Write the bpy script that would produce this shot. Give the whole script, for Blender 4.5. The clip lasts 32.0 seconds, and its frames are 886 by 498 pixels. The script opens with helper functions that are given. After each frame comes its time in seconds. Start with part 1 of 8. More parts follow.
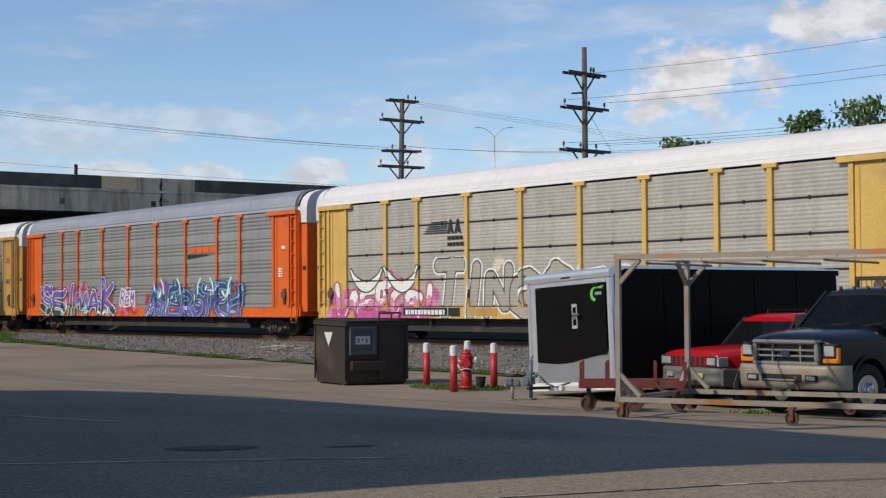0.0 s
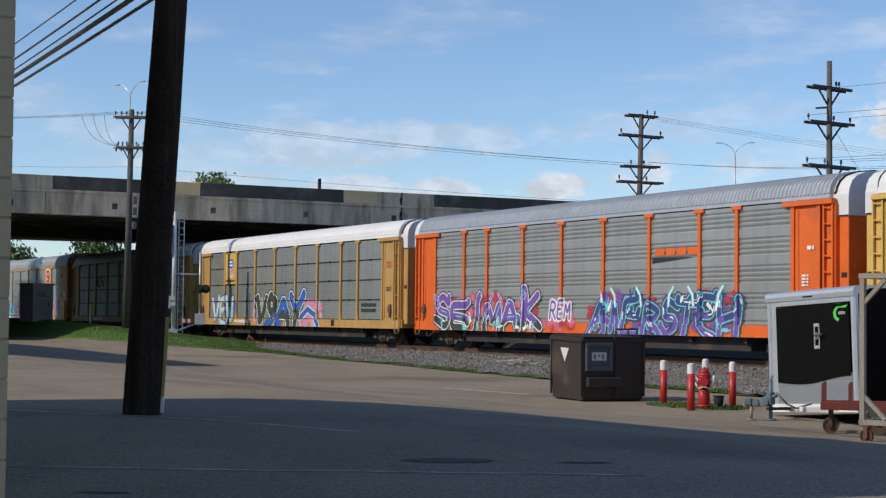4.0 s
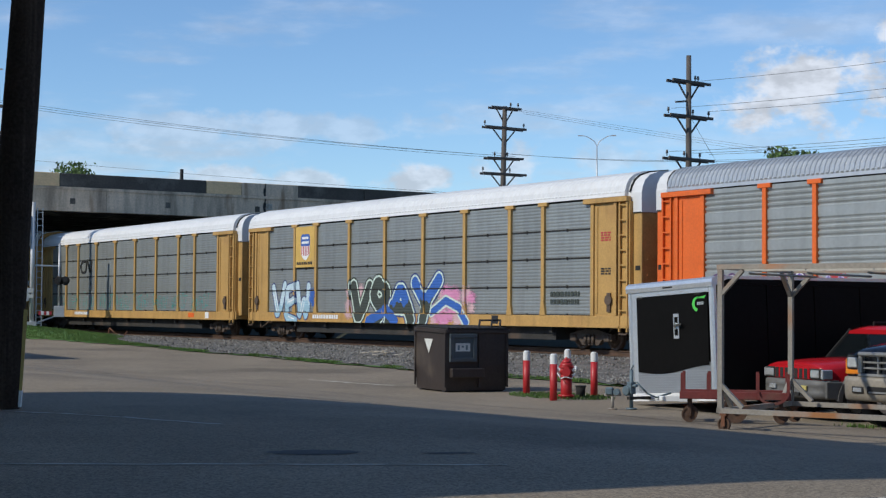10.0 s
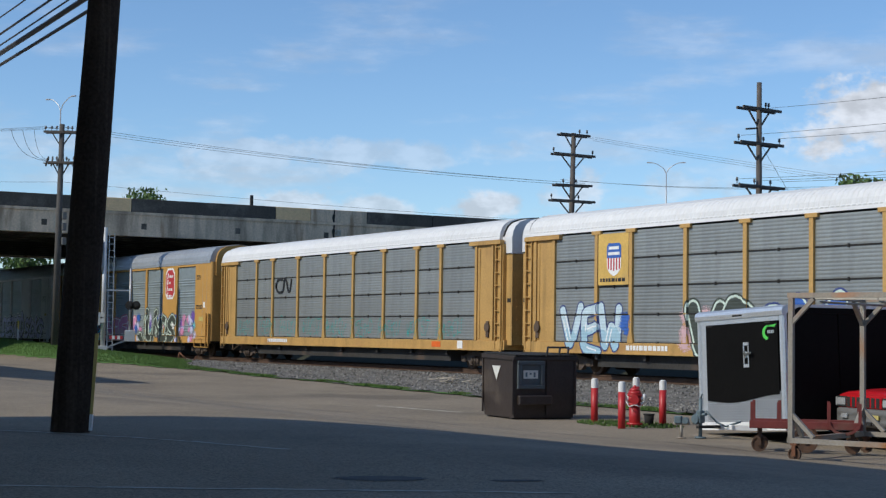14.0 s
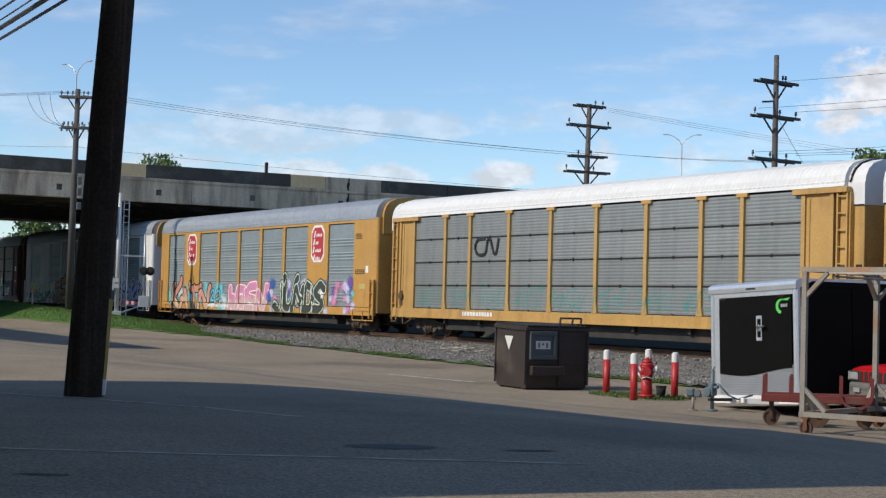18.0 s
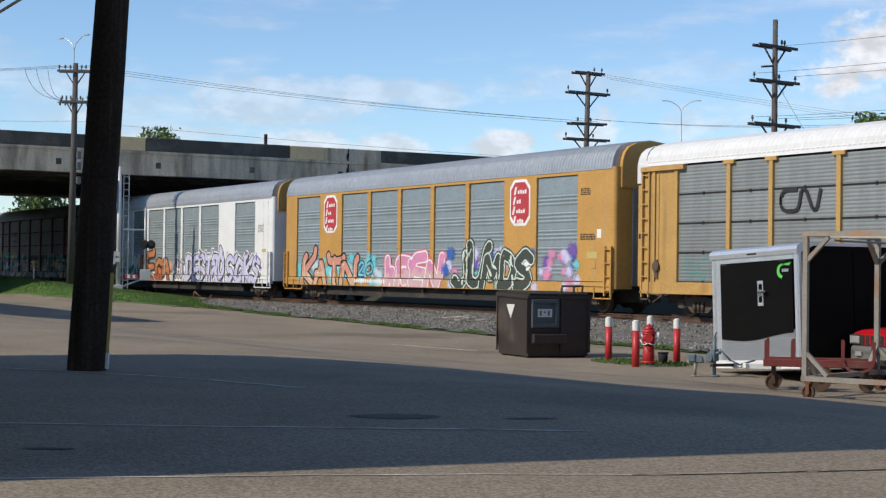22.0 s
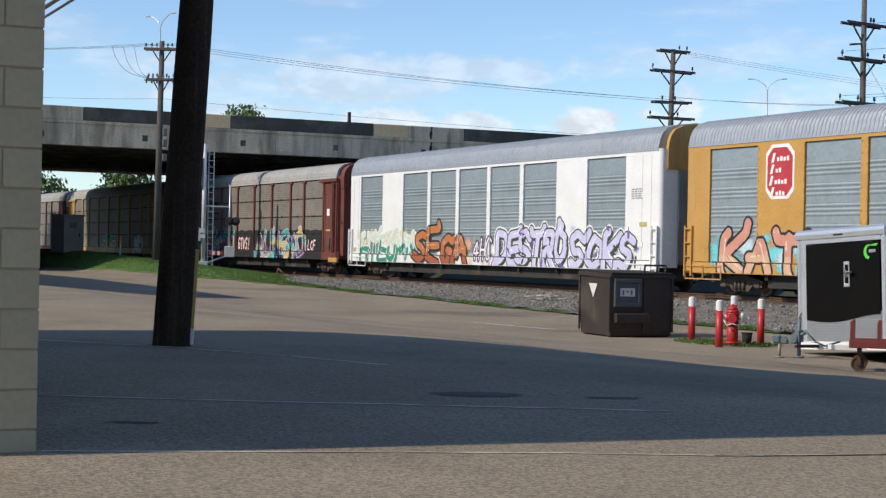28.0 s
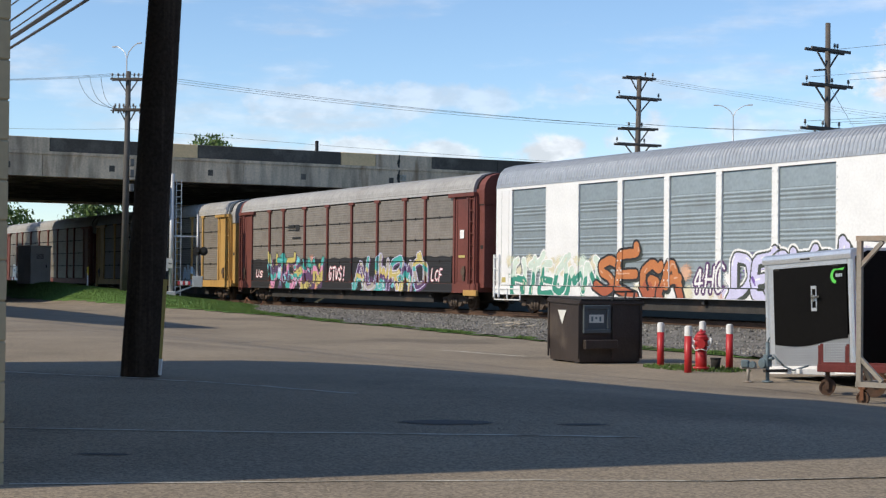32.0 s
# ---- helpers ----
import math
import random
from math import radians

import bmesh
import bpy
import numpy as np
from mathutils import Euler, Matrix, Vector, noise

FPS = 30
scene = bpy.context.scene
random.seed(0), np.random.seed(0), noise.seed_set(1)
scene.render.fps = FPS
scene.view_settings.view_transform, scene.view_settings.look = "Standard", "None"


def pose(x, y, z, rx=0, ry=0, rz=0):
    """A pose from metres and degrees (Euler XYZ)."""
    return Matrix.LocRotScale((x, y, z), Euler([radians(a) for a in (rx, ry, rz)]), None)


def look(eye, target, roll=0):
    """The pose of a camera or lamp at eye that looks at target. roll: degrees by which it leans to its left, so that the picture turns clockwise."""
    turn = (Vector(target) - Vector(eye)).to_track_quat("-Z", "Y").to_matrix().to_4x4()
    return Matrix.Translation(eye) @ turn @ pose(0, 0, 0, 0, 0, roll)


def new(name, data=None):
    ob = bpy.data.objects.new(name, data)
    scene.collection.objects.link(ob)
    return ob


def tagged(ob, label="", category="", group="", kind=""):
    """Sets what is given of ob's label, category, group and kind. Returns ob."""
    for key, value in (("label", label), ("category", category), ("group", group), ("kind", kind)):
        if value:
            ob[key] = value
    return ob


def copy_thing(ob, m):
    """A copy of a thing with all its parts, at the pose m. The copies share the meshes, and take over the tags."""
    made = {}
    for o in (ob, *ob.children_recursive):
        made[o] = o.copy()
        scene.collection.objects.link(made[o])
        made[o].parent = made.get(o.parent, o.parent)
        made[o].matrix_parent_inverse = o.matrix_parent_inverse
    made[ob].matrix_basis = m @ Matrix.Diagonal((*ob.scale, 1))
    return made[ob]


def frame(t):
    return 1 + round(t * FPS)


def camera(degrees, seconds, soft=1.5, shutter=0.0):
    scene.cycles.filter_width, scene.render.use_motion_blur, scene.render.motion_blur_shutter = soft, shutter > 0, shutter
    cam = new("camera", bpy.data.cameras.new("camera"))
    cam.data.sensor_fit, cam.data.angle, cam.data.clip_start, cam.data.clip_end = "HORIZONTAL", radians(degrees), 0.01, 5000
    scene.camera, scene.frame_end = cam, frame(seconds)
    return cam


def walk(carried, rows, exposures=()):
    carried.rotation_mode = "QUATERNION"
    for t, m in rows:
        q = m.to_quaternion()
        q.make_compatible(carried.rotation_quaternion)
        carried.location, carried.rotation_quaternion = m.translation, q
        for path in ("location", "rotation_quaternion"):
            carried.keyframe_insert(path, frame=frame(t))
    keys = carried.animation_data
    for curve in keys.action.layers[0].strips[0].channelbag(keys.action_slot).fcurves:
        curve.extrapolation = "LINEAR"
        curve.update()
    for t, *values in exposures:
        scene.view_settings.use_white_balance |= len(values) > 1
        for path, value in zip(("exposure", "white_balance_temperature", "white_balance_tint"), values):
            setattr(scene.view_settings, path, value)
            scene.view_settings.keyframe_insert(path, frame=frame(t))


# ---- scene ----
cam = camera(30.49, 32.0, soft=1.3)
EYE = (0.0, 0.0, 1.05)
PATH = [(0, 91.911, 0.330, 53.981), (0.5, 91.298, 0.534, 58.651), (1, 91.331, 0.037, 62.046), (1.5, 91.893, -0.206, 62.487), (2, 91.886, -0.494, 62.681), (2.5, 92.176, -0.571, 62.597), (4.5, 92.551, -0.591, 62.042), (5, 92.464, -0.686, 61.265), (5.5, 92.507, -0.710, 60.416), (6, 92.662, -0.884, 58.965), (6.4, 92.739, -0.995, 57.926), (6.5, 92.712, -1.132, 57.744), (7, 93.124, -1.122, 56.715), (7.5, 93.274, -1.206, 55.469), (8, 93.179, -1.328, 54.544), (8.5, 93.091, -1.293, 53.729), (9, 92.970, -1.126, 53.926), (9.5, 92.377, -0.694, 55.607), (10, 92.170, -0.419, 57.519), (10.2, 92.109, -0.463, 58.005), (10.5, 92.191, -0.511, 58.625), (11, 92.250, -0.538, 59.574), (11.5, 92.336, -0.496, 60.309), (12, 92.727, -0.561, 60.668), (12.5, 92.821, -0.731, 60.853), (13, 92.925, -0.744, 60.464), (13.5, 93.180, -0.725, 60.003), (15.5, 92.195, -1.104, 60.385), (16, 91.777, -1.131, 61.262), (16.5, 91.765, -1.171, 61.889), (17, 91.922, -1.352, 61.959), (17.5, 91.978, -1.479, 61.283), (18, 91.999, -1.509, 60.368), (18.5, 92.156, -1.387, 59.787), (19, 92.139, -1.159, 59.447), (19.5, 92.058, -0.974, 59.317), (20, 91.966, -0.995, 59.500), (20.5, 91.768, -0.902, 59.885), (21, 91.666, -0.797, 60.244), (21.5, 91.548, -0.774, 60.335), (22, 90.921, -0.743, 60.413), (22.5, 90.784, -0.598, 60.930), (23, 90.728, -0.375, 61.573), (23.5, 90.585, -0.582, 62.474), (24, 90.465, -0.803, 63.096), (24.5, 90.494, -0.890, 63.451), (25, 90.573, -1.070, 63.425), (25.5, 90.526, -1.136, 63.422), (26, 90.359, -1.098, 63.575), (26.5, 90.227, -1.372, 63.623), (28.5, 90.167, -0.924, 63.132), (29, 90.558, -0.886, 62.829), (29.5, 90.632, -0.706, 62.561), (30, 90.734, -0.537, 62.361), (30.5, 90.869, -0.348, 62.299), (31, 90.968, -0.449, 62.279), (31.5, 91.022, -0.538, 62.264), (32, 91.106, -0.602, 62.213)]
EXPOSURES = [(0, -0.06, 6600, 11), (2, -0.06, 6500, 11), (6, 0.02, 6200, 9), (9, -0.06, 5950, 7), (13, -0.08, 5900, 6), (16, 0.08, 6350, 8), (20, 0.15, 6400, 8), (26, 0.24, 6480, 9), (32, 0.30, 6560, 9)]
walk(cam, [(t, pose(*EYE, rx, ry, rz)) for t, rx, ry, rz in PATH], EXPOSURES)

# ---- light ----
SUN_TO = Vector((-0.088, -0.775, 0.625)).normalized()
sun = new("sun", bpy.data.lights.new("sun", "SUN"))
sun.data.energy, sun.data.angle, sun.data.color = 3.45, radians(0.8), (1.0, 0.885, 0.72)
sun.matrix_world = look((0, 0, 60), Vector((0, 0, 60)) - SUN_TO)

world = bpy.data.worlds.new("world")
scene.world = world
world.use_nodes = True
wn, wl = world.node_tree.nodes, world.node_tree.links
wn.clear()
w_out = wn.new("ShaderNodeOutputWorld")
w_bg = wn.new("ShaderNodeBackground")
w_sky = wn.new("ShaderNodeTexSky")
w_sky.sky_type, w_sky.sun_disc = "NISHITA", False
w_sky.sun_elevation = math.asin(SUN_TO.z)
w_sky.sun_rotation = math.atan2(SUN_TO.x, SUN_TO.y)
w_sky.altitude, w_sky.air_density, w_sky.dust_density, w_sky.ozone_density = 1200, 1.0, 0.35, 4.0
w_bg.inputs["Strength"].default_value = 0.134
wl.new(w_bg.outputs[0], w_out.inputs[0])
wl.new(w_sky.outputs[0], w_bg.inputs["Color"])


# ---- materials ----
def material(name, color, rough=0.8, metal=0.0, vary=0.25, scale=3.0, bump=0.15, fine=40.0, dirt=None, dirt_at=0.55, coords="Object", per_object=0.0, gloss=0.5):
    """A surface with a coarse and a fine scale of colour change, stains of the colour dirt, and relief."""
    m = bpy.data.materials.new(name)
    m.use_nodes = True
    n, l = m.node_tree.nodes, m.node_tree.links
    b = n["Principled BSDF"]
    b.inputs["Roughness"].default_value, b.inputs["Metallic"].default_value = rough, metal
    b.inputs["Specular IOR Level"].default_value = gloss
    tc = n.new("ShaderNodeTexCoord")
    big, small = n.new("ShaderNodeTexNoise"), n.new("ShaderNodeTexNoise")
    big.inputs["Scale"].default_value, small.inputs["Scale"].default_value = scale, fine
    big.inputs["Detail"].default_value, small.inputs["Detail"].default_value = 5, 3
    for t in (big, small):
        l.new(tc.outputs[coords], t.inputs["Vector"])
    add = n.new("ShaderNodeMath")
    add.operation = "ADD"
    l.new(big.outputs["Fac"], add.inputs[0]), l.new(small.outputs["Fac"], add.inputs[1])
    rng = n.new("ShaderNodeMapRange")
    rng.inputs["From Min"].default_value, rng.inputs["From Max"].default_value = 0.7, 1.3
    rng.inputs["To Min"].default_value, rng.inputs["To Max"].default_value = 1 - vary, 1 + vary
    l.new(add.outputs[0], rng.inputs["Value"])
    mul = n.new("ShaderNodeVectorMath")
    mul.operation = "SCALE"
    mul.inputs[0].default_value = color[:3]
    last = rng.outputs[0]
    if per_object:
        info, rr, mm = n.new("ShaderNodeObjectInfo"), n.new("ShaderNodeMapRange"), n.new("ShaderNodeMath")
        rr.inputs["To Min"].default_value, rr.inputs["To Max"].default_value = 1 - per_object, 1 + per_object
        l.new(info.outputs["Random"], rr.inputs["Value"])
        mm.operation = "MULTIPLY"
        l.new(rr.outputs[0], mm.inputs[0]), l.new(last, mm.inputs[1])
        last = mm.outputs[0]
    l.new(last, mul.inputs["Scale"])
    col = mul.outputs[0]
    if dirt:
        st, ramp, mix = n.new("ShaderNodeTexNoise"), n.new("ShaderNodeMapRange"), n.new("ShaderNodeMix")
        st.inputs["Scale"].default_value, st.inputs["Detail"].default_value = scale * 0.45, 8
        l.new(tc.outputs[coords], st.inputs["Vector"])
        ramp.inputs["From Min"].default_value, ramp.inputs["From Max"].default_value = dirt_at, dirt_at + 0.15
        l.new(st.outputs["Fac"], ramp.inputs["Value"])
        mix.data_type = "RGBA"
        mix.inputs["B"].default_value = (*dirt, 1)
        l.new(ramp.outputs[0], mix.inputs["Factor"]), l.new(col, mix.inputs["A"])
        col = mix.outputs["Result"]
    l.new(col, b.inputs["Base Color"])
    if bump:
        bp = n.new("ShaderNodeBump")
        bp.inputs["Strength"].default_value, bp.inputs["Distance"].default_value = bump, 0.02
        l.new(add.outputs[0], bp.inputs["Height"]), l.new(bp.outputs[0], b.inputs["Normal"])
    return m


M = {}
M["asphalt"] = material("asphalt", (0.232, 0.192, 0.142), 0.93, vary=0.22, scale=0.45, fine=70, bump=0.35, dirt=(0.155, 0.129, 0.098), dirt_at=0.56, gloss=0.3)
def add_aggregate(m):
    """Pale and dark stones in the asphalt's surface."""
    n, l = m.node_tree.nodes, m.node_tree.links
    b = n["Principled BSDF"]
    src = b.inputs["Base Color"].links[0].from_socket
    tc, vo, rr, sc = n.new("ShaderNodeTexCoord"), n.new("ShaderNodeTexVoronoi"), n.new("ShaderNodeMapRange"), n.new("ShaderNodeVectorMath")
    vo.inputs["Scale"].default_value = 60
    l.new(tc.outputs["Object"], vo.inputs["Vector"])
    sep = n.new("ShaderNodeSeparateColor")
    l.new(vo.outputs["Color"], sep.inputs[0])
    rr.inputs["To Min"].default_value, rr.inputs["To Max"].default_value = 0.62, 1.38
    l.new(sep.outputs[0], rr.inputs["Value"])
    sc.operation = "SCALE"
    l.new(src, sc.inputs[0]), l.new(rr.outputs[0], sc.inputs["Scale"]), l.new(sc.outputs[0], b.inputs["Base Color"])


add_aggregate(M["asphalt"])
M["gravel"] = material("gravel", (0.125, 0.118, 0.106), 0.95, vary=0.6, scale=2, fine=22, bump=1.0)
M["grass"] = material("grass", (0.075, 0.155, 0.025), 0.9, vary=0.35, scale=0.8, fine=30, bump=0.8, dirt=(0.12, 0.13, 0.04), dirt_at=0.6)
# kept near black, so ground glimpsed beneath the cars looks fully shaded
M["earth"] = material("earth", (0.034, 0.036, 0.02), 0.95, vary=0.3, scale=0.2, fine=5, bump=0.3)
M["concrete"] = material("concrete", (0.72, 0.565, 0.41), 0.9, vary=0.18, scale=0.4, fine=9, bump=0.25, dirt=(0.36, 0.29, 0.215), dirt_at=0.56)
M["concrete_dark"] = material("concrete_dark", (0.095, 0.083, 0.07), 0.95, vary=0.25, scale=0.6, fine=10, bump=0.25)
M["galvanised"] = material("galvanised", (0.275, 0.292, 0.287), 0.5, 0.35, vary=0.08, scale=0.7, fine=7, bump=0.05, dirt=(0.21, 0.213, 0.203), dirt_at=0.56, per_object=0.08)
M["roof_white"] = material("roof_white", (0.66, 0.66, 0.66), 0.55, vary=0.06, scale=0.5, fine=4, bump=0.03, dirt=(0.55, 0.54, 0.52), dirt_at=0.62)
M["roof_metal"] = material("roof_metal", (0.42, 0.44, 0.46), 0.45, 0.5, vary=0.1, scale=0.5, fine=4, bump=0.03)
M["roof_dull"] = material("roof_dull", (0.33, 0.325, 0.315), 0.75, 0.1, vary=0.15, scale=0.5, fine=4, bump=0.03, dirt=(0.24, 0.225, 0.21), dirt_at=0.56)
M["yellow"] = material("yellow", (0.475, 0.285, 0.088), 0.6, vary=0.14, scale=1.2, fine=14, bump=0.05, dirt=(0.36, 0.2, 0.07), dirt_at=0.6)
M["orange"] = material("orange", (0.70, 0.13, 0.015), 0.55, vary=0.12, scale=1.2, fine=14, bump=0.05, dirt=(0.4, 0.09, 0.03), dirt_at=0.62)
M["black_steel"] = material("black_steel", (0.03, 0.028, 0.026), 0.75, vary=0.4, scale=2, fine=18, bump=0.2, dirt=(0.08, 0.055, 0.04), dirt_at=0.58)
M["wood_pole"] = material("wood_pole", (0.040, 0.029, 0.022), 0.95, vary=0.35, scale=2, fine=30, bump=0.5, gloss=0.08)
M["wood_grey"] = material("wood_grey", (0.10, 0.086, 0.076), 0.9, vary=0.3, scale=2, fine=20, bump=0.4)
M["block"] = material("block", (0.36, 0.305, 0.20), 0.8, vary=0.07, scale=3, fine=25, bump=0.10, per_object=0.04)
M["dumpster"] = material("dumpster", (0.037, 0.027, 0.023), 0.5, vary=0.25, scale=2, fine=20, bump=0.2, dirt=(0.09, 0.07, 0.055), dirt_at=0.58)



def add_rust(m, tint, at=0.60):
    """Rusty runs of water down a wall."""
    n, l = m.node_tree.nodes, m.node_tree.links
    b = n["Principled BSDF"]
    src = b.inputs["Base Color"].links[0].from_socket
    tc, mp, nz, rr, mix = n.new("ShaderNodeTexCoord"), n.new("ShaderNodeMapping"), n.new("ShaderNodeTexNoise"), n.new("ShaderNodeMapRange"), n.new("ShaderNodeMix")
    mp.inputs["Scale"].default_value = (1.6, 1.6, 0.35)
    mp.inputs["Location"].default_value = (7.0, 3.0, 5.0)
    nz.inputs["Scale"].default_value, nz.inputs["Detail"].default_value = 0.8, 7
    rr.inputs["From Min"].default_value, rr.inputs["From Max"].default_value, rr.inputs["To Max"].default_value = at, at + 0.12, 0.75
    mix.data_type = "RGBA"
    mix.inputs["B"].default_value = (*tint, 1)
    l.new(tc.outputs["Object"], mp.inputs["Vector"]), l.new(mp.outputs[0], nz.inputs["Vector"]), l.new(nz.outputs["Fac"], rr.inputs["Value"])
    l.new(rr.outputs[0], mix.inputs["Factor"]), l.new(src, mix.inputs["A"]), l.new(mix.outputs["Result"], b.inputs["Base Color"])


def add_streaks(m, dark=0.45, across=1.3, along=0.10, at=0.50):
    """Stains that have run down a wall."""
    n, l = m.node_tree.nodes, m.node_tree.links
    b = n["Principled BSDF"]
    src = b.inputs["Base Color"].links[0].from_socket
    tc, mp, nz, rr, sc = n.new("ShaderNodeTexCoord"), n.new("ShaderNodeMapping"), n.new("ShaderNodeTexNoise"), n.new("ShaderNodeMapRange"), n.new("ShaderNodeVectorMath")
    mp.inputs["Scale"].default_value = (across, across, along)
    nz.inputs["Scale"].default_value, nz.inputs["Detail"].default_value = 1.0, 6
    rr.inputs["From Min"].default_value, rr.inputs["From Max"].default_value = at, at + 0.2
    rr.inputs["To Min"].default_value, rr.inputs["To Max"].default_value = 1.0, dark
    l.new(tc.outputs["Object"], mp.inputs["Vector"]), l.new(mp.outputs[0], nz.inputs["Vector"]), l.new(nz.outputs["Fac"], rr.inputs["Value"])
    sc.operation = "SCALE"
    l.new(src, sc.inputs[0]), l.new(rr.outputs[0], sc.inputs["Scale"]), l.new(sc.outputs[0], b.inputs["Base Color"])


add_streaks(M["concrete"], 0.50, 0.9, 0.16, 0.46)
add_streaks(M["concrete"], 0.78, 3.2, 0.5, 0.50)
add_rust(M["concrete"], (0.30, 0.18, 0.10), 0.58)
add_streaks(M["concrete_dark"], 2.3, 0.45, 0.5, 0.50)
M["zinc"] = material("zinc", (0.38, 0.395, 0.388), 0.42, 0.35, vary=0.09, scale=0.7, fine=7, bump=0.05, dirt=(0.31, 0.315, 0.31), dirt_at=0.56, per_object=0.05)
M["pale_panel"] = material("pale_panel", (0.42, 0.405, 0.36), 0.6, 0.15, vary=0.14, scale=0.7, fine=7, bump=0.05, dirt=(0.30, 0.28, 0.24), dirt_at=0.56, per_object=0.06)
for key in ("galvanised", "zinc", "pale_panel"):
    add_streaks(M[key], 0.88, 2.2, 0.16, 0.48)
add_streaks(M["yellow"], 0.72, 2.6, 0.2, 0.52)
add_streaks(M["wood_pole"], 1.8, 14.0, 0.5, 0.52)


# ---- mesh helpers ----
def link(name, bm, mats, parent=None, label="", smooth=False):
    me = bpy.data.meshes.new(name)
    bm.to_mesh(me)
    bm.free()
    for m in (mats if isinstance(mats, (list, tuple)) else [mats]):
        me.materials.append(m)
    if smooth:
        me.polygons.foreach_set("use_smooth", [True] * len(me.polygons))
    ob = new(name, me)
    if parent is not None:
        ob.parent = parent
    if label:
        ob["label"] = label
    return ob


def part(name, bm, material, parent, label="", smooth=False):
    return link(name, bm, material, parent, label, smooth)


def share(name, mesh, parent, m=None):
    """A further object on a mesh that exists."""
    ob = new(name, mesh)
    ob.parent = parent
    if m is not None:
        ob.matrix_basis = m
    return ob


def thing(name, m, label, category, group="", kind=""):
    ob = new(name)
    ob.matrix_basis = m
    return tagged(ob, label, category, group, kind)


def box(bm, x0, x1, y0, y1, z0, z1, mi=0, bevel=0.0):
    vs = [bm.verts.new((x, y, z)) for z in (z0, z1) for x, y in ((x0, y0), (x1, y0), (x1, y1), (x0, y1))]
    fs = []
    for q in ((3, 2, 1, 0), (4, 5, 6, 7), (0, 1, 5, 4), (1, 2, 6, 5), (2, 3, 7, 6), (3, 0, 4, 7)):
        f = bm.faces.new([vs[i] for i in q])
        f.material_index = mi
        fs.append(f)
    if bevel:
        es = list({e for f in fs for e in f.edges})
        bmesh.ops.bevel(bm, geom=es, offset=bevel, segments=1, affect="EDGES", material=mi)
    return vs


def tube(bm, p0, p1, r0, r1=None, n=10, mi=0, cap=True):
    """A round bar from p0 to p1."""
    p0, p1 = Vector(p0), Vector(p1)
    r1 = r0 if r1 is None else r1
    q = (p1 - p0).to_track_quat("Z", "Y")
    rings = [[bm.verts.new(p + q @ Vector((r * math.cos(2 * math.pi * i / n), r * math.sin(2 * math.pi * i / n), 0))) for i in range(n)] for p, r in ((p0, r0), (p1, r1))]
    for i in range(n):
        f = bm.faces.new((rings[0][i], rings[0][(i + 1) % n], rings[1][(i + 1) % n], rings[1][i]))
        f.material_index, f.smooth = mi, True
    if cap:
        bm.faces.new(rings[0][::-1]).material_index = mi
        bm.faces.new(rings[1]).material_index = mi


def beam(bm, p0, p1, w, h, mi=0):
    """A square bar from p0 to p1."""
    p0, p1 = Vector(p0), Vector(p1)
    d = (p1 - p0).normalized()
    side = d.cross(Vector((0, 0, 1)))
    side = side.normalized() if side.length > 1e-4 else Vector((1, 0, 0))
    up = side.cross(d)
    rings = [[bm.verts.new(p + side * a * w / 2 + up * b * h / 2) for a, b in ((-1, -1), (1, -1), (1, 1), (-1, 1))] for p in (p0, p1)]
    for i in range(4):
        bm.faces.new((rings[0][i], rings[0][(i + 1) % 4], rings[1][(i + 1) % 4], rings[1][i])).material_index = mi
    bm.faces.new(rings[0][::-1]).material_index = mi
    bm.faces.new(rings[1]).material_index = mi


def sweep(bm, profile, xs, mi=0, closed=False):
    """A profile of (y, z) drawn along x."""
    rows = [[bm.verts.new((x, y, z)) for y, z in profile] for x in xs]
    k = len(profile)
    for a, b in zip(rows, rows[1:]):
        for i in range(k if closed else k - 1):
            j = (i + 1) % k
            bm.faces.new((a[i], b[i], b[j], a[j])).material_index = mi
    if closed:
        bm.faces.new(rows[0]).material_index = mi
        bm.faces.new(rows[-1][::-1]).material_index = mi
    return rows


# ---- the ground ----
def step(a):
    a = min(max(a, 0.0), 1.0)
    return a * a * (3 - 2 * a)


RAIL_TOP = -0.20
SIDE_Y = 32.19          # near side of the cars
TRACK_Y = 33.75         # middle of the track


def lot_edge(x):
    """Where the asphalt ends towards the track."""
    return 23.7 + 1.3 * step((-x - 20) / 20.0) * (1 - step((-x - 56) / 22.0)) + 0.2 * math.sin(x * 0.21) + 0.1 * math.sin(x * 0.7)


def ground_z(x, y):
    z = -0.72 * step((y - 7.0) / 11.0)
    z += 0.28 * step((-x - 36.0) / 40.0) * step((y - 6) / 12)
    z += 1.1 * min(max((-x - 58.0) / 48.0, 0.0), 1.0) * step((y - 22.8) / 3.0) * (1 - step((y - 27.8) / 2.6))
    z += (RAIL_TOP - 0.40 - z) * step((y - 26.5) / 3.4) * (1 - step((y - 52) / 20))
    z -= 0.10 * step((y - 18.6) / 1.6) * (1 - step((y - 22.0) / 1.5)) * step((x + 23.0) / 1.5)
    # added bank beyond the track, so views under the cars meet shaded ground
    z += 1.0 * step((y - 36.1) / 2.4) * (1 - step((y - 46) / 30))
    return z


def axis(lo, hi, near, far, centre=0.0):
    """Grid lines that widen away from the centre."""
    out, v, d = [centre], centre, near
    while v < hi:
        v += d
        d = min(d * 1.09, far)
        out.append(min(v, hi))
    v, d, low = centre, near, []
    while v > lo:
        v -= d
        d = min(d * 1.09, far)
        low.append(max(v, lo))
    return low[::-1] + out


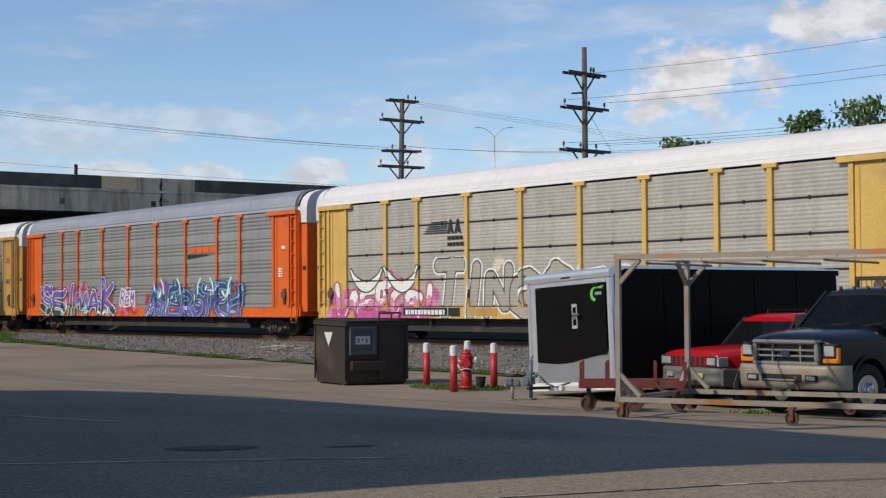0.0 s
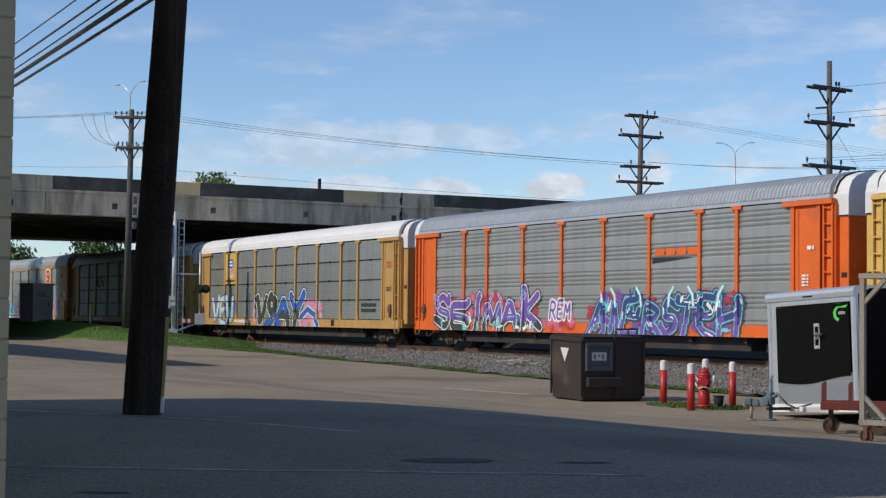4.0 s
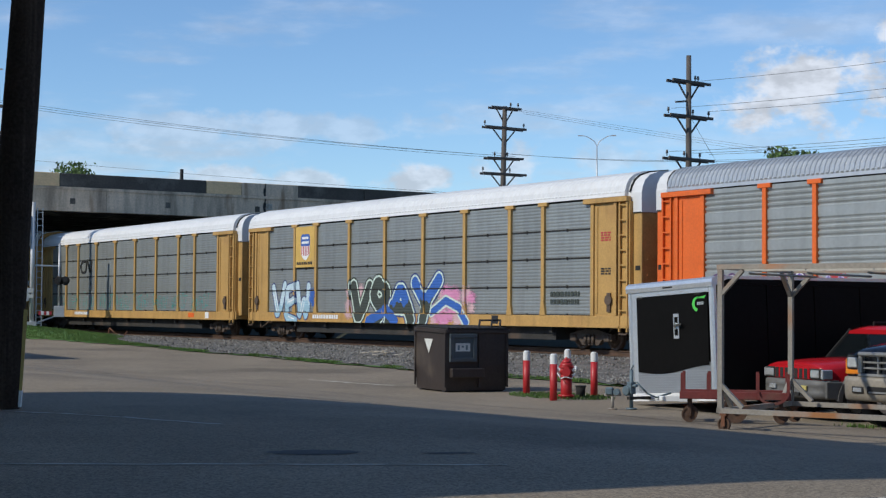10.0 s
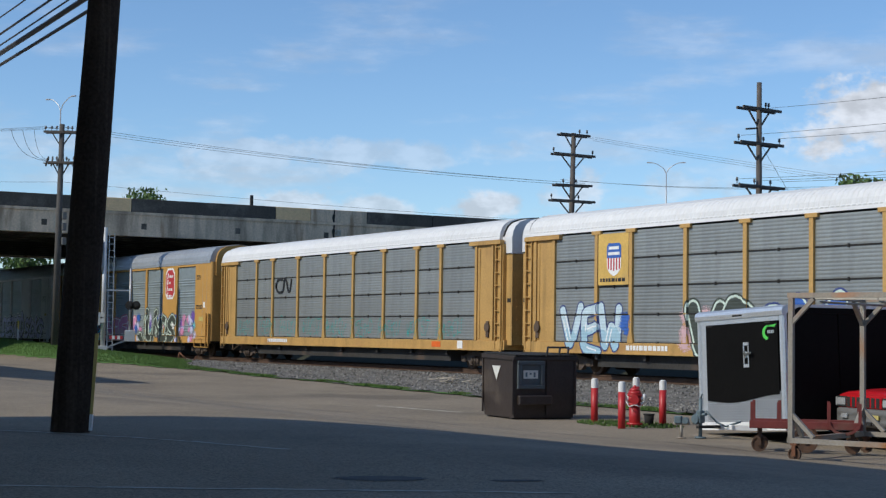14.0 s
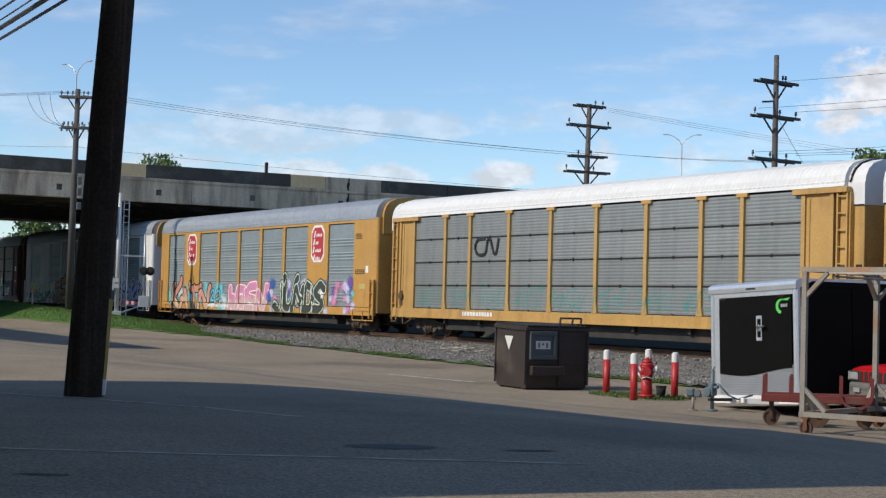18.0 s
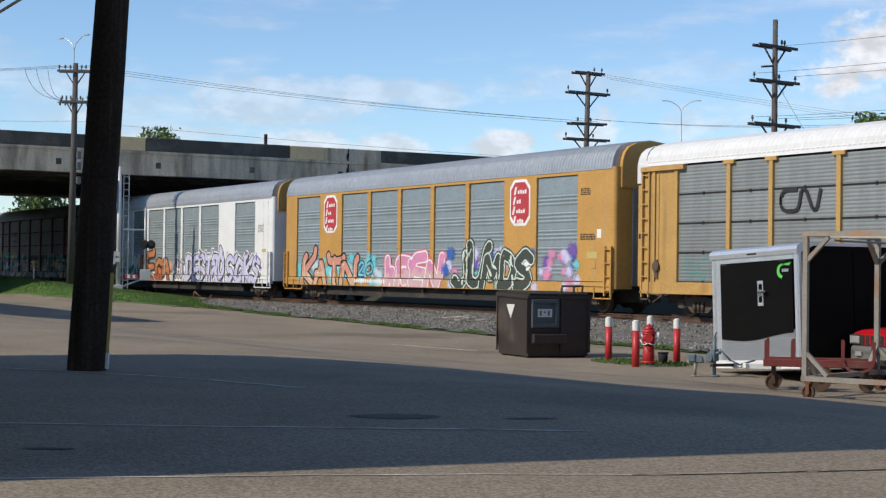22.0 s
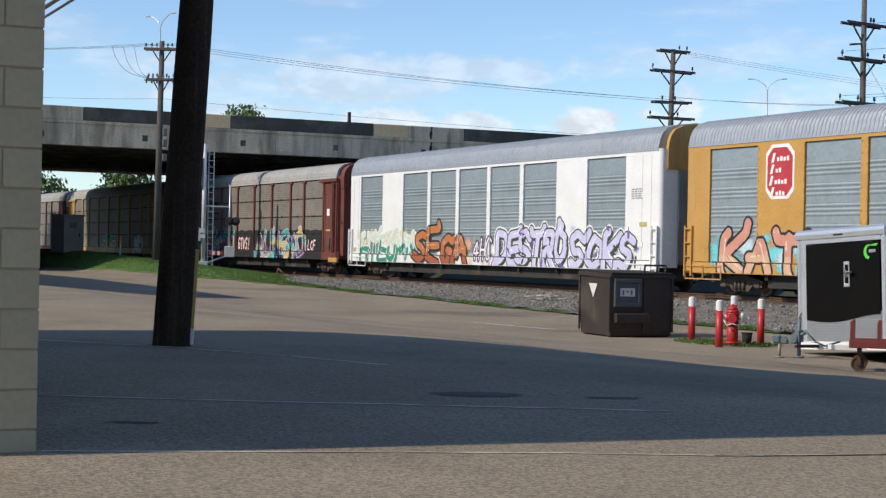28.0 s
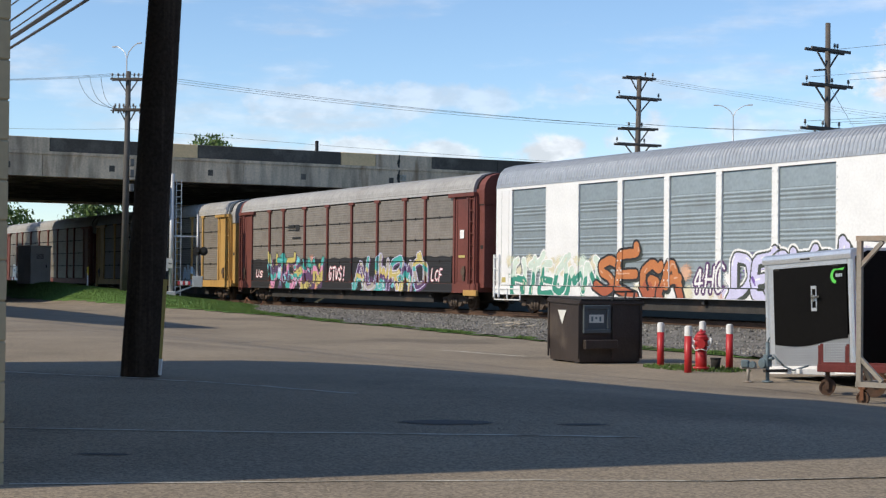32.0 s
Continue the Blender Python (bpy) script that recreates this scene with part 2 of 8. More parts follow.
def sheet(name, xs, ys, height, mat, label, edge=None):
    me = bpy.data.meshes.new(name)
    verts = [(x, y, height(x, y)) for y in ys for x in xs] if edge is None else [(x, edge(x, v), height(x, edge(x, v))) for v in ys for x in xs]
    k = len(xs)
    faces = [(j * k + i, j * k + i + 1, (j + 1) * k + i + 1, (j + 1) * k + i) for j in range(len(ys) - 1) for i in range(k - 1)]
    me.from_pydata(verts, [], faces)
    me.materials.append(mat)
    me.polygons.foreach_set("use_smooth", [True] * len(faces))
    return tagged(new(name, me), label, name, kind="structure")


# ---- clouds in the sky ----
def sky_clouds():
    tc = wn.new("ShaderNodeTexCoord")

    def noise_at(scale, stretch, detail=7):
        mp, nz = wn.new("ShaderNodeMapping"), wn.new("ShaderNodeTexNoise")
        mp.inputs["Scale"].default_value = stretch
        nz.inputs["Scale"].default_value, nz.inputs["Detail"].default_value, nz.inputs["Roughness"].default_value = scale, detail, 0.58
        wl.new(tc.outputs["Generated"], mp.inputs["Vector"]), wl.new(mp.outputs[0], nz.inputs["Vector"])
        return nz.outputs["Fac"]

    def math_node(op, a, b):
        nd = wn.new("ShaderNodeMath")
        nd.operation = op
        for i, v in enumerate((a, b)):
            if isinstance(v, (int, float)):
                nd.inputs[i].default_value = v
            else:
                wl.new(v, nd.inputs[i])
        return nd.outputs[0]

    def ranged(v, a, b, lo=0.0, hi=1.0):
        nd = wn.new("ShaderNodeMapRange")
        nd.interpolation_type = "SMOOTHSTEP"
        for key, val in (("From Min", a), ("From Max", b), ("To Min", lo), ("To Max", hi)):
            nd.inputs[key].default_value = val
        wl.new(v, nd.inputs["Value"])
        return nd.outputs[0]

    fluff = noise_at(26, (1, 1, 1.5), 9)
    streak = ranged(noise_at(7, (1, 1, 4.5)), 0.46, 0.70, 0, 0.62)
    sep = wn.new("ShaderNodeSeparateXYZ")
    wl.new(tc.outputs["Generated"], sep.inputs[0])
    low = ranged(sep.outputs["Z"], 0.02, 0.32, 1.0, 0.2)
    total = math_node("MULTIPLY", streak, low)
    # cumulus heaps: direction, half width, half height, strength
    for x, y, z, w, h, k in ((-0.693, 0.7075, 0.139, 0.046, 0.022, 0.95), (-0.635, 0.755, 0.166, 0.036, 0.014, 0.9), (-0.848, 0.523, 0.080, 0.018, 0.010, 0.75),
                             (-0.813, 0.575, 0.090, 0.022, 0.012, 0.6), (-0.776, 0.623, 0.092, 0.03, 0.010, 0.4), (-0.91, 0.398, 0.110, 0.07, 0.009, 0.4),
                             (-0.90, 0.429, 0.075, 0.09, 0.012, 0.6), (-0.866, 0.488, 0.112, 0.04, 0.008, 0.35), (-0.55, 0.82, 0.11, 0.05, 0.02, 0.8)):
        sub, mul, ln = (wn.new("ShaderNodeVectorMath") for _ in range(3))
        sub.operation, mul.operation, ln.operation = "SUBTRACT", "MULTIPLY", "LENGTH"
        sub.inputs[1].default_value, mul.inputs[1].default_value = (x, y, z), (1 / w, 1 / w, 1 / h)
        wl.new(tc.outputs["Generated"], sub.inputs[0]), wl.new(sub.outputs[0], mul.inputs[0]), wl.new(mul.outputs[0], ln.inputs[0])
        d = math_node("ADD", ln.outputs["Value"], math_node("MULTIPLY", math_node("SUBTRACT", fluff, 0.5), -4.5))
        total = math_node("MAXIMUM", total, ranged(d, 0.55, 1.35, k, 0.0))
    shade = ranged(noise_at(40, (1, 1, 2), 4), 0.35, 0.65, 4.6, 6.6)
    white, mix = wn.new("ShaderNodeVectorMath"), wn.new("ShaderNodeMix")
    white.operation = "SCALE"
    white.inputs[0].default_value = (0.97, 0.96, 1.0)
    wl.new(shade, white.inputs["Scale"])
    mix.data_type = "RGBA"
    wl.new(total, mix.inputs["Factor"]), wl.new(w_sky.outputs[0], mix.inputs["A"]), wl.new(white.outputs[0], mix.inputs["B"])
    wl.new(mix.outputs["Result"], w_bg.inputs["Color"])


sky_clouds()

# ---- ground, yard and track ----
sheet("ground", axis(-3000, 3000, 1.5, 300, -60), axis(-3000, 3000, 0.6, 300, 26), lambda x, y: ground_z(x, y) - (0.04 if y < lot_edge(x) - 0.2 else 0.0), M["earth"], "flat grassy ground that reaches the horizon")
sheet("pavement", [-170 + 1.0 * i for i in range(231)], [i / 70 for i in range(71)], ground_z, M["asphalt"], "worn grey asphalt of the yard with cracks", lambda x, v: -40 + v * (lot_edge(x) + 40))


def lawn_inner(x):
    """Width of the grass strip beside the asphalt: a thin fringe that widens towards the bridge."""
    return 0.30 + 0.22 * math.sin(x * 0.9) * math.sin(x * 0.37 + 1) + 4.8 * step((-x - 60) / 18.0)


sheet("lawn", [-168 + 0.6 * i for i in range(260)], [i / 8 for i in range(9)], lambda x, y: ground_z(x, y) + 0.03, M["grass"], "green mown grass strip beside the asphalt", lambda x, v: lot_edge(x) - 0.12 + 0.12 * math.sin(x * 3.1) + v * lawn_inner(x))


def ballast_start(x):
    return lot_edge(x) + lawn_inner(x) - 0.25


def ballast_z(x, y):
    bed = RAIL_TOP - 0.20
    base = ground_z(x, y) + 0.05
    rough = 0.05 * noise.noise(Vector((x * 1.7, y * 1.7, 0))) + 0.03 * noise.noise(Vector((x * 6, y * 6, 3)))
    if y < TRACK_Y - 2.4:
        a = step((y - (TRACK_Y - 6.0)) / 3.2)
        return base + (max(bed, base) - base) * a + rough
    return bed + rough * 0.4 - 0.5 * step((y - TRACK_Y - 2.2) / 3)


sheet("ballast", [-168 + 0.45 * i for i in range(360)], [i / 34 for i in range(35)], ballast_z, M["gravel"], "grey crushed-stone ballast bed under the track", lambda x, v: ballast_start(x) + v * (42 - ballast_start(x)))


def gravel_stones():
    rng = random.Random(4)
    verts, faces = [], []
    for _ in range(15000):
        x = -95 + 80 * rng.random() ** 0.8
        y = ballast_start(x) + 0.2 + rng.random() * (32.4 - ballast_start(x))
        z, s = ballast_z(x, y), 0.022 + 0.045 * rng.random() ** 2
        a, k = rng.random() * 6.28, len(verts)
        q = Euler((rng.random() * 3, rng.random() * 3, a)).to_matrix()
        for v in ((1, 0, 0), (-1, 0.2, 0), (0, 1, 0.1), (0.1, -1, 0), (0, 0.1, 0.8), (0, 0, -0.8)):
            w = q @ Vector(v) * s * (0.7 + 0.6 * rng.random())
            verts.append((x + w.x, y + w.y, z + w.z))
        for f in ((0, 2, 4), (2, 1, 4), (1, 3, 4), (3, 0, 4), (2, 0, 5), (1, 2, 5), (3, 1, 5), (0, 3, 5)):
            faces.append(tuple(k + i for i in f))
    me = bpy.data.meshes.new("gravel")
    me.from_pydata(verts, [], faces)
    me.materials.append(M["stone"])
    tagged(new("gravel", me), "loose grey and brown ballast stones beside the rails", "gravel", kind="stuff")


def island_material(name, color, spread, rough=0.9):
    m = material(name, color, rough, vary=0.15, scale=6, fine=50, bump=0.2)
    n, l = m.node_tree.nodes, m.node_tree.links
    b = n["Principled BSDF"]
    src = b.inputs["Base Color"].links[0].from_socket
    geo, rr, sc = n.new("ShaderNodeNewGeometry"), n.new("ShaderNodeMapRange"), n.new("ShaderNodeVectorMath")
    rr.inputs["To Min"].default_value, rr.inputs["To Max"].default_value = 1 - spread, 1 + spread
    l.new(geo.outputs["Random Per Island"], rr.inputs["Value"])
    sc.operation = "SCALE"
    l.new(src, sc.inputs[0]), l.new(rr.outputs[0], sc.inputs["Scale"]), l.new(sc.outputs[0], b.inputs["Base Color"])
    return m


M["stone"] = island_material("stone", (0.19, 0.18, 0.163), 0.65)
M["leaf"] = island_material("leaf", (0.098, 0.16, 0.038), 0.45, 0.7)
M["blade"] = island_material("blade", (0.095, 0.165, 0.034), 0.4, 0.8)
gravel_stones()


def grass_tufts(name, label, count, place, tall, seed):
    rng = random.Random(seed)
    verts, faces = [], []
    for _ in range(count):
        x, y, z = place(rng)
        for _ in range(3):
            a, h, w = rng.random() * 6.28, tall * (0.5 + rng.random()), 0.012 + 0.014 * rng.random()
            dx, dy, k = math.cos(a), math.sin(a), len(verts)
            lean = 0.4 * h * rng.random()
            verts += [(x - dy * w, y + dx * w, z - 0.02), (x + dy * w, y - dx * w, z - 0.02), (x + dx * lean, y + dy * lean, z + h)]
            faces.append((k, k + 1, k + 2))
    me = bpy.data.meshes.new(name)
    me.from_pydata(verts, [], faces)
    me.materials.append(M["blade"])
    tagged(new(name, me), label, "grass", kind="stuff")


def on_lawn(rng):
    x = -122 + 100 * rng.random()
    while x > -62 and math.sin(x * 1.3) + math.sin(x * 0.53 + 2) < rng.random() - 0.4:
        x = -122 + 100 * rng.random()
    y = lot_edge(x) + rng.random() * lawn_inner(x)
    return x, y, ground_z(x, y) + 0.03


grass_tufts("grass", "green grass blades along the edge of the asphalt", 30000, on_lawn, 0.055, 7)


def at_hydrant(rng):
    a, r = rng.random() * 6.28, 1.15 * rng.random() ** 0.5
    x, y = -27.3 + 1.25 * r * math.cos(a), 20.3 + 0.75 * r * math.sin(a)
    return x, y, ground_z(x, y)


grass_tufts("weeds", "green weeds round the hydrant and its guard posts", 800, at_hydrant, 0.05, 8)


WEEDS = [(-18.95, 20.2)]


def in_cracks(rng):
    k = rng.randrange(len(WEEDS))
    x, y = WEEDS[k]
    x, y = x + rng.gauss(0, 0.22), y + rng.gauss(0, 0.12)
    return x, y, ground_z(x, y)


grass_tufts("weed_tufts", "small weeds growing out of the asphalt under the rack", 60, in_cracks, 0.06, 9)


def track():
    bm = bmesh.new()
    box(bm, 0, 0.23, -1.3, 1.3, -0.17, 0.0, bevel=0.012)
    me = bpy.data.meshes.new("sleeper")
    bm.to_mesh(me), bm.free()
    me.materials.append(M["wood_grey"])
    root = thing("track", pose(0, TRACK_Y, RAIL_TOP - 0.185), "rusty steel rails on wooden sleepers in ballast", "railway track", kind="structure")
    rng = random.Random(2)
    for i in range(250):
        share("sleeper", me, root, pose(-165 + i * 0.56 + rng.gauss(0, 0.02), rng.gauss(0, 0.03), rng.gauss(0, 0.006), 0, 0, rng.gauss(0, 0.8)))
    prof = [(-0.07, 0), (0.07, 0), (0.07, 0.014), (0.012, 0.035), (0.012, 0.135), (0.037, 0.145), (0.037, 0.185), (-0.037, 0.185), (-0.037, 0.145), (-0.012, 0.135), (-0.012, 0.035), (-0.07, 0.014)]
    for dy in (-0.7525, 0.7525):
        bm = bmesh.new()
        sweep(bm, [(y + dy, z) for y, z in prof], [-170 + 11.9 * i for i in range(21)], closed=True)
        part("rail", bm, M["rust_rail"], root)


M["rust_rail"] = material("rust_rail", (0.10, 0.06, 0.04), 0.7, 0.3, vary=0.3, scale=2, fine=20, bump=0.1)
track()

# thin cracks, a tar patch and worn paint lines on the asphalt
M["tar"] = material("tar", (0.06, 0.054, 0.048), 0.85, vary=0.3, scale=3, fine=30, bump=0.2)
M["line_paint"] = material("line_paint", (0.52, 0.49, 0.42), 0.9, vary=0.3, scale=5, fine=30, bump=0.1, dirt=(0.30, 0.265, 0.21), dirt_at=0.48)
M["patch"] = material("patch", (0.075, 0.072, 0.07), 0.95, vary=0.25, scale=1.5, fine=50, bump=0.4)


def strip(name, pts, width, mat, label, category, seed=0, lift=0.004):
    """A ribbon laid on the asphalt along a line, with uneven edges."""
    rng = random.Random(seed)
    bm, prev = bmesh.new(), None
    for (xa, ya), (xb, yb) in zip(pts, pts[1:]):
        n = max(2, int(math.hypot(xb - xa, yb - ya) / 0.25))
        nx, ny = -(yb - ya), xb - xa
        k = math.hypot(nx, ny)
        for i in range(n + 1):
            x, y = xa + (xb - xa) * i / n, ya + (yb - ya) * i / n
            x, y = x + rng.gauss(0, width * 0.25), y + rng.gauss(0, width * 0.25)
            w = width * (0.5 + 0.25 * rng.random())
            row = [bm.verts.new((x + s * nx / k * w, y + s * ny / k * w, ground_z(x + s * nx / k * w, y + s * ny / k * w) + lift)) for s in (-1, 1)]
            if prev:
                bm.faces.new((prev[0], prev[1], row[1], row[0]))
            prev = row
    return tagged(link(name, bm, mat), label, category, kind="structure")


strip("paint_line", [(-12.4, 0.9), (-10.71, 3.56), (-9.14, 6.36)], 0.05, M["line_paint"], "worn white parking line on the asphalt", "road marking", 1)
strip("paint_line", [(-18.6, 3.6), (-16.39, 5.14), (-14.92, 5.82), (-13.59, 6.25)], 0.06, M["line_paint"], "worn white parking line on the asphalt", "road marking", 2)
strip("crack", [(-7.02, 5.15), (-6.93, 5.4), (-6.74, 6.2), (-6.4, 7.6), (-6.0, 9.4)], 0.02, M["tar"], "dark crack in the asphalt", "crack", 3)
strip("crack", [(-42, 14), (-33, 16.5), (-27, 16.2), (-22, 17.5), (-15, 17)], 0.05, M["tar"], "dark crack in the asphalt", "crack", 4)
strip("crack", [(-30, 6), (-33, 9), (-34, 12.5), (-39, 15)], 0.05, M["tar"], "dark crack in the asphalt", "crack", 5)
strip("crack", [(-18.5, 9), (-19, 12), (-19.5, 14.5)], 0.04, M["tar"], "dark crack in the asphalt", "crack", 7)
def oil_stain(x, y, rx, ry, turn, seed):
    rng, bm = random.Random(seed), bmesh.new()
    ring = []
    for i in range(28):
        a, k = 2 * math.pi * i / 28, 1 + 0.22 * math.sin(3 * i * 0.9 + seed) * rng.random()
        u, v = rx * k * math.cos(a), ry * k * math.sin(a)
        px, py = x + u * math.cos(turn) - v * math.sin(turn), y + u * math.sin(turn) + v * math.cos(turn)
        ring.append(bm.verts.new((px, py, ground_z(px, py) + 0.004)))
    bm.faces.new(ring)
    tagged(link("oil_stain", bm, M["patch"]), "dark oil stain on the asphalt", "stain", kind="structure")


oil_stain(-10.62, 5.65, 0.34, 0.20, 1.15, 1)
oil_stain(-9.45, 2.72, 0.17, 0.05, 1.0, 2)
oil_stain(-10.1, 6.5, 0.2, 0.07, 1.2, 3)
strip("paint_line", [(-8.26, 1.9), (-7.95, 2.8), (-7.68, 3.64), (-7.35, 4.47), (-6.97, 5.28), (-6.76, 6.13), (-6.5, 7.2)], 0.026, M["line_paint"], "worn white line on the asphalt", "road marking", 12)
strip("paint_line", [(-36.5, 19.2), (-33.0, 19.6)], 0.12, M["line_paint"], "worn white parking line on the asphalt", "road marking", 13)


# ---- the bridge ----
def bridge():
    y0, y1 = -160.0, 175.0
    root = thing("bridge", pose(-93.0, 0, 0), "weathered concrete road bridge over the railway track", "bridge", kind="structure")
    bm = bmesh.new()
    box(bm, -34, -0.35, y0, y1, 7.75, 8.05)
    part("deck", bm, M["concrete"], root)
    for k, x in enumerate((-0.35, -33.65)):
        bm = bmesh.new()
        seg = 12.2
        for i in range(int((y1 - y0) / seg)):
            a = y0 + i * seg
            box(bm, x - 0.35, x + 0.35, a + 0.012, a + seg - 0.012, 6.78, 8.05)
            part("edge_girder", bm, M["concrete"], root, "stained concrete edge girder")
            bm = bmesh.new()
        box(bm, x - 0.42, x + 0.42, y0, y1, 8.05, 8.22)
        part("coping", bm, M["concrete"], root)
    # underside girders take the dark concrete, deepening the shade below the deck
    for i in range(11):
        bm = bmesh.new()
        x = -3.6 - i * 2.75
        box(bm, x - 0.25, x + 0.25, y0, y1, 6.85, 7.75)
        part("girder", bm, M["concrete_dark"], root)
    # parapet panels: long dark weathered runs, two buff ones and some pale concrete
    marks = [-160, 23.4, 30.7, 32.3, 41.7, 44.1, 48.1, 175]
    tones = ["concrete", "concrete_dark", "buff", "concrete_dark", "buff", "concrete", "concrete_dark"]
    for a, b, tone in zip(marks, marks[1:], tones):
        n = max(1, int((b - a) / 4.8))
        for i in range(n):
            bm = bmesh.new()
            box(bm, -0.25, 0.02, a + (b - a) * i / n + 0.015, a + (b - a) * (i + 1) / n - 0.015, 8.22, 9.02, bevel=0.02)
            part("parapet_panel", bm, M[tone], root)
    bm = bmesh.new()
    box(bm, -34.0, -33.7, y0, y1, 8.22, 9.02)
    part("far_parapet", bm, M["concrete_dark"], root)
    for i in range(22):
        y = -21.5 + i * 6.05
        bm = bmesh.new()
        box(bm, -0.002, 0.012, y, y + 0.32, 7.2, 7.55)
        part("drain_plate", bm, M["concrete_dark"], root)
    for y in (40.0, 74):
        bm = bmesh.new()
        box(bm, -0.2, 0.0, y, y + 0.16, 9.02, 9.65, bevel=0.01)
        part("post", bm, M["black_steel"], root, "short dark post on the parapet")
    bm = bmesh.new()
    for i in range(7):
        z = 6.85 + 0.31 * i
        beam(bm, (0.015, 45.73 + 0.05 * math.sin(i * 2.1), z), (0.015, 45.73 + 0.05 * math.sin(i * 2.1 + 2.1), z + 0.31), 0.05, 0.08 + 0.05 * (i % 3))
    part("expansion_joint", bm, M["black_steel"], root, "dark broken expansion joint")
    bm = bmesh.new()
    box(bm, 0.0, 0.03, 45.82, 46.25, 7.35, 7.75, bevel=0.01)
    part("patch", bm, M["line_paint"], root, "pale mortar patch")
    # unseen wall, added to keep light off the cars beneath the deck
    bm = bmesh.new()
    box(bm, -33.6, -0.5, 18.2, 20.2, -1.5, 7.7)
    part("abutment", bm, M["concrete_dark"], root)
    for y in (56.0,):
        for x in range(5):
            bm = bmesh.new()
            tube(bm, (-2.5 - x * 7, y, -1.2), (-2.5 - x * 7, y, 6.2), 0.5, n=16)
            part("pier", bm, M["concrete"], root, smooth=False)
        bm = bmesh.new()
        box(bm, -33.4, -0.6, y - 0.6, y + 0.6, 6.15, 6.85, bevel=0.03)
        part("pier_cap", bm, M["concrete"], root)
    for y, e in ((y0, -6), (y1, 6)):
        bm = bmesh.new()
        box(bm, -34, 0, min(y, y + e), max(y, y + e), -1.5, 8.05)
        part("abutment", bm, M["concrete"], root)


M["buff"] = material("buff", (0.86, 0.60, 0.33), 0.9, vary=0.12, scale=1, fine=10, bump=0.2)
bridge()


# ---- block building beside the yard, and a second one farther along ----
def block_building():
    x1, y1, h, x0, top = -8.28, 1.88, 11.4, -20.3, 10.7
    root = thing("block_building", pose(0, 0, 0), "painted concrete-block building at the yard's edge", "building", kind="structure")
    # unseen plan, fitted to the cast shadow: shallow front range, rear wing behind its corner
    xr, yr = -10.6, 0.35
    for xa, xb, ya, yb in ((x0, x1 - 0.009, yr, y1 - 0.009), (x0, xr, -14, yr)):
        bm = bmesh.new()
        v = [[bm.verts.new((x, y, z)) for x, z in ((xa, -0.2), (xb, -0.2), (xb, top + (h - top) * (xb - x0) / (x1 - x0)), (xa, top))] for y in (ya, yb)]
        for i in range(4):
            bm.faces.new((v[0][i], v[0][(i + 1) % 4], v[1][(i + 1) % 4], v[1][i]))
        bm.faces.new(v[0]), bm.faces.new(v[1])
        bmesh.ops.recalc_face_normals(bm, faces=bm.faces)
        part("wall_core", bm, M["mortar"], root)
        bm = bmesh.new()
        beam(bm, (xa - 0.05, (ya + yb) / 2, top + 0.08), (xb + 0.01, (ya + yb) / 2, top + (h - top) * (xb - x0) / (x1 - x0) + 0.08), yb - ya + 0.04, 0.14)
        part("roof", bm, M["concrete_dark"], root)
    bm = bmesh.new()
    box(bm, -0.06, 0.0, -0.397, -0.003, 0.003, 0.2002, bevel=0.006)
    full = bpy.data.meshes.new("block")
    bm.to_mesh(full), bm.free()
    bm = bmesh.new()
    box(bm, -0.06, 0.0, -0.197, -0.003, 0.003, 0.2002, bevel=0.006)
    half = bpy.data.meshes.new("block_half")
    bm.to_mesh(half), bm.free()
    for me in (full, half):
        me.materials.append(M["block"])
    rng = random.Random(6)
    for row in range(25):
        z, y, first = 0.11 + (row - 1) * 0.2032, y1, row % 2
        while y > yr + 0.42:
            me, w = (half, 0.2) if first else (full, 0.4)
            first = 0
            share("block", me, root, pose(x1 + rng.gauss(0, 0.0012), y, z))
            y -= w
    bm = bmesh.new()
    for row in range(25):
        box(bm, x0, x1 - 0.004, y1 - 0.07, y1 - 0.004, 0.116 + (row - 1) * 0.2032, 0.307 + (row - 1) * 0.2032)
    part("side_courses", bm, M["block"], root)
    bm = bmesh.new()
    box(bm, xr, xr + 0.06, -14, yr - 0.01, -0.1, h - 0.4)
    part("rear_wall", bm, M["block"], root)


M["mortar"] = material("mortar", (0.33, 0.28, 0.185), 0.95, vary=0.1, scale=4, fine=60, bump=0.3)
block_building()
# out of view; placed for the wedge of shadow it throws over the yard
bm = bmesh.new()
box(bm, -95, -52.3, -6, 10.6, -0.6, 6.0, bevel=0.04)
tagged(link("far_building", bm, M["block"]), "plain block building farther along the yard", "building", kind="structure")
# ---- rail cars ----
CAR_LENGTH, CAR_PITCH = 27.2, 28.74
POSTS = [1.95, 4.47, 6.41, 9.26, 12.10, 14.95, 17.80, 20.66, 22.62, 25.25]
SCREENS = [(1.35, 3.90), (6.20, 8.75), (9.05, 11.55), (11.85, 14.40), (14.70, 17.20), (17.50, 20.10), (22.35, 25.00)]
PANEL_LOW, PANEL_HIGH = 1.13, 4.86
RIB = 0.1166

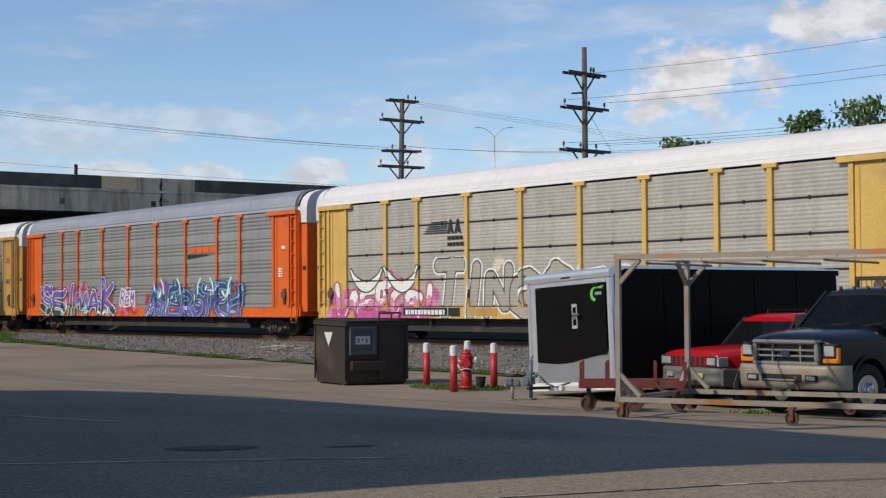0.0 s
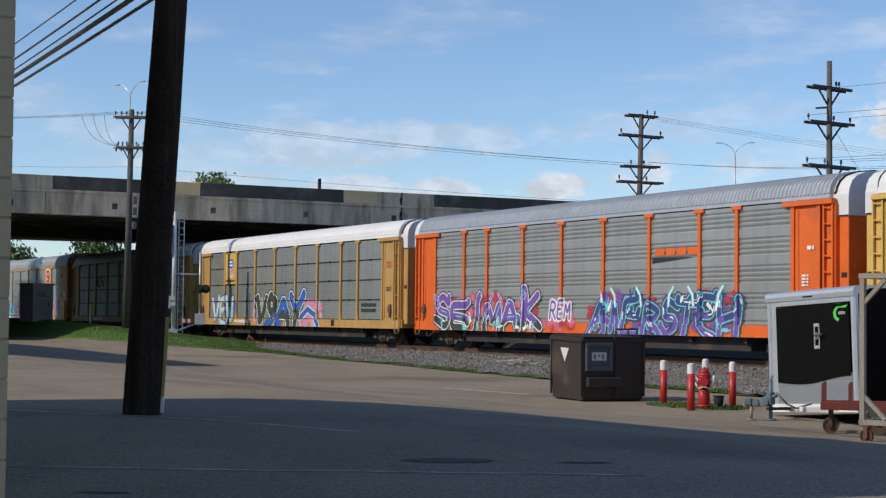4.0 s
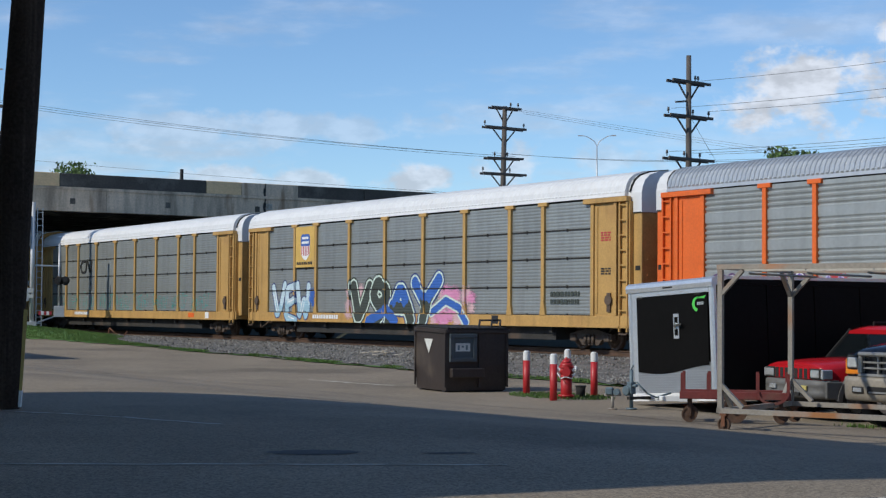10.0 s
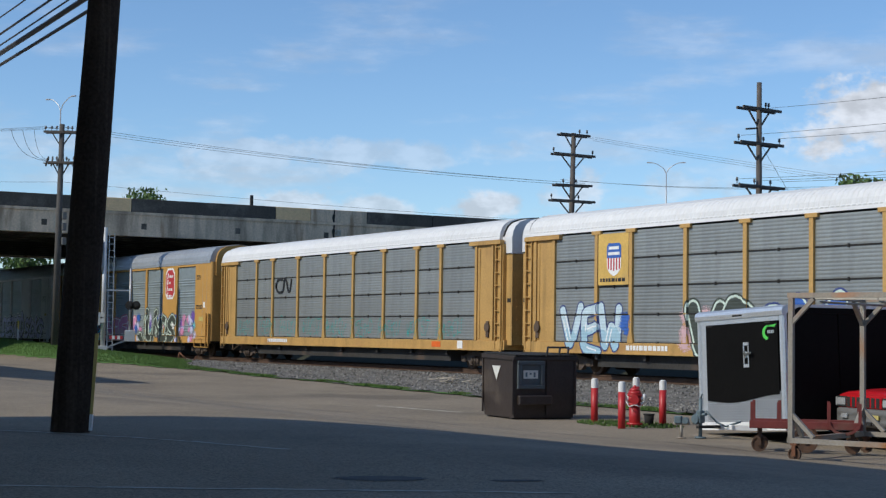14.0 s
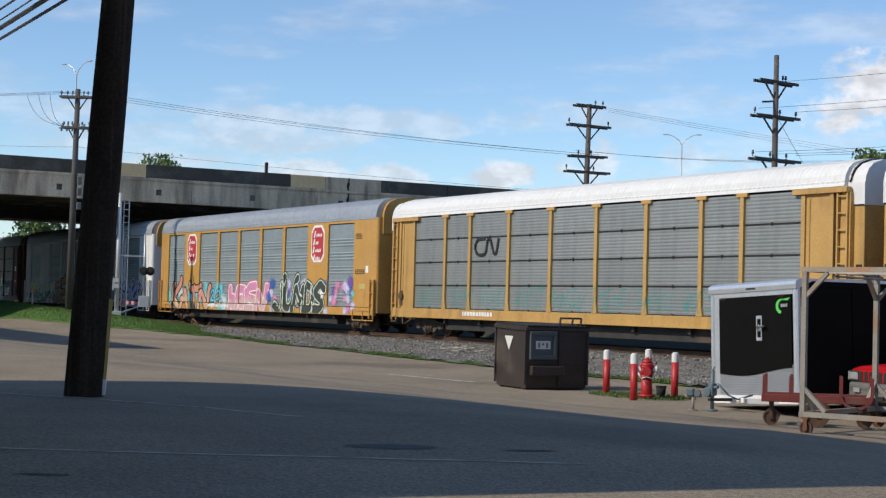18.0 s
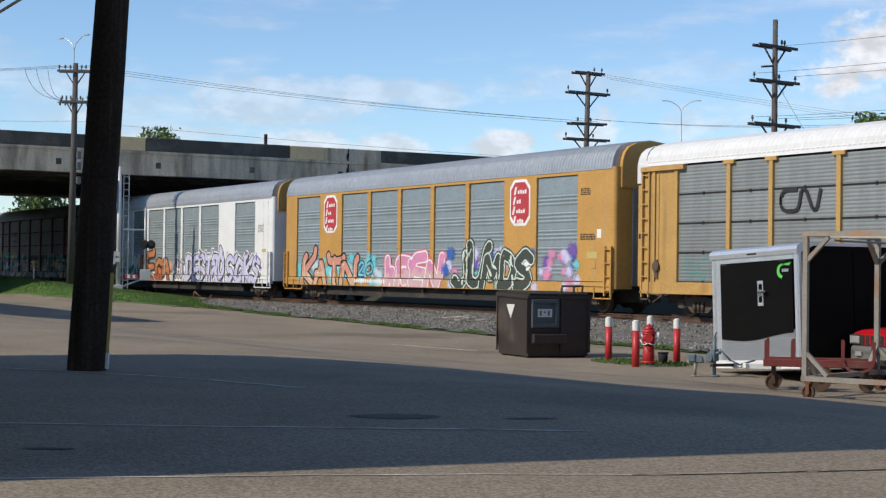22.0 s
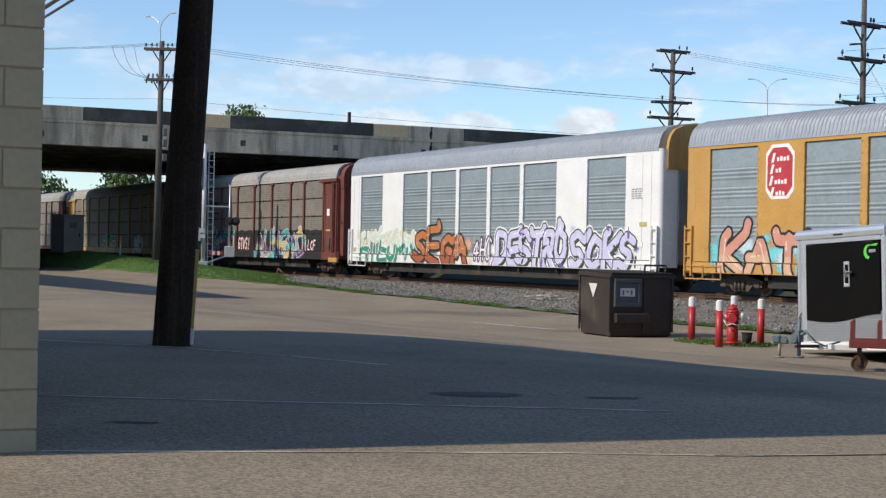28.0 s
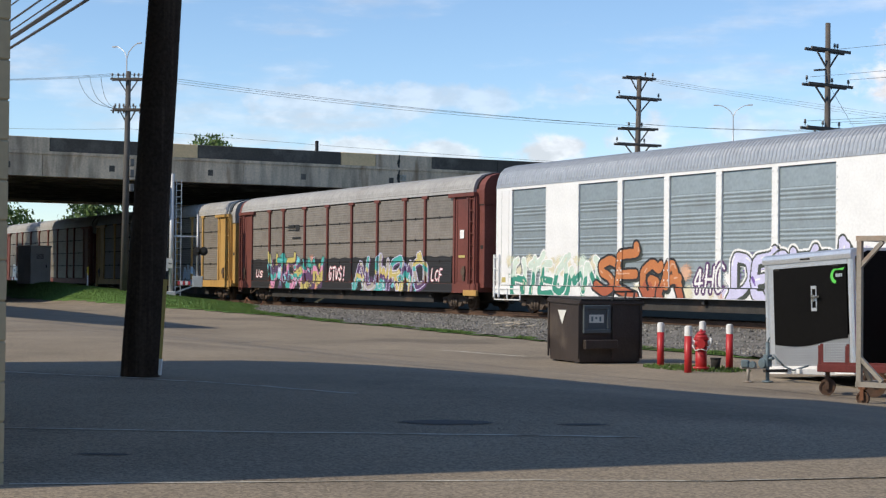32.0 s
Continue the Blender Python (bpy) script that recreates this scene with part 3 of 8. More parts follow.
M["white_paint"] = material("white_paint", (0.76, 0.765, 0.76), 0.55, vary=0.07, scale=1, fine=12, bump=0.04, dirt=(0.70, 0.685, 0.66), dirt_at=0.62)
M["ochre"] = material("ochre", (0.50, 0.275, 0.07), 0.6, vary=0.12, scale=1, fine=12, bump=0.04, dirt=(0.42, 0.24, 0.07), dirt_at=0.62)
M["oxide"] = material("oxide", (0.15, 0.042, 0.032), 0.7, vary=0.2, scale=1.2, fine=12, bump=0.06, dirt=(0.10, 0.035, 0.03), dirt_at=0.58)
M["pale_yellow"] = material("pale_yellow", (0.61, 0.395, 0.10), 0.6, vary=0.14, scale=1.2, fine=14, bump=0.05, dirt=(0.42, 0.28, 0.12), dirt_at=0.6)
M["screen"] = material("screen", (0.31, 0.365, 0.39), 0.5, 0.35, vary=0.12, scale=1.5, fine=8, bump=0.05, dirt=(0.26, 0.30, 0.315), dirt_at=0.56, per_object=0.06)
M["old_panel"] = material("old_panel", (0.225, 0.205, 0.18), 0.65, 0.25, vary=0.2, scale=0.8, fine=8, bump=0.05, dirt=(0.145, 0.12, 0.10), dirt_at=0.54, per_object=0.06)
M["bogie_steel"] = material("bogie_steel", (0.085, 0.062, 0.047), 0.8, vary=0.35, scale=3, fine=20, bump=0.15, dirt=(0.13, 0.085, 0.05), dirt_at=0.56)
M["wheel_steel"] = material("wheel_steel", (0.12, 0.085, 0.062), 0.7, 0.4, vary=0.3, scale=3, fine=20, bump=0.1)
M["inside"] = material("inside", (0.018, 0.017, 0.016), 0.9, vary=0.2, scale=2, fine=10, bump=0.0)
M["tread"] = material("tread", (0.45, 0.44, 0.42), 0.35, 0.9, vary=0.1, scale=3, fine=20, bump=0.02)


def flat(name, color, rough=0.6):
    """Spray paint or print: one colour with slight unevenness."""
    return material(name, color, rough, vary=0.12, scale=2.5, fine=20, bump=0.02)


for key, c in dict(p_black=(0.02, 0.02, 0.022), p_white=(0.78, 0.78, 0.77), p_violet=(0.16, 0.09, 0.36), p_blue=(0.04, 0.12, 0.42), p_aqua=(0.16, 0.56, 0.62), p_red=(0.45, 0.04, 0.05),
                   p_pink=(0.62, 0.25, 0.42), p_salmon=(0.58, 0.27, 0.20), p_rust=(0.47, 0.17, 0.06), p_green=(0.04, 0.25, 0.18), p_cream=(0.66, 0.62, 0.46), p_lilac=(0.56, 0.55, 0.75),
                   p_ice=(0.50, 0.62, 0.68), p_dark=(0.05, 0.06, 0.05), p_grey=(0.32, 0.33, 0.32), p_teal=(0.05, 0.36, 0.33), p_gold=(0.5, 0.42, 0.14), p_plum=(0.10, 0.05, 0.13), p_stone=(0.36, 0.34, 0.29), p_navy=(0.04, 0.06, 0.19), p_magenta=(0.56, 0.10, 0.32), p_rose=(0.60, 0.16, 0.22), p_frost=(0.33, 0.50, 0.60), p_blush=(0.60, 0.40, 0.42), p_mint=(0.56, 0.66, 0.58), p_peach=(0.62, 0.38, 0.26), p_ember=(0.36, 0.10, 0.05)).items():
    M[key] = flat(key, c)

# strokes of letter-like forms in a unit box
GLYPHS = {
    "s": [(.95, .82, .5, 1, .1, .8, .25, .55, .75, .45, .9, .2, .5, 0, .05, .15)],
    "e": [(.95, 1, .1, 1, .05, .5, .1, 0, .95, 0), (.1, .5, .8, .52)],
    "n": [(.1, 0, .1, 1, .9, 0, .9, 1)],
    "m": [(.02, 0, .12, 1, .5, .3, .88, 1, .98, 0)],
    "k": [(.12, 0, .12, 1), (.9, 1, .15, .48, .95, 0)],
    "a": [(0, 0, .5, 1, 1, 0), (.2, .38, .8, .38)],
    "r": [(.1, 0, .1, 1, .8, .95, .9, .7, .7, .5, .15, .48), (.45, .48, 1, 0)],
    "o": [(.5, 1, .08, .75, .08, .25, .5, 0, .92, .25, .92, .75, .5, 1)],
    "t": [(0, .95, 1, 1), (.5, .97, .5, 0)],
    "v": [(0, 1, .42, 0, .95, 1)],
    "w": [(0, 1, .25, 0, .5, .7, .75, 0, 1, 1)],
    "u": [(.05, 1, .12, .15, .5, 0, .88, .15, .95, 1)],
    "h": [(.1, 0, .1, 1), (.9, 0, .9, 1), (.1, .5, .9, .5)],
    "g": [(.9, .85, .5, 1, .1, .75, .1, .25, .5, 0, .9, .2, .9, .5, .55, .48)],
    "d": [(.1, 0, .1, 1, .7, .9, .95, .5, .7, .1, .1, 0)],
    "i": [(.5, 0, .5, 1)],
    "j": [(.8, 1, .8, .3, .5, 0, .1, .2)],
    "c": [(.9, .85, .5, 1, .1, .7, .1, .3, .5, 0, .9, .15)],
    "f": [(.9, 1, .12, 1, .1, 0), (.12, .52, .75, .52)],
    "l": [(.12, 1, .12, 0, .9, .02)],
    "y": [(.02, 1, .48, .48, .98, 1), (.48, .48, .48, 0)],
    "2": [(.08, .78, .45, 1, .88, .75, .1, 0, .95, .02)],
    "4": [(.7, 0, .7, 1, .05, .32, .98, .34)],
    "z": [(.05, .98, .95, 1, .05, .02, .95, 0)],
    "9": [(.85, .5, .45, .42, .12, .7, .45, 1, .88, .78, .85, .3, .5, 0)],
    "!": [(.5, 1, .5, .35), (.5, .1, .5, .02)],
}
CELL, FINE, Z0, ROWS = 0.025, RIB / 6, 0.745, 106
COLS = int(CAR_LENGTH / CELL)


class Spray:
    """Paint on a car's side, kept as a raster of colour numbers."""

    def __init__(self, seed):
        self.grid = np.zeros((COLS, ROWS), int)
        self.colors = [None]
        self.x = (np.arange(COLS) + 0.5)[:, None] * CELL
        self.z = Z0 + (np.arange(ROWS) + 0.5)[None, :] * FINE
        self.rng = random.Random(seed)
        self.soft = np.random.RandomState(seed).rand(COLS, ROWS)

    def number(self, key):
        if key not in self.colors:
            self.colors.append(key)
        return self.colors.index(key)

    def cloud(self, x0, x1, z0, z1, keys, count=26, size=0.32):
        for _ in range(count):
            cx, cz = self.rng.uniform(x0, x1), self.rng.uniform(z0, z1)
            r = size * self.rng.uniform(0.5, 1.2)
            d = np.hypot((self.x - cx) * 0.8, self.z - cz) / r
            self.grid[d + 0.8 * (self.soft - 0.5) < 0.92] = self.number(self.rng.choice(keys))

    def stroke(self, pts, width, key):
        n = self.number(key)
        for (xa, za), (xb, zb) in zip(pts, pts[1:]):
            dx, dz = xb - xa, zb - za
            k = dx * dx + dz * dz or 1e-9
            i0, i1 = max(0, int((min(xa, xb) - width) / CELL)), max(0, int((max(xa, xb) + width) / CELL) + 1)
            xs, grid = self.x[i0:i1], self.grid[i0:i1]
            t = np.clip(((xs - xa) * dx + (self.z - za) * dz) / k, 0, 1)
            hit = np.hypot(xs - xa - t * dx, self.z - za - t * dz) < width / 2
            grid[hit] = n

    def word(self, text, x0, x1, z0, z1, fills, edge, rim=None, shadow=None, weight=0.3, outline=0.055, wild=0.06, shine=None, tips=0.0, slant=0.1, mixed=False):
        """Crowding letters of bent strokes: a rim round them all, then each with its shadow, outline, bands of fill and glints."""
        fills = [fills] if isinstance(fills, str) else list(fills)
        step_x, tall = (x1 - x0) / len(text), z1 - z0
        letters = []
        for i, ch in enumerate(text):
            w = step_x * (1.12 if weight > 0.2 else 0.92)
            a, lift, top = x0 + i * step_x, self.rng.uniform(-0.04, 0.04) * tall, self.rng.uniform(0.90, 1.06)
            lines = []
            for line in GLYPHS[ch]:
                p = []
                for u, v in zip(line[::2], line[1::2]):
                    u, v = u + self.rng.gauss(0, wild), v + self.rng.gauss(0, wild * 0.7)
                    p.append((a + (0.08 + 0.84 * u) * w + slant * v, z0 + lift + (0.06 + 0.88 * v) * top * tall))
                for end in (0, -1):
                    if self.rng.random() < tips:
                        x, z = p[end]
                        up = 1 if z > z0 + 0.5 * tall else -1
                        q = (x + self.rng.uniform(-0.25, 0.35), z + up * self.rng.uniform(0.12, 0.34))
                        p = [q] + p if end == 0 else p + [q]
                for _ in range(2):
                    q = [p[0]]
                    for (xa, za), (xb, zb) in zip(p, p[1:]):
                        q += [(0.84 * xa + 0.16 * xb, 0.84 * za + 0.16 * zb), (0.16 * xa + 0.84 * xb, 0.16 * za + 0.84 * zb)]
                    p = q + [p[-1]]
                lines.append(p)
            letters.append(lines)
        if rim:
            for lines in letters:
                for p in lines:
                    self.stroke(p, weight + 2 * outline + 0.13, rim)
        for lines in letters:
            if mixed:
                self.rng.shuffle(fills)
            if shadow:
                for p in lines:
                    self.stroke([(x + 0.11, z - 0.09) for x, z in p], weight + outline, shadow)
            for p in lines:
                self.stroke(p, weight + 2 * outline, edge)
            for p in lines:
                self.stroke(p, weight, fills[0])
            for k, key in enumerate(fills[1:], 1):
                cut = z0 + tall * (1 - k / len(fills)) + self.rng.uniform(-0.12, 0.08) * tall
                for p in lines:
                    self.recolor(p, weight, fills[k - 1], key, cut)
            if shine:
                for p in lines:
                    for _ in range(2):
                        k = self.rng.randrange(max(1, len(p) - 3))
                        o = self.rng.choice((-0.28, 0.28)) * weight
                        self.stroke([(x + o, z + 0.1 * weight) for x, z in p[k:k + 3]], 0.05, shine)

    def recolor(self, pts, width, old, key, cut):
        """The lower part of a stroke takes another colour, with a ragged border."""
        i0 = max(0, int((min(x for x, _ in pts) - width) / CELL))
        i1 = max(0, int((max(x for x, _ in pts) + width) / CELL) + 1)
        grid, xs = self.grid[i0:i1], self.x[i0:i1]
        border = cut + 0.09 * np.sin(xs * 7.3) + 0.05 * np.sin(xs * 17.0 + 1) + 0.03 * (self.soft[i0:i1] - 0.5)
        grid[(grid == self.number(old)) & (self.z < border)] = self.number(key)

    def crescent(self, x0, x1, tip, dip, key, edge):
        """A bow with pointed ends that stand up."""
        pts = [(x0 + (x1 - x0) * i / 14, tip - (tip - dip) * math.sin(math.pi * i / 14) ** 0.75) for i in range(15)]
        for extra, k in ((0.11, edge), (0.0, key)):
            for i, (p, q) in enumerate(zip(pts, pts[1:])):
                self.stroke([p, q], 0.06 + 0.30 * math.sin(math.pi * (i + 0.5) / 14) + extra, k)

    def horns(self, places, z0, z1, key, edge):
        """Tall bent tips over the letters."""
        for x, lean in places:
            p = [(x, z0), (x + 0.05 * lean, z0 + 0.6 * (z1 - z0)), (x + 0.28 * lean, z1)]
            self.stroke(p, 0.15, edge)
            self.stroke(p, 0.07, key)

    def gaps(self, heights):
        """Joints between sheets stay bare."""
        for z in heights:
            self.grid[:, np.abs(self.z[0] - z) < 0.021] = 0

    def spikes(self, x0, x1, z0, z1, keys, count):
        """Short pointed strokes and arrows round the letters."""
        for _ in range(count):
            x, z = self.rng.uniform(x0, x1), self.rng.uniform(z0, z1)
            a, k = self.rng.uniform(-2.4, 2.4), self.rng.choice(keys)
            n = self.rng.uniform(0.2, 0.5)
            dx, dz = n * math.cos(a), n * math.sin(a)
            self.stroke([(x, z), (x + dx * 0.5, z + dz * 0.5)], 0.13, k)
            self.stroke([(x + dx * 0.5, z + dz * 0.5), (x + dx, z + dz)], 0.06, k)

    def meshes(self, depth):
        """One mesh for each separate piece of lettering: quads that lie on the side's relief, a few millimetres proud."""
        used = [i for i in range(COLS) if self.grid[i].any()]
        runs = []
        for i in used:
            if runs and i - runs[-1][1] <= 2 and i - runs[-1][0] < 270:
                runs[-1][1] = i
            else:
                runs.append([i, i])
        out = []
        for first, last in runs:
            verts, index, faces, mats = [], {}, [], []
            for i, j in zip(*np.nonzero(self.grid[first:last + 1])):
                i += first
                quad = []
                for a, b in ((i, j), (i + 1, j), (i + 1, j + 1), (i, j + 1)):
                    if (a, b) not in index:
                        index[a, b] = len(verts)
                        x, z = a * CELL, Z0 + b * FINE
                        verts.append((x, depth(x, z) - 0.007, z))
                    quad.append(index[a, b])
                faces.append(quad)
                mats.append(int(self.grid[i, j]) - 1)
            me = bpy.data.meshes.new("graffiti")
            me.from_pydata(verts, [], faces)
            for key in self.colors[1:]:
                me.materials.append(M[key])
            me.polygons.foreach_set("material_index", mats)
            out.append(me)
        return out


def rib_y(z):
    """Relief of the corrugated sheet at a height."""
    row = (PANEL_HIGH - PANEL_LOW) / 4
    ph = ((((z - PANEL_LOW) % row) - 0.024) / ((row - 0.048) / 8)) % 1.0
    return 0.024 - 0.008 * (1 - abs(2 * ph - 1)) ** 0.8


def racks_depth(posts, foot, folded=False):
    def depth(x, z):
        if z < 0.81:
            return -0.072
        if z < 1.125:
            return -0.05
        if any(abs(x - p) < foot for p in posts):
            return -0.065
        if x < posts[0] or x > posts[-1]:
            return -0.01
        return -0.004 if folded else rib_y(z)
    return depth


def screens_depth(x, z):
    if z < 1.085:
        return -0.037
    if any(a < x < b for a, b in SCREENS):
        return 0.034
    return -0.012


SHARED = {}


def panel_mesh(w, low, high, mat, coarse=1.0):
    key = (round(w, 3), round(low, 3), round(high, 3), mat, coarse)
    if key not in SHARED:
        bm = bmesh.new()
        if coarse > 1.2:
            # smooth sheet with sharp folds in groups of four
            prof, z = [(0.004, low)], high
            folds = [high - 0.17 - 0.86 * g - 0.155 * k for g in range(5) for k in range(4)]
            for f in sorted(f for f in folds if f > low + 0.08):
                prof += [(0.000, f - 0.055), (0.050, f - 0.040), (0.050, f - 0.012), (0.008, f + 0.045)]
            prof.append((0.004, high))
        elif mat == "screen":
            # three ribs and a flat band, again and again
            prof, z = [(0.030, low)], low
            while z < high - 0.62:
                prof += [(0.030, z + 0.20)]
                for k in range(3):
                    a = z + 0.22 + 0.135 * k
                    prof += [(0.012, a + 0.035), (0.012, a + 0.060), (0.034, a + 0.100), (0.030, a + 0.130)]
                z += 0.62
            prof.append((0.030, high))
        else:
            deep = 0.008
            n = max(4, int(round((high - low) / RIB))) * 4
            prof = [(0.030 - deep * (1 - abs(2 * ((i / 4) % 1.0) - 1)) ** 0.8, low + (high - low) * i / n) for i in range(n + 1)]
        sweep(bm, prof, [0.0, w])
        bmesh.ops.recalc_face_normals(bm, faces=bm.faces)
        me = bpy.data.meshes.new("panel")
        bm.to_mesh(me), bm.free()
        me.materials.append(M[mat])
        SHARED[key] = me
    return SHARED[key]


def roof_profile(eave, tall=1.0):
    """The roof's cross-section: upright over the eave, then a round shoulder and a low crown."""
    half = [(-0.03, 0.0), (0.0, 0.10), (0.005, 0.14), (0.02, 0.17), (0.05, 0.32), (0.16, 0.52), (0.36, 0.68), (0.75, 0.80), (1.55, 0.88)]
    return [(y, eave + z * tall) for y, z in half] + [(3.1 - y, eave + z * tall) for y, z in half[-2::-1]]


def roof_mesh(mat, kind, eave, x0, x1, tall=1.0):
    key = ("roof", mat, kind, eave, tall)
    if key not in SHARED:
        bm = bmesh.new()
        prof = roof_profile(eave, tall)
        pitch, rib = {"ribbed": (0.18, 0.030), "light": (0.21, 0.016)}.get(kind, (1.36, 0.006))
        n = int((x1 - x0) / pitch)
        rows = []
        for i in range(n):
            for a, k in ((0.0, 0), (0.28, 0), (0.40, 1), (0.88, 1)):
                x = x0 + (i + a) * (x1 - x0) / n
                row = []
                for y, z in prof:
                    out = Vector((0, y - 1.55, (z - eave + 0.6) * 1.2)).normalized() * (rib * k if eave + 0.11 < z < eave + (0.80 * tall if kind == "ribbed" else 2) else 0)
                    row.append(bm.verts.new((x, y + out.y, z + out.z)))
                rows.append(row)
        for a, b in zip(rows, rows[1:]):
            for i in range(len(prof) - 1):
                bm.faces.new((a[i], a[i + 1], b[i + 1], b[i]))
        for row in (rows[0], rows[-1]):
            bm.faces.new(row)
        bmesh.ops.recalc_face_normals(bm, faces=bm.faces)
        me = bpy.data.meshes.new("roof")
        bm.to_mesh(me), bm.free()
        me.materials.append(M[mat])
        SHARED[key] = me
    return SHARED[key]


def end_hood(root, xe, d, low, eave, mat, tall=1.0, inset=0.12, reach=0.42):
    """The cap between the roof and the end doors, with a near-black strip for the shaded groove round the roof's edge.
    """
    k = 1 - inset / 1.55
    arch = [(1.55 + (y - 1.55) * k, z - 0.035) for y, z in roof_profile(eave, tall)[1:-1]]
    bm = bmesh.new()
    xs = sorted((xe - d * 0.3, xe + d * reach))
    sweep(bm, [(arch[0][0], low)] + arch + [(arch[-1][0], low)], xs, closed=True)
    bmesh.ops.recalc_face_normals(bm, faces=bm.faces)
    hood = part("end_hood", bm, M[mat], root)
    bm = bmesh.new()
    edge = [(1.55 + (y - 1.55) * (k + 0.012), z - 0.02) for y, z in roof_profile(eave, tall)[2:9]]
    for i, ((ya, za), (yb, zb)) in enumerate(zip(edge, edge[1:])):
        xa, xb = (xe - d * (0.16 - 0.025 * j) for j in (i, i + 1))
        beam(bm, (xa, ya, za), (xb, yb, zb), 0.07, 0.05)
    part("roof_seal", bm, M["inside"], hood)
    bm = bmesh.new()
    box(bm, min(xe, xe + d * reach) + 0.02, max(xe, xe + d * reach) - 0.02, arch[0][0] - 0.006, arch[0][0] + 0.01, low - 0.02, low + 0.02)
    part("hood_joint", bm, M["inside"], hood)


def ladder(parent, x0, x1, y, z0, z1, mat, step_z=0.42):
    bm = bmesh.new()
    for x in (x0, x1):
        box(bm, x - 0.03, x + 0.03, y - 0.05, y + 0.02, z0, z1)
    root = part("ladder", bm, M[mat], parent)
    bm = bmesh.new()
    beam(bm, (x0, y - 0.03, 0), (x1, y - 0.03, 0), 0.035, 0.035)
    me = bpy.data.meshes.new("rung")
    bm.to_mesh(me), bm.free()
    me.materials.append(M[mat])
    n = int((z1 - z0) / step_z)
    for i in range(n):
        share("rung", me, root, pose(0, 0, z0 + 0.2 + i * (z1 - z0 - 0.3) / max(1, n - 1)))


def bogie_meshes():
    if "frame" in SHARED:
        return
    bm = bmesh.new()
    out = [(-1.12, 0.30), (-1.12, 0.52), (-0.75, 0.58), (-0.38, 0.66), (0.38, 0.66), (0.75, 0.58), (1.12, 0.52), (1.12, 0.30), (0.62, 0.34), (0.42, 0.16), (-0.42, 0.16), (-0.62, 0.34)]
    rings = [[bm.verts.new((x, y, z)) for x, z in out] for y in (0.0, 0.16)]
    for i in range(len(out)):
        j = (i + 1) % len(out)
        bm.faces.new((rings[0][i], rings[0][j], rings[1][j], rings[1][i]))
    bm.faces.new(rings[0][::-1]), bm.faces.new(rings[1])
    for k in (-0.2, 0.0, 0.2):
        tube(bm, (k, -0.03, 0.2), (k, -0.03, 0.5), 0.07, n=8)
    for k in (-0.88, 0.88):
        box(bm, k - 0.14, k + 0.14, -0.05, 0.05, 0.27, 0.5, bevel=0.03)
    bmesh.ops.recalc_face_normals(bm, faces=bm.faces)
    me = bpy.data.meshes.new("side_frame")
    bm.to_mesh(me), bm.free()
    me.materials.append(M["bogie_steel"])
    SHARED["frame"] = me
    bm = bmesh.new()
    for s in (-0.7525, 0.7525):
        a, b = (s - 0.06, s + 0.07) if s < 0 else (s + 0.06, s - 0.07)
        tube(bm, (0, a, 0), (0, b, 0), 0.38, 0.40, n=24)
        tube(bm, (0, b, 0), (0, b + (0.025 if s < 0 else -0.025), 0), 0.42, n=24)
        tube(bm, (0, a - (0.03 if s < 0 else -0.03), 0), (0, a, 0), 0.14, 0.30, n=16)
    tube(bm, (0, -1.0, 0), (0, 1.0, 0), 0.08, n=10)
    me = bpy.data.meshes.new("wheelset")
    bm.to_mesh(me), bm.free()
    me.materials.append(M["wheel_steel"])
    SHARED["wheels"] = me


WHEELSETS = []


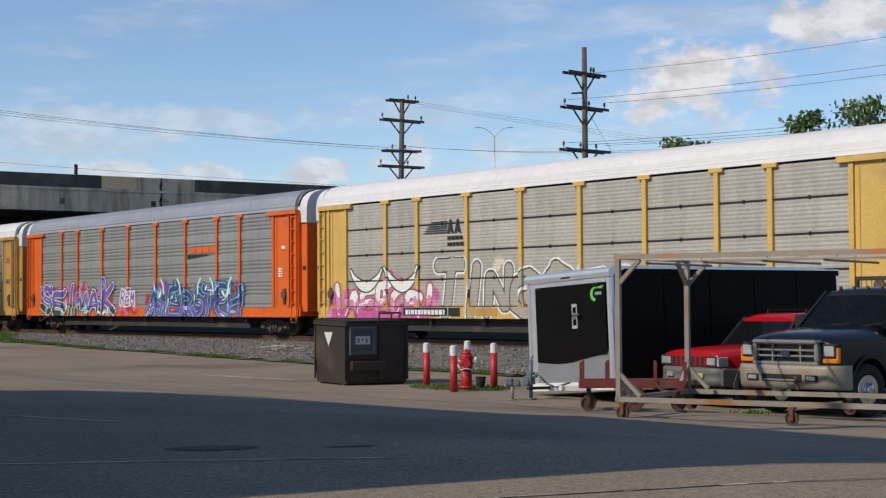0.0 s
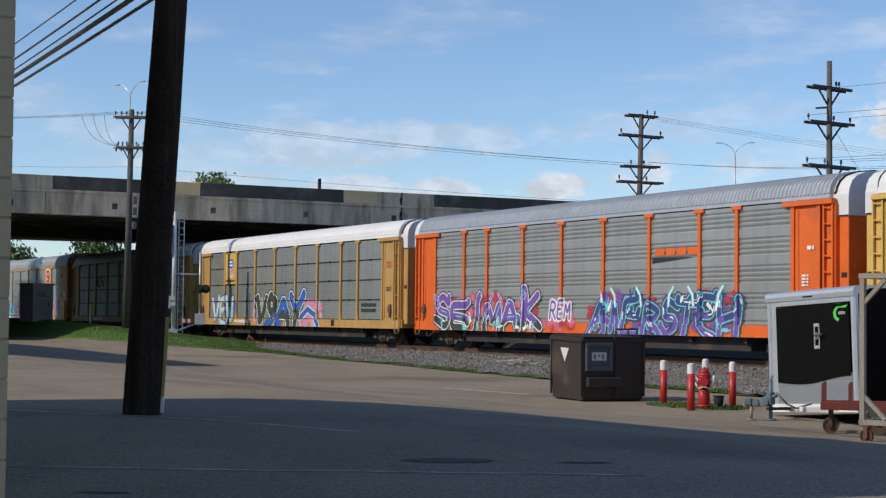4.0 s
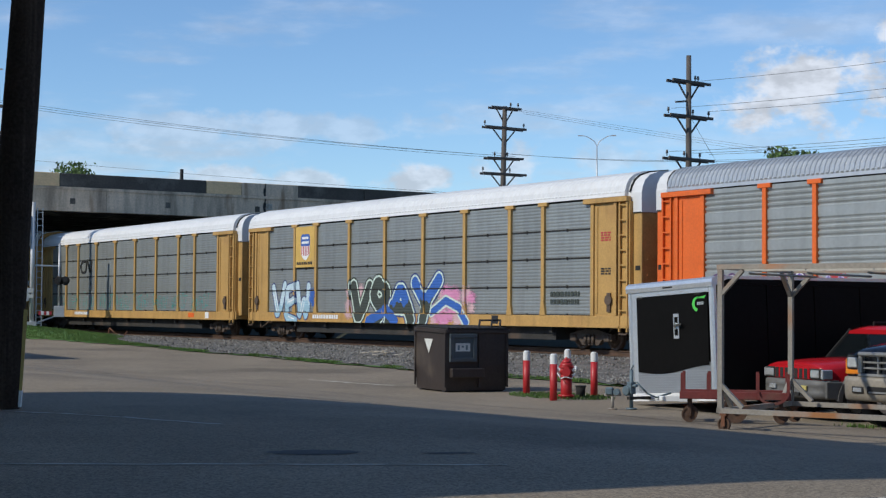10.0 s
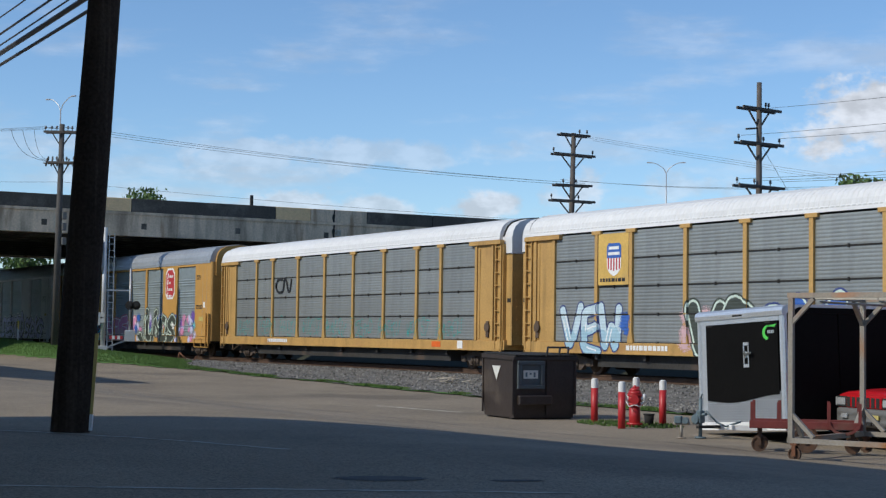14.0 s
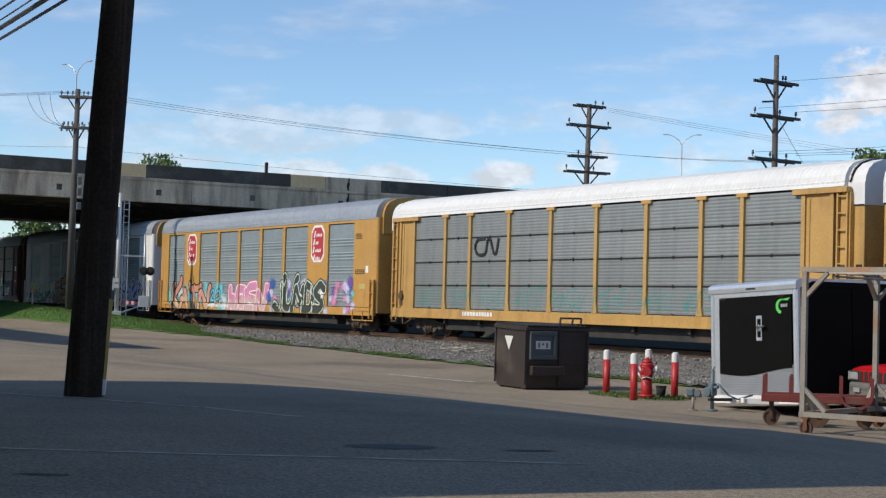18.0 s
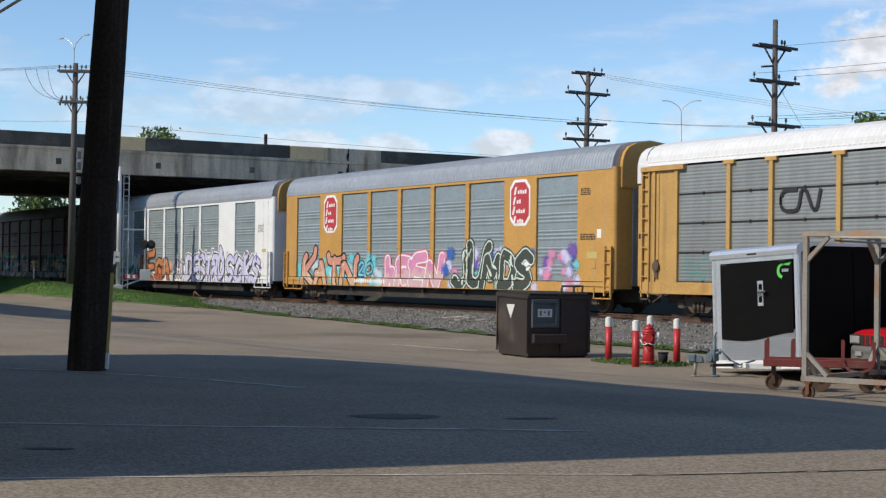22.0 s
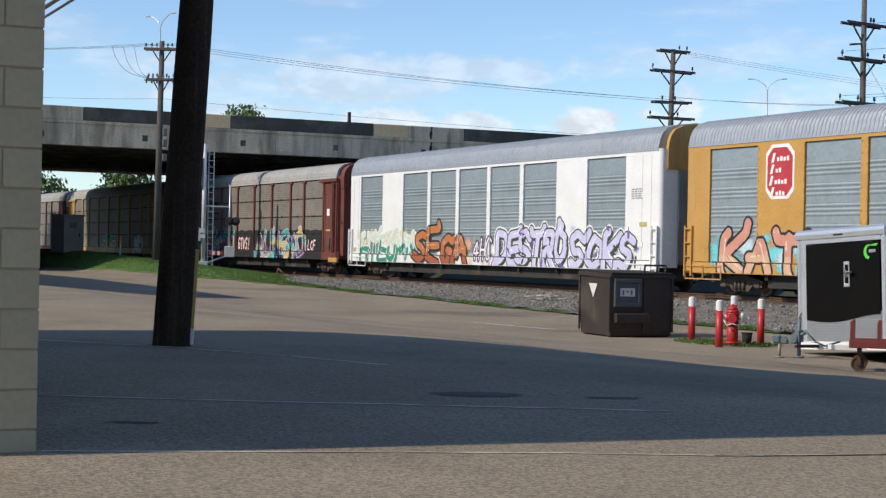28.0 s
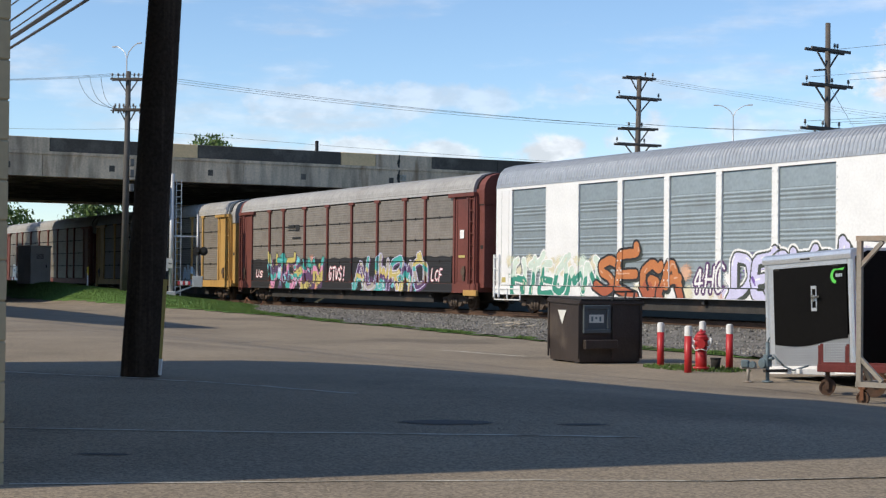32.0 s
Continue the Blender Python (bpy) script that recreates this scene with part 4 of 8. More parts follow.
def underframe(root, body):
    bogie_meshes()
    for x in (2.55, 24.65):
        bm = bmesh.new()
        box(bm, x - 0.3, x + 0.3, 0.45, 2.65, 0.42, 0.72, bevel=0.03)
        bog = part("bogie", bm, M["black_steel"], root, "grimy black steel bogie")
        share("side_frame", SHARED["frame"], bog, pose(x, 0.42, 0.0))
        share("side_frame", SHARED["frame"], bog, pose(x, 2.68, 0.0, 0, 0, 180) @ pose(0, 0, 0))
        for k in (-0.88, 0.88):
            WHEELSETS.append((share("wheelset", SHARED["wheels"], bog, pose(x + k, 1.55, 0.40)), x + k))
    bm = bmesh.new()
    box(bm, -0.1, CAR_LENGTH + 0.1, 1.2, 1.9, 0.40, 0.76)
    # wide black box added to fill the gap below, standing for its shade
    box(bm, 4.2, 23.0, 0.25, 2.85, 0.30, 0.76)
    for x in (4.3, 7.0, 10, 13.6, 17, 20, 22.9):
        box(bm, x - 0.08, x + 0.08, 0.1, 3.0, 0.55, 0.76)
    tube(bm, (11, 0.7, 0.5), (12.6, 0.7, 0.5), 0.16, n=10)
    box(bm, 14.2, 15.0, 0.45, 0.9, 0.40, 0.72, bevel=0.02)
    part("centre_sill", bm, M["black_steel"], root)
    # near-black solid fills the body, so gaps show a painted dark interior
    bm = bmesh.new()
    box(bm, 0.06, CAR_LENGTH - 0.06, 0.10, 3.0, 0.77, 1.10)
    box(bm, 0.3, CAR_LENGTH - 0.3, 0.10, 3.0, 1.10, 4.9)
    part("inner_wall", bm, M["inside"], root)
    for x, d in ((-0.1, -1), (CAR_LENGTH + 0.1, 1)):
        bm = bmesh.new()
        box(bm, min(x, x + d * 0.45), max(x, x + d * 0.45), 1.43, 1.67, 0.66, 0.86, bevel=0.02)
        box(bm, min(x + d * 0.42, x + d * 0.68), max(x + d * 0.42, x + d * 0.68), 1.36, 1.74, 0.60, 0.92, bevel=0.05)
        tube(bm, (x + d * 0.15, 1.2, 0.74), (x + d * 0.6, 1.0, 0.42), 0.03, n=6)
        part("coupler", bm, M["wheel_steel"], root)


def rack_car(name, label, frame_mat, panel_mat, roof_mat, roof_kind, seams=True, graffiti=None, foot=0.17, low_end=None, post_narrow=False, hood_mat=None):
    """A bi-level rack car: sill, posts, corrugated panels in rows, end frames with ladders, roof and bogies."""
    root = thing(name, pose(0, 0, 0), label, "rail car", "cars of the freight train")
    underframe(root, frame_mat)
    bm = bmesh.new()
    box(bm, 0.0, CAR_LENGTH, -0.045, 0.08, 0.77, 1.12, bevel=0.012)
    box(bm, 0.0, CAR_LENGTH, -0.07, 0.0, 0.74, 0.80)
    part("side_sill", bm, M[frame_mat], root)
    bm = bmesh.new()
    box(bm, 0.0, CAR_LENGTH, 3.0, 3.1, 0.77, 4.88)
    part("far_side", bm, M[panel_mat], root)
    # posts with caps and splayed feet
    bm = bmesh.new()
    w = 0.075 if post_narrow else 0.085
    box(bm, -w, w, -0.06, 0.03, 1.5, 4.78)
    box(bm, -0.26, 0.26, -0.075, 0.03, 4.77, 4.90, bevel=0.01)
    if not post_narrow:
        v = [bm.verts.new(p) for p in ((-0.16, -0.06, 1.12), (0.16, -0.06, 1.12), (w, -0.06, 1.5), (-w, -0.06, 1.5), (-0.16, 0.03, 1.12), (0.16, 0.03, 1.12), (w, 0.03, 1.5), (-w, 0.03, 1.5))]
        for q in ((0, 1, 2, 3), (1, 5, 6, 2), (4, 0, 3, 7), (5, 4, 7, 6)):
            bm.faces.new([v[i] for i in q])
    else:
        box(bm, -w, w, -0.06, 0.03, 1.12, 1.5)
    me = bpy.data.meshes.new("post")
    bm.to_mesh(me), bm.free()
    me.materials.append(M[frame_mat])
    for x in POSTS[1:-1]:
        share("post", me, root, pose(x, 0, 0))
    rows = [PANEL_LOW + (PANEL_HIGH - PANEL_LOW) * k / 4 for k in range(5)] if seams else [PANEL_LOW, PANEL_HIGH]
    for a, b in zip(POSTS, POSTS[1:]):
        for lo, hi in zip(rows, rows[1:]):
            gap = 0.024 if seams else 0.0
            share("panel", panel_mesh(b - a, lo + gap, hi - gap, panel_mat, 1.0 if seams else 1.55), root, pose(a, 0, 0))
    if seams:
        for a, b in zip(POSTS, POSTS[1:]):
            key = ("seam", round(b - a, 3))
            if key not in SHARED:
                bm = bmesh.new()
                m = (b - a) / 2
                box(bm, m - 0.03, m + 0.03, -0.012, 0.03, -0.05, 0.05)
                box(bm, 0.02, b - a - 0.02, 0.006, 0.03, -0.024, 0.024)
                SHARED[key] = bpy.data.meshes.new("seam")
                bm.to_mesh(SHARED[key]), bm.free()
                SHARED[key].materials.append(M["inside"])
            # near-black strips; the lowest stands in for the shaded gap above the sill
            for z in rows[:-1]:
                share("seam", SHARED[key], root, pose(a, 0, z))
    # end frames
    for x0, x1, lad, d in ((0.0, POSTS[0], (0.08, 0.46), -1), (POSTS[-1], CAR_LENGTH, (CAR_LENGTH - 0.46, CAR_LENGTH - 0.08), 1)):
        inner0, inner1 = (0.62, x1) if d < 0 else (x0, CAR_LENGTH - 0.62)
        for key, xa, xb, ya, za, zb in (("end_panel", inner0 + 0.165, inner1 - 0.165, -0.005, 1.12, 4.72), ("end_post", inner0, inner0 + 0.16, -0.06, 1.12, 4.72),
                                        ("end_post", inner1 - 0.16, inner1, -0.06, 1.12, 4.72), ("end_stile", inner0 + 0.20, inner0 + 0.34, -0.03, 1.2, 4.6)):
            bm = bmesh.new()
            box(bm, xa, xb, ya, 0.06 if key != "end_stile" else -0.008, za, zb, bevel=0.006)
            part(key, bm, M[low_end or frame_mat], root)
        bm = bmesh.new()
        box(bm, min(inner0 - (0.32 if d > 0 else 0), lad[0]) - 0.02, max(inner1 + (0.32 if d < 0 else 0), lad[1]) + 0.04, -0.12, 0.08, 4.72, 4.88, bevel=0.012)
        part("header", bm, M[frame_mat], root)
        bm = bmesh.new()
        for x in (lad[0] - 0.05, lad[1] + 0.04):
            box(bm, x - 0.04, x + 0.04, 0.0, 0.16, 0.9, 4.72)
        part("corner_post", bm, M[frame_mat], root)
        ladder(root, lad[0], lad[1], -0.02, 0.62, 4.72, frame_mat)
        xe = 0.0 if d < 0 else CAR_LENGTH
        bm = bmesh.new()
        box(bm, min(xe, xe + d * 0.40), max(xe, xe + d * 0.40), 0.14, 2.96, 0.95, 4.36, bevel=0.02)
        box(bm, min(xe, xe + d * 0.1), max(xe, xe + d * 0.1), 0.02, 3.08, 0.78, 1.15)
        for k in range(4):
            beam(bm, (xe + d * 0.43, 0.34, 1.4 + 0.5 * k), (xe + d * 0.43, 0.9, 1.4 + 0.5 * k), 0.03, 0.03)
        part("end_door", bm, M[low_end or frame_mat], root)
        bm = bmesh.new()
        box(bm, xe + d * 0.10 if d > 0 else xe - 0.34, xe + 0.34 if d > 0 else xe - 0.10, 0.132, 0.142, 2.55, 2.70)
        part("door_latch", bm, M["inside"], root)
        end_hood(root, xe, d, 4.36, 4.90, hood_mat or roof_mat)
        bm = bmesh.new()
        box(bm, lad[0] - 0.01, lad[1] - 0.002, 0.03, 0.07, 0.9, 4.715)
        part("ladder_backing", bm, M[frame_mat], root)
        bm = bmesh.new()
        xw = lad[0] - 0.55 if d > 0 else lad[1] + 0.4
        tube(bm, (xw, -0.09, 1.62), (xw, -0.05, 1.62), 0.17, n=14)
        box(bm, xw - 0.09, xw + 0.09, -0.06, 0.0, 1.25, 1.85)
        part("hand_brake", bm, M["wheel_steel"], root)
        bm = bmesh.new()
        beam(bm, (lad[0], -0.06, 0.55), (lad[1], -0.06, 0.55), 0.05, 0.05)
        box(bm, lad[0] - 0.02, lad[0] + 0.02, -0.06, -0.02, 0.52, 0.8)
        box(bm, lad[1] - 0.02, lad[1] + 0.02, -0.06, -0.02, 0.52, 0.8)
        part("step_rail", bm, M["wheel_steel"], root)
    share("roof", roof_mesh(roof_mat, roof_kind, 4.90, 0.22, CAR_LENGTH - 0.22), root)
    if graffiti:
        for me in graffiti.meshes(racks_depth(POSTS, 0.10, not seams)):
            share("graffiti", me, root)["label"] = "spray-painted graffiti lettering"
    return root


def screen_car(name, label, body_mat, roof_mat, end_low, graffiti=None, end_top=None):
    """A rack car with a smooth painted body, louvred screens and rounded corners."""
    root = thing(name, pose(0, 0, 0), label, "rail car", "cars of the freight train")
    underframe(root, body_mat)
    bm = bmesh.new()
    edges = [0.5] + [v for ab in SCREENS for v in ab] + [CAR_LENGTH - 0.5]
    for a, b in zip(edges[::2], edges[1::2]):
        box(bm, a, b, -0.012, 0.06, 1.10, 4.84)
        part("side_wall", bm, M[body_mat], root)
        bm = bmesh.new()
    box(bm, 0.5, CAR_LENGTH - 0.5, -0.012, 0.06, 4.84, 5.0)
    part("top_band", bm, M[body_mat], root)
    bm = bmesh.new()
    box(bm, 0.1, CAR_LENGTH - 0.1, -0.035, 0.08, 0.72, 1.075, bevel=0.008)
    part("side_sill", bm, M[body_mat], root)
    bm = bmesh.new()
    box(bm, 0.5, CAR_LENGTH - 0.5, 3.0, 3.1, 0.8, 5.0)
    part("far_side", bm, M[body_mat], root)
    for a, b in SCREENS:
        ob = share("screen", panel_mesh(b - a - 0.04, 1.10, 4.82, "screen", 1.0), root, pose(a + 0.02, 0.025, 0))
    bm = bmesh.new()
    for a, b in zip(SCREENS, SCREENS[1:]):
        for x in (a[1] + 0.04, b[0] - 0.04):
            for k in range(11):
                box(bm, x - 0.025, x + 0.025, -0.03, -0.012, 1.3 + 0.34 * k, 1.36 + 0.34 * k)
    tagged(part("fixing_clip", bm, M[body_mat], root), kind="stuff")
    for d, x in ((-1, 0.5), (1, CAR_LENGTH - 0.5)):
        # rounded corner shells, near and far, and the doors between
        bm = bmesh.new()
        for y0, s in ((0.0, 1), (3.1, -1)):
            cols = [(x, y0 - s * 0.012)]
            for i in range(9):
                a = math.pi / 2 * i / 8
                cols.append((x + d * (0.34 + 0.16 * math.sin(a)), y0 + s * 0.16 * (1 - math.cos(a)) - s * 0.012))
            cols.append((x + d * 0.5, y0 + s * 0.75))
            lo = [bm.verts.new((p, q, 0.85)) for p, q in cols]
            hi = [bm.verts.new((p, q, 5.02)) for p, q in cols]
            for i in range(len(cols) - 1):
                bm.faces.new((lo[i], lo[i + 1], hi[i + 1], hi[i]))
        bmesh.ops.recalc_face_normals(bm, faces=bm.faces)
        part("corner_shell", bm, M[body_mat], root, smooth=True)
        for k in range(2):
            bm = bmesh.new()
            y0 = 0.72 + k * 0.84
            box(bm, x + d * 0.44 if d > 0 else x - 0.56, x + 0.56 if d > 0 else x - 0.44, y0, y0 + 0.82, 0.95, 4.3, bevel=0.02)
            for j in range(2):
                box(bm, x + d * 0.55 - 0.03, x + d * 0.55 + 0.03, y0 + 0.15 + 0.4 * j, y0 + 0.25 + 0.4 * j, 1.0, 4.2)
            part("end_door", bm, M[end_low], root, "tall folding end door")
        end_hood(root, x, d, 4.3, 4.95, end_top or body_mat, 1.17, 0.26, 0.56)
        # joints in the plain walls beside the screens
        for xj in (x - d * 0.05, x - d * 0.62):
            bm = bmesh.new()
            box(bm, xj - 0.008, xj + 0.008, -0.016, -0.011, 1.12, 4.82)
            part("wall_joint", bm, M["p_grey"], root)
        ladder(root, x + d * 0.05, x + d * 0.42, -0.05, 0.6, 2.3, body_mat, 0.38)
        bm = bmesh.new()
        for z in (0.62, 1.05):
            beam(bm, (x - d * 1.6, -0.05, z - 0.1), (x + d * 0.4, -0.05, z - 0.1), 0.04, 0.04)
        for k in (-1.6, -0.6, 0.4):
            box(bm, x + d * k - 0.02, x + d * k + 0.02, -0.07, -0.03, 0.5, 0.98)
        box(bm, x - d * 0.7 - 0.16, x - d * 0.7 + 0.16, -0.03, -0.013, 1.55, 1.75)
        part("grab_rail", bm, M[body_mat], root)
    share("roof", roof_mesh(roof_mat, "ribbed", 4.95, 0.10, CAR_LENGTH - 0.10, 1.17), root)
    if graffiti:
        for me in graffiti.meshes(screens_depth):
            share("graffiti", me, root)["label"] = "spray-painted graffiti lettering"
    return root


def plate(parent, name, pieces, label=""):
    """Flat marks on a car's side, each a part: (x0, x1, z0, z1, material, y)."""
    for x0, x1, z0, z1, key, y in pieces:
        bm = bmesh.new()
        box(bm, x0, x1, y - 0.006, y, z0, z1)
        part(name, bm, M[key], parent, label)


def polygon(bm, pts, y, mi=0, thick=0.006):
    a = [bm.verts.new((x, y - thick, z)) for x, z in pts]
    b = [bm.verts.new((x, y, z)) for x, z in pts]
    f = bm.faces.new(a)
    f.material_index = mi
    for i in range(len(pts)):
        j = (i + 1) % len(pts)
        bm.faces.new((a[j], a[i], b[i], b[j])).material_index = mi
    bmesh.ops.recalc_face_normals(bm, faces=bm.faces)


def mark_bars(parent, x, z, w, h, key, y=-0.02, rows=1, name="stencil"):
    """Rows of small bars for lettering too small or private to spell out."""
    rng = random.Random(int(x * 100 + z * 10))
    pieces = []
    for r in range(rows):
        a = x
        while a < x + w - 0.05:
            b = min(a + rng.uniform(0.08, 0.2), x + w)
            pieces.append((a, b, z - r * h * 1.6, z - r * h * 1.6 + h, key, y))
            a = b + 0.05
    bm = bmesh.new()
    for x0, x1, z0, z1, k, yy in pieces:
        box(bm, x0, x1, yy - 0.006, yy, z0, z1)
    tagged(part(name, bm, M[key], parent), kind="stuff")


CARS = []
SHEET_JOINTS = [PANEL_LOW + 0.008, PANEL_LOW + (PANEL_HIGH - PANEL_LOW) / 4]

# the car with pink and outlined grey lettering
sp = Spray(11)
sp.cloud(0.9, 7.3, 0.8, 1.5, ["p_pink", "p_pink", "p_magenta"], 34, 0.26)
sp.cloud(13.4, 15.0, 1.9, 2.3, ["p_cream"], 5, 0.2)
sp.cloud(10.6, 11.4, 2.2, 2.6, ["p_cream"], 4, 0.16)
sp.word("iaeecri", 0.75, 7.5, 0.78, 1.85, ["p_white", "p_pink", "p_magenta"], "p_dark", rim="p_rose", weight=0.30, outline=0.035, wild=0.09, shine="p_white", tips=0.4)
sp.crescent(2.15, 4.15, 2.45, 1.86, "p_white", "p_dark")
sp.crescent(4.45, 6.45, 2.5, 1.84, "p_white", "p_dark")
sp.word("ti", 7.45, 10.2, 0.78, 2.7, "p_stone", "p_dark", rim="p_white", weight=0.42, outline=0.05, wild=0.05)
sp.word("ngo", 10.0, 14.4, 0.78, 2.28, "p_stone", "p_dark", rim="p_white", weight=0.40, outline=0.05, wild=0.06)
sp.word("es", 14.3, 17.4, 0.8, 2.25, "p_stone", "p_white", weight=0.36, outline=0.05)
sp.gaps(SHEET_JOINTS)
car = rack_car("rail_car", "grey rack rail car with yellow frames, white roof and pink graffiti", "pale_yellow", "pale_panel", "roof_white", "smooth", True, sp)
for k in range(6):
    plate(car, "emblem", [(6.75 + 0.09 * k, 8.15, 3.62 + 0.072 * k, 3.65 + 0.072 * k, "p_black", -0.004)])
bm = bmesh.new()
for u in (8.15, 8.55):
    polygon(bm, [(u, 3.60), (u + 0.12, 3.60), (u + 0.26, 4.05), (u + 0.14, 4.05)], -0.004)
    polygon(bm, [(u + 0.12, 3.92), (u + 0.24, 3.92), (u + 0.36, 3.60), (u + 0.24, 3.60)], -0.006)
part("emblem", bm, M["p_black"], car, "plain black slanted emblem")
mark_bars(car, 8.15, 3.38, 0.85, 0.12, "p_black", -0.004)
mark_bars(car, 8.15, 3.17, 1.0, 0.12, "p_black", -0.004)
plate(car, "number_plate", [(5.6, 8.2, 0.80, 1.10, "p_black", -0.052), (8.25, 8.9, 0.8, 1.1, "p_black", -0.052), (9.4, 10.9, 0.82, 1.08, "yellow", -0.052), (12.4, 13.3, 0.82, 1.08, "yellow", -0.052)])
mark_bars(car, 5.75, 0.87, 2.3, 0.16, "p_white", -0.058)
CARS.append(car)

# orange-framed car
sp = Spray(12)
sp.cloud(2.0, 10.4, 1.2, 2.1, ["p_red", "p_rose"], 34, 0.24)
sp.cloud(10.6, 13.0, 0.85, 1.3, ["p_red", "p_red", "p_rose"], 12, 0.22)
sp.cloud(11.2, 12.8, 1.4, 1.9, ["p_pink"], 7, 0.2)
sp.word("seimak", 1.8, 10.5, 0.75, 2.08, ["p_violet", "p_violet", "p_dark"], "p_white", rim="p_plum", shadow="p_dark", weight=0.30, outline=0.042, wild=0.09, shine="p_aqua", tips=0.7)
sp.horns(((2.2, -1), (6.6, 1), (7.6, -1), (9.2, 1)), 1.7, 2.22, "p_violet", "p_lilac")
sp.spikes(2.0, 10.2, 0.8, 1.15, ["p_aqua", "p_aqua", "p_white"], 16)
sp.word("rem", 11.2, 12.75, 1.25, 1.95, "p_violet", "p_white", weight=0.10, outline=0.07, wild=0.03)
sp.cloud(14.0, 22.8, 0.85, 2.0, ["p_violet", "p_violet", "p_navy"], 40, 0.30)
sp.cloud(14.0, 23.2, 1.2, 2.15, ["p_red"], 22, 0.17)
sp.word("anersteh", 14.0, 22.6, 0.75, 2.02, ["p_navy", "p_violet"], "p_aqua", rim="p_plum", shadow="p_dark", weight=0.22, outline=0.042, wild=0.10, shine="p_white", tips=0.75)
sp.horns(((15.7, -1), (17.3, -1), (18.9, 1), (20.3, -1), (21.6, 1)), 1.75, 2.36, "p_white", "p_aqua")
sp.spikes(14.0, 23.0, 0.8, 2.0, ["p_white", "p_aqua", "p_navy"], 20)
car = rack_car("rail_car", "galvanised rack rail car with orange frames and violet graffiti", "orange", "zinc", "roof_metal", "ribbed", False, sp, post_narrow=True, hood_mat="roof_white")
bm = bmesh.new()
for k in range(4):
    a = 18.1 + k * 0.62
    polygon(bm, [(a, 3.44), (a + 0.54, 3.44), (a + 0.62, 3.68), (a + 0.08, 3.68)], -0.004, 0)
polygon(bm, [(17.95, 3.18), (18.0, 3.38), (20.4, 3.34)], -0.004, 1)
part("emblem", bm, [M["orange"], M["p_black"]], car)
mark_bars(car, 26.0, 3.4, 0.3, 0.12, "p_white", -0.036, 1)
mark_bars(car, 25.75, 2.6, 0.3, 0.06, "p_white", -0.036, 4)
CARS.append(car)

# yellow-framed car with a shield
sp = Spray(13)
sp.word("vew", 2.35, 5.75, 0.76, 2.4, ["p_ice", "p_frost"], "p_navy", weight=0.34, outline=0.05, wild=0.05, shine="p_white", slant=0.0)
sp.cloud(5.9, 6.3, 1.4, 2.1, ["p_blue"], 6, 0.2)
sp.cloud(9.0, 10.2, 0.85, 2.3, ["p_blush"], 12, 0.24)
sp.cloud(15.4, 18.2, 0.85, 1.9, ["p_blush", "p_pink"], 26, 0.28)
sp.word("v9", 9.4, 12.2, 0.76, 2.38, ["p_dark", "p_dark"], "p_mint", rim="p_dark", weight=0.50, outline=0.075, wild=0.04)
sp.word("ay", 12.3, 15.9, 0.76, 2.36, ["p_blue", "p_dark"], "p_mint", rim="p_navy", weight=0.50, outline=0.075, wild=0.05)
sp.stroke([(10.9, 0.8), (12.2, 1.25), (13.0, 0.8)], 0.42, "p_blue")
sp.stroke([(15.6, 1.2), (16.5, 1.62), (17.4, 1.35), (18.0, 0.8)], 0.42, "p_mint")
sp.stroke([(15.6, 1.2), (16.5, 1.62), (17.4, 1.35), (18.0, 0.8)], 0.28, "p_blue")
sp.gaps(SHEET_JOINTS)
car = rack_car("rail_car", "grey rack rail car with yellow frames and blue graffiti", "yellow", "galvanised", "roof_white", "light", True, sp)
plate(car, "shield_board", [(4.6, 6.3, 3.05, 4.78, "pale_yellow", -0.05)])
bm = bmesh.new()
polygon(bm, [(5.1, 3.95), (5.1, 4.35), (5.2, 4.45), (5.8, 4.45), (5.9, 4.35), (5.9, 3.95)], -0.058, 0)
polygon(bm, [(5.1, 3.95), (5.9, 3.95), (5.88, 3.6), (5.7, 3.42), (5.5, 3.34), (5.3, 3.42), (5.12, 3.6)], -0.058, 1)
for k in range(5):
    box(bm, 5.16 + k * 0.155, 5.23 + k * 0.155, -0.07, -0.064, 3.52 + 0.03 * abs(k - 2), 3.95, 2)
box(bm, 5.22, 5.78, -0.07, -0.064, 4.24, 4.34, 1)
box(bm, 5.18, 5.82, -0.07, -0.064, 4.05, 4.15, 1)
part("emblem", bm, [M["p_blue"], M["p_white"], M["p_red"]], car, "small red, white and blue shield")
mark_bars(car, 4.72, 3.16, 1.45, 0.12, "p_black", -0.057)
mark_bars(car, 6.2, 0.88, 2.3, 0.16, "p_white", -0.052)
plate(car, "number_plate", [(19.6, 20.0, 0.80, 1.10, "p_black", -0.05)])
mark_bars(car, 25.75, 3.75, 0.5, 0.05, "p_red", -0.012, 4)
mark_bars(car, 25.75, 2.6, 0.5, 0.05, "p_black", -0.012, 3)
mark_bars(car, 23.0, 1.75, 1.6, 0.16, "p_dark", 0.005, 2)
CARS.append(car)

# grey car with faint teal tags
sp = Spray(14)
for k in range(9):
    sp.word(("ragcu", "tsemo", "raeku", "wocst")[k % 4], 2.2 + 2.5 * k, 4.2 + 2.5 * k, 1.2, 2.0, "p_teal", "p_teal", weight=0.012, outline=0.012, wild=0.16)
sp.grid[(sp.soft < 0.30)] = 0
sp.gaps(SHEET_JOINTS)
car = rack_car("rail_car", "grey rack rail car with yellow frames and a white roof", "yellow", "galvanised", "roof_white", "light", True, sp)
bm = bmesh.new()
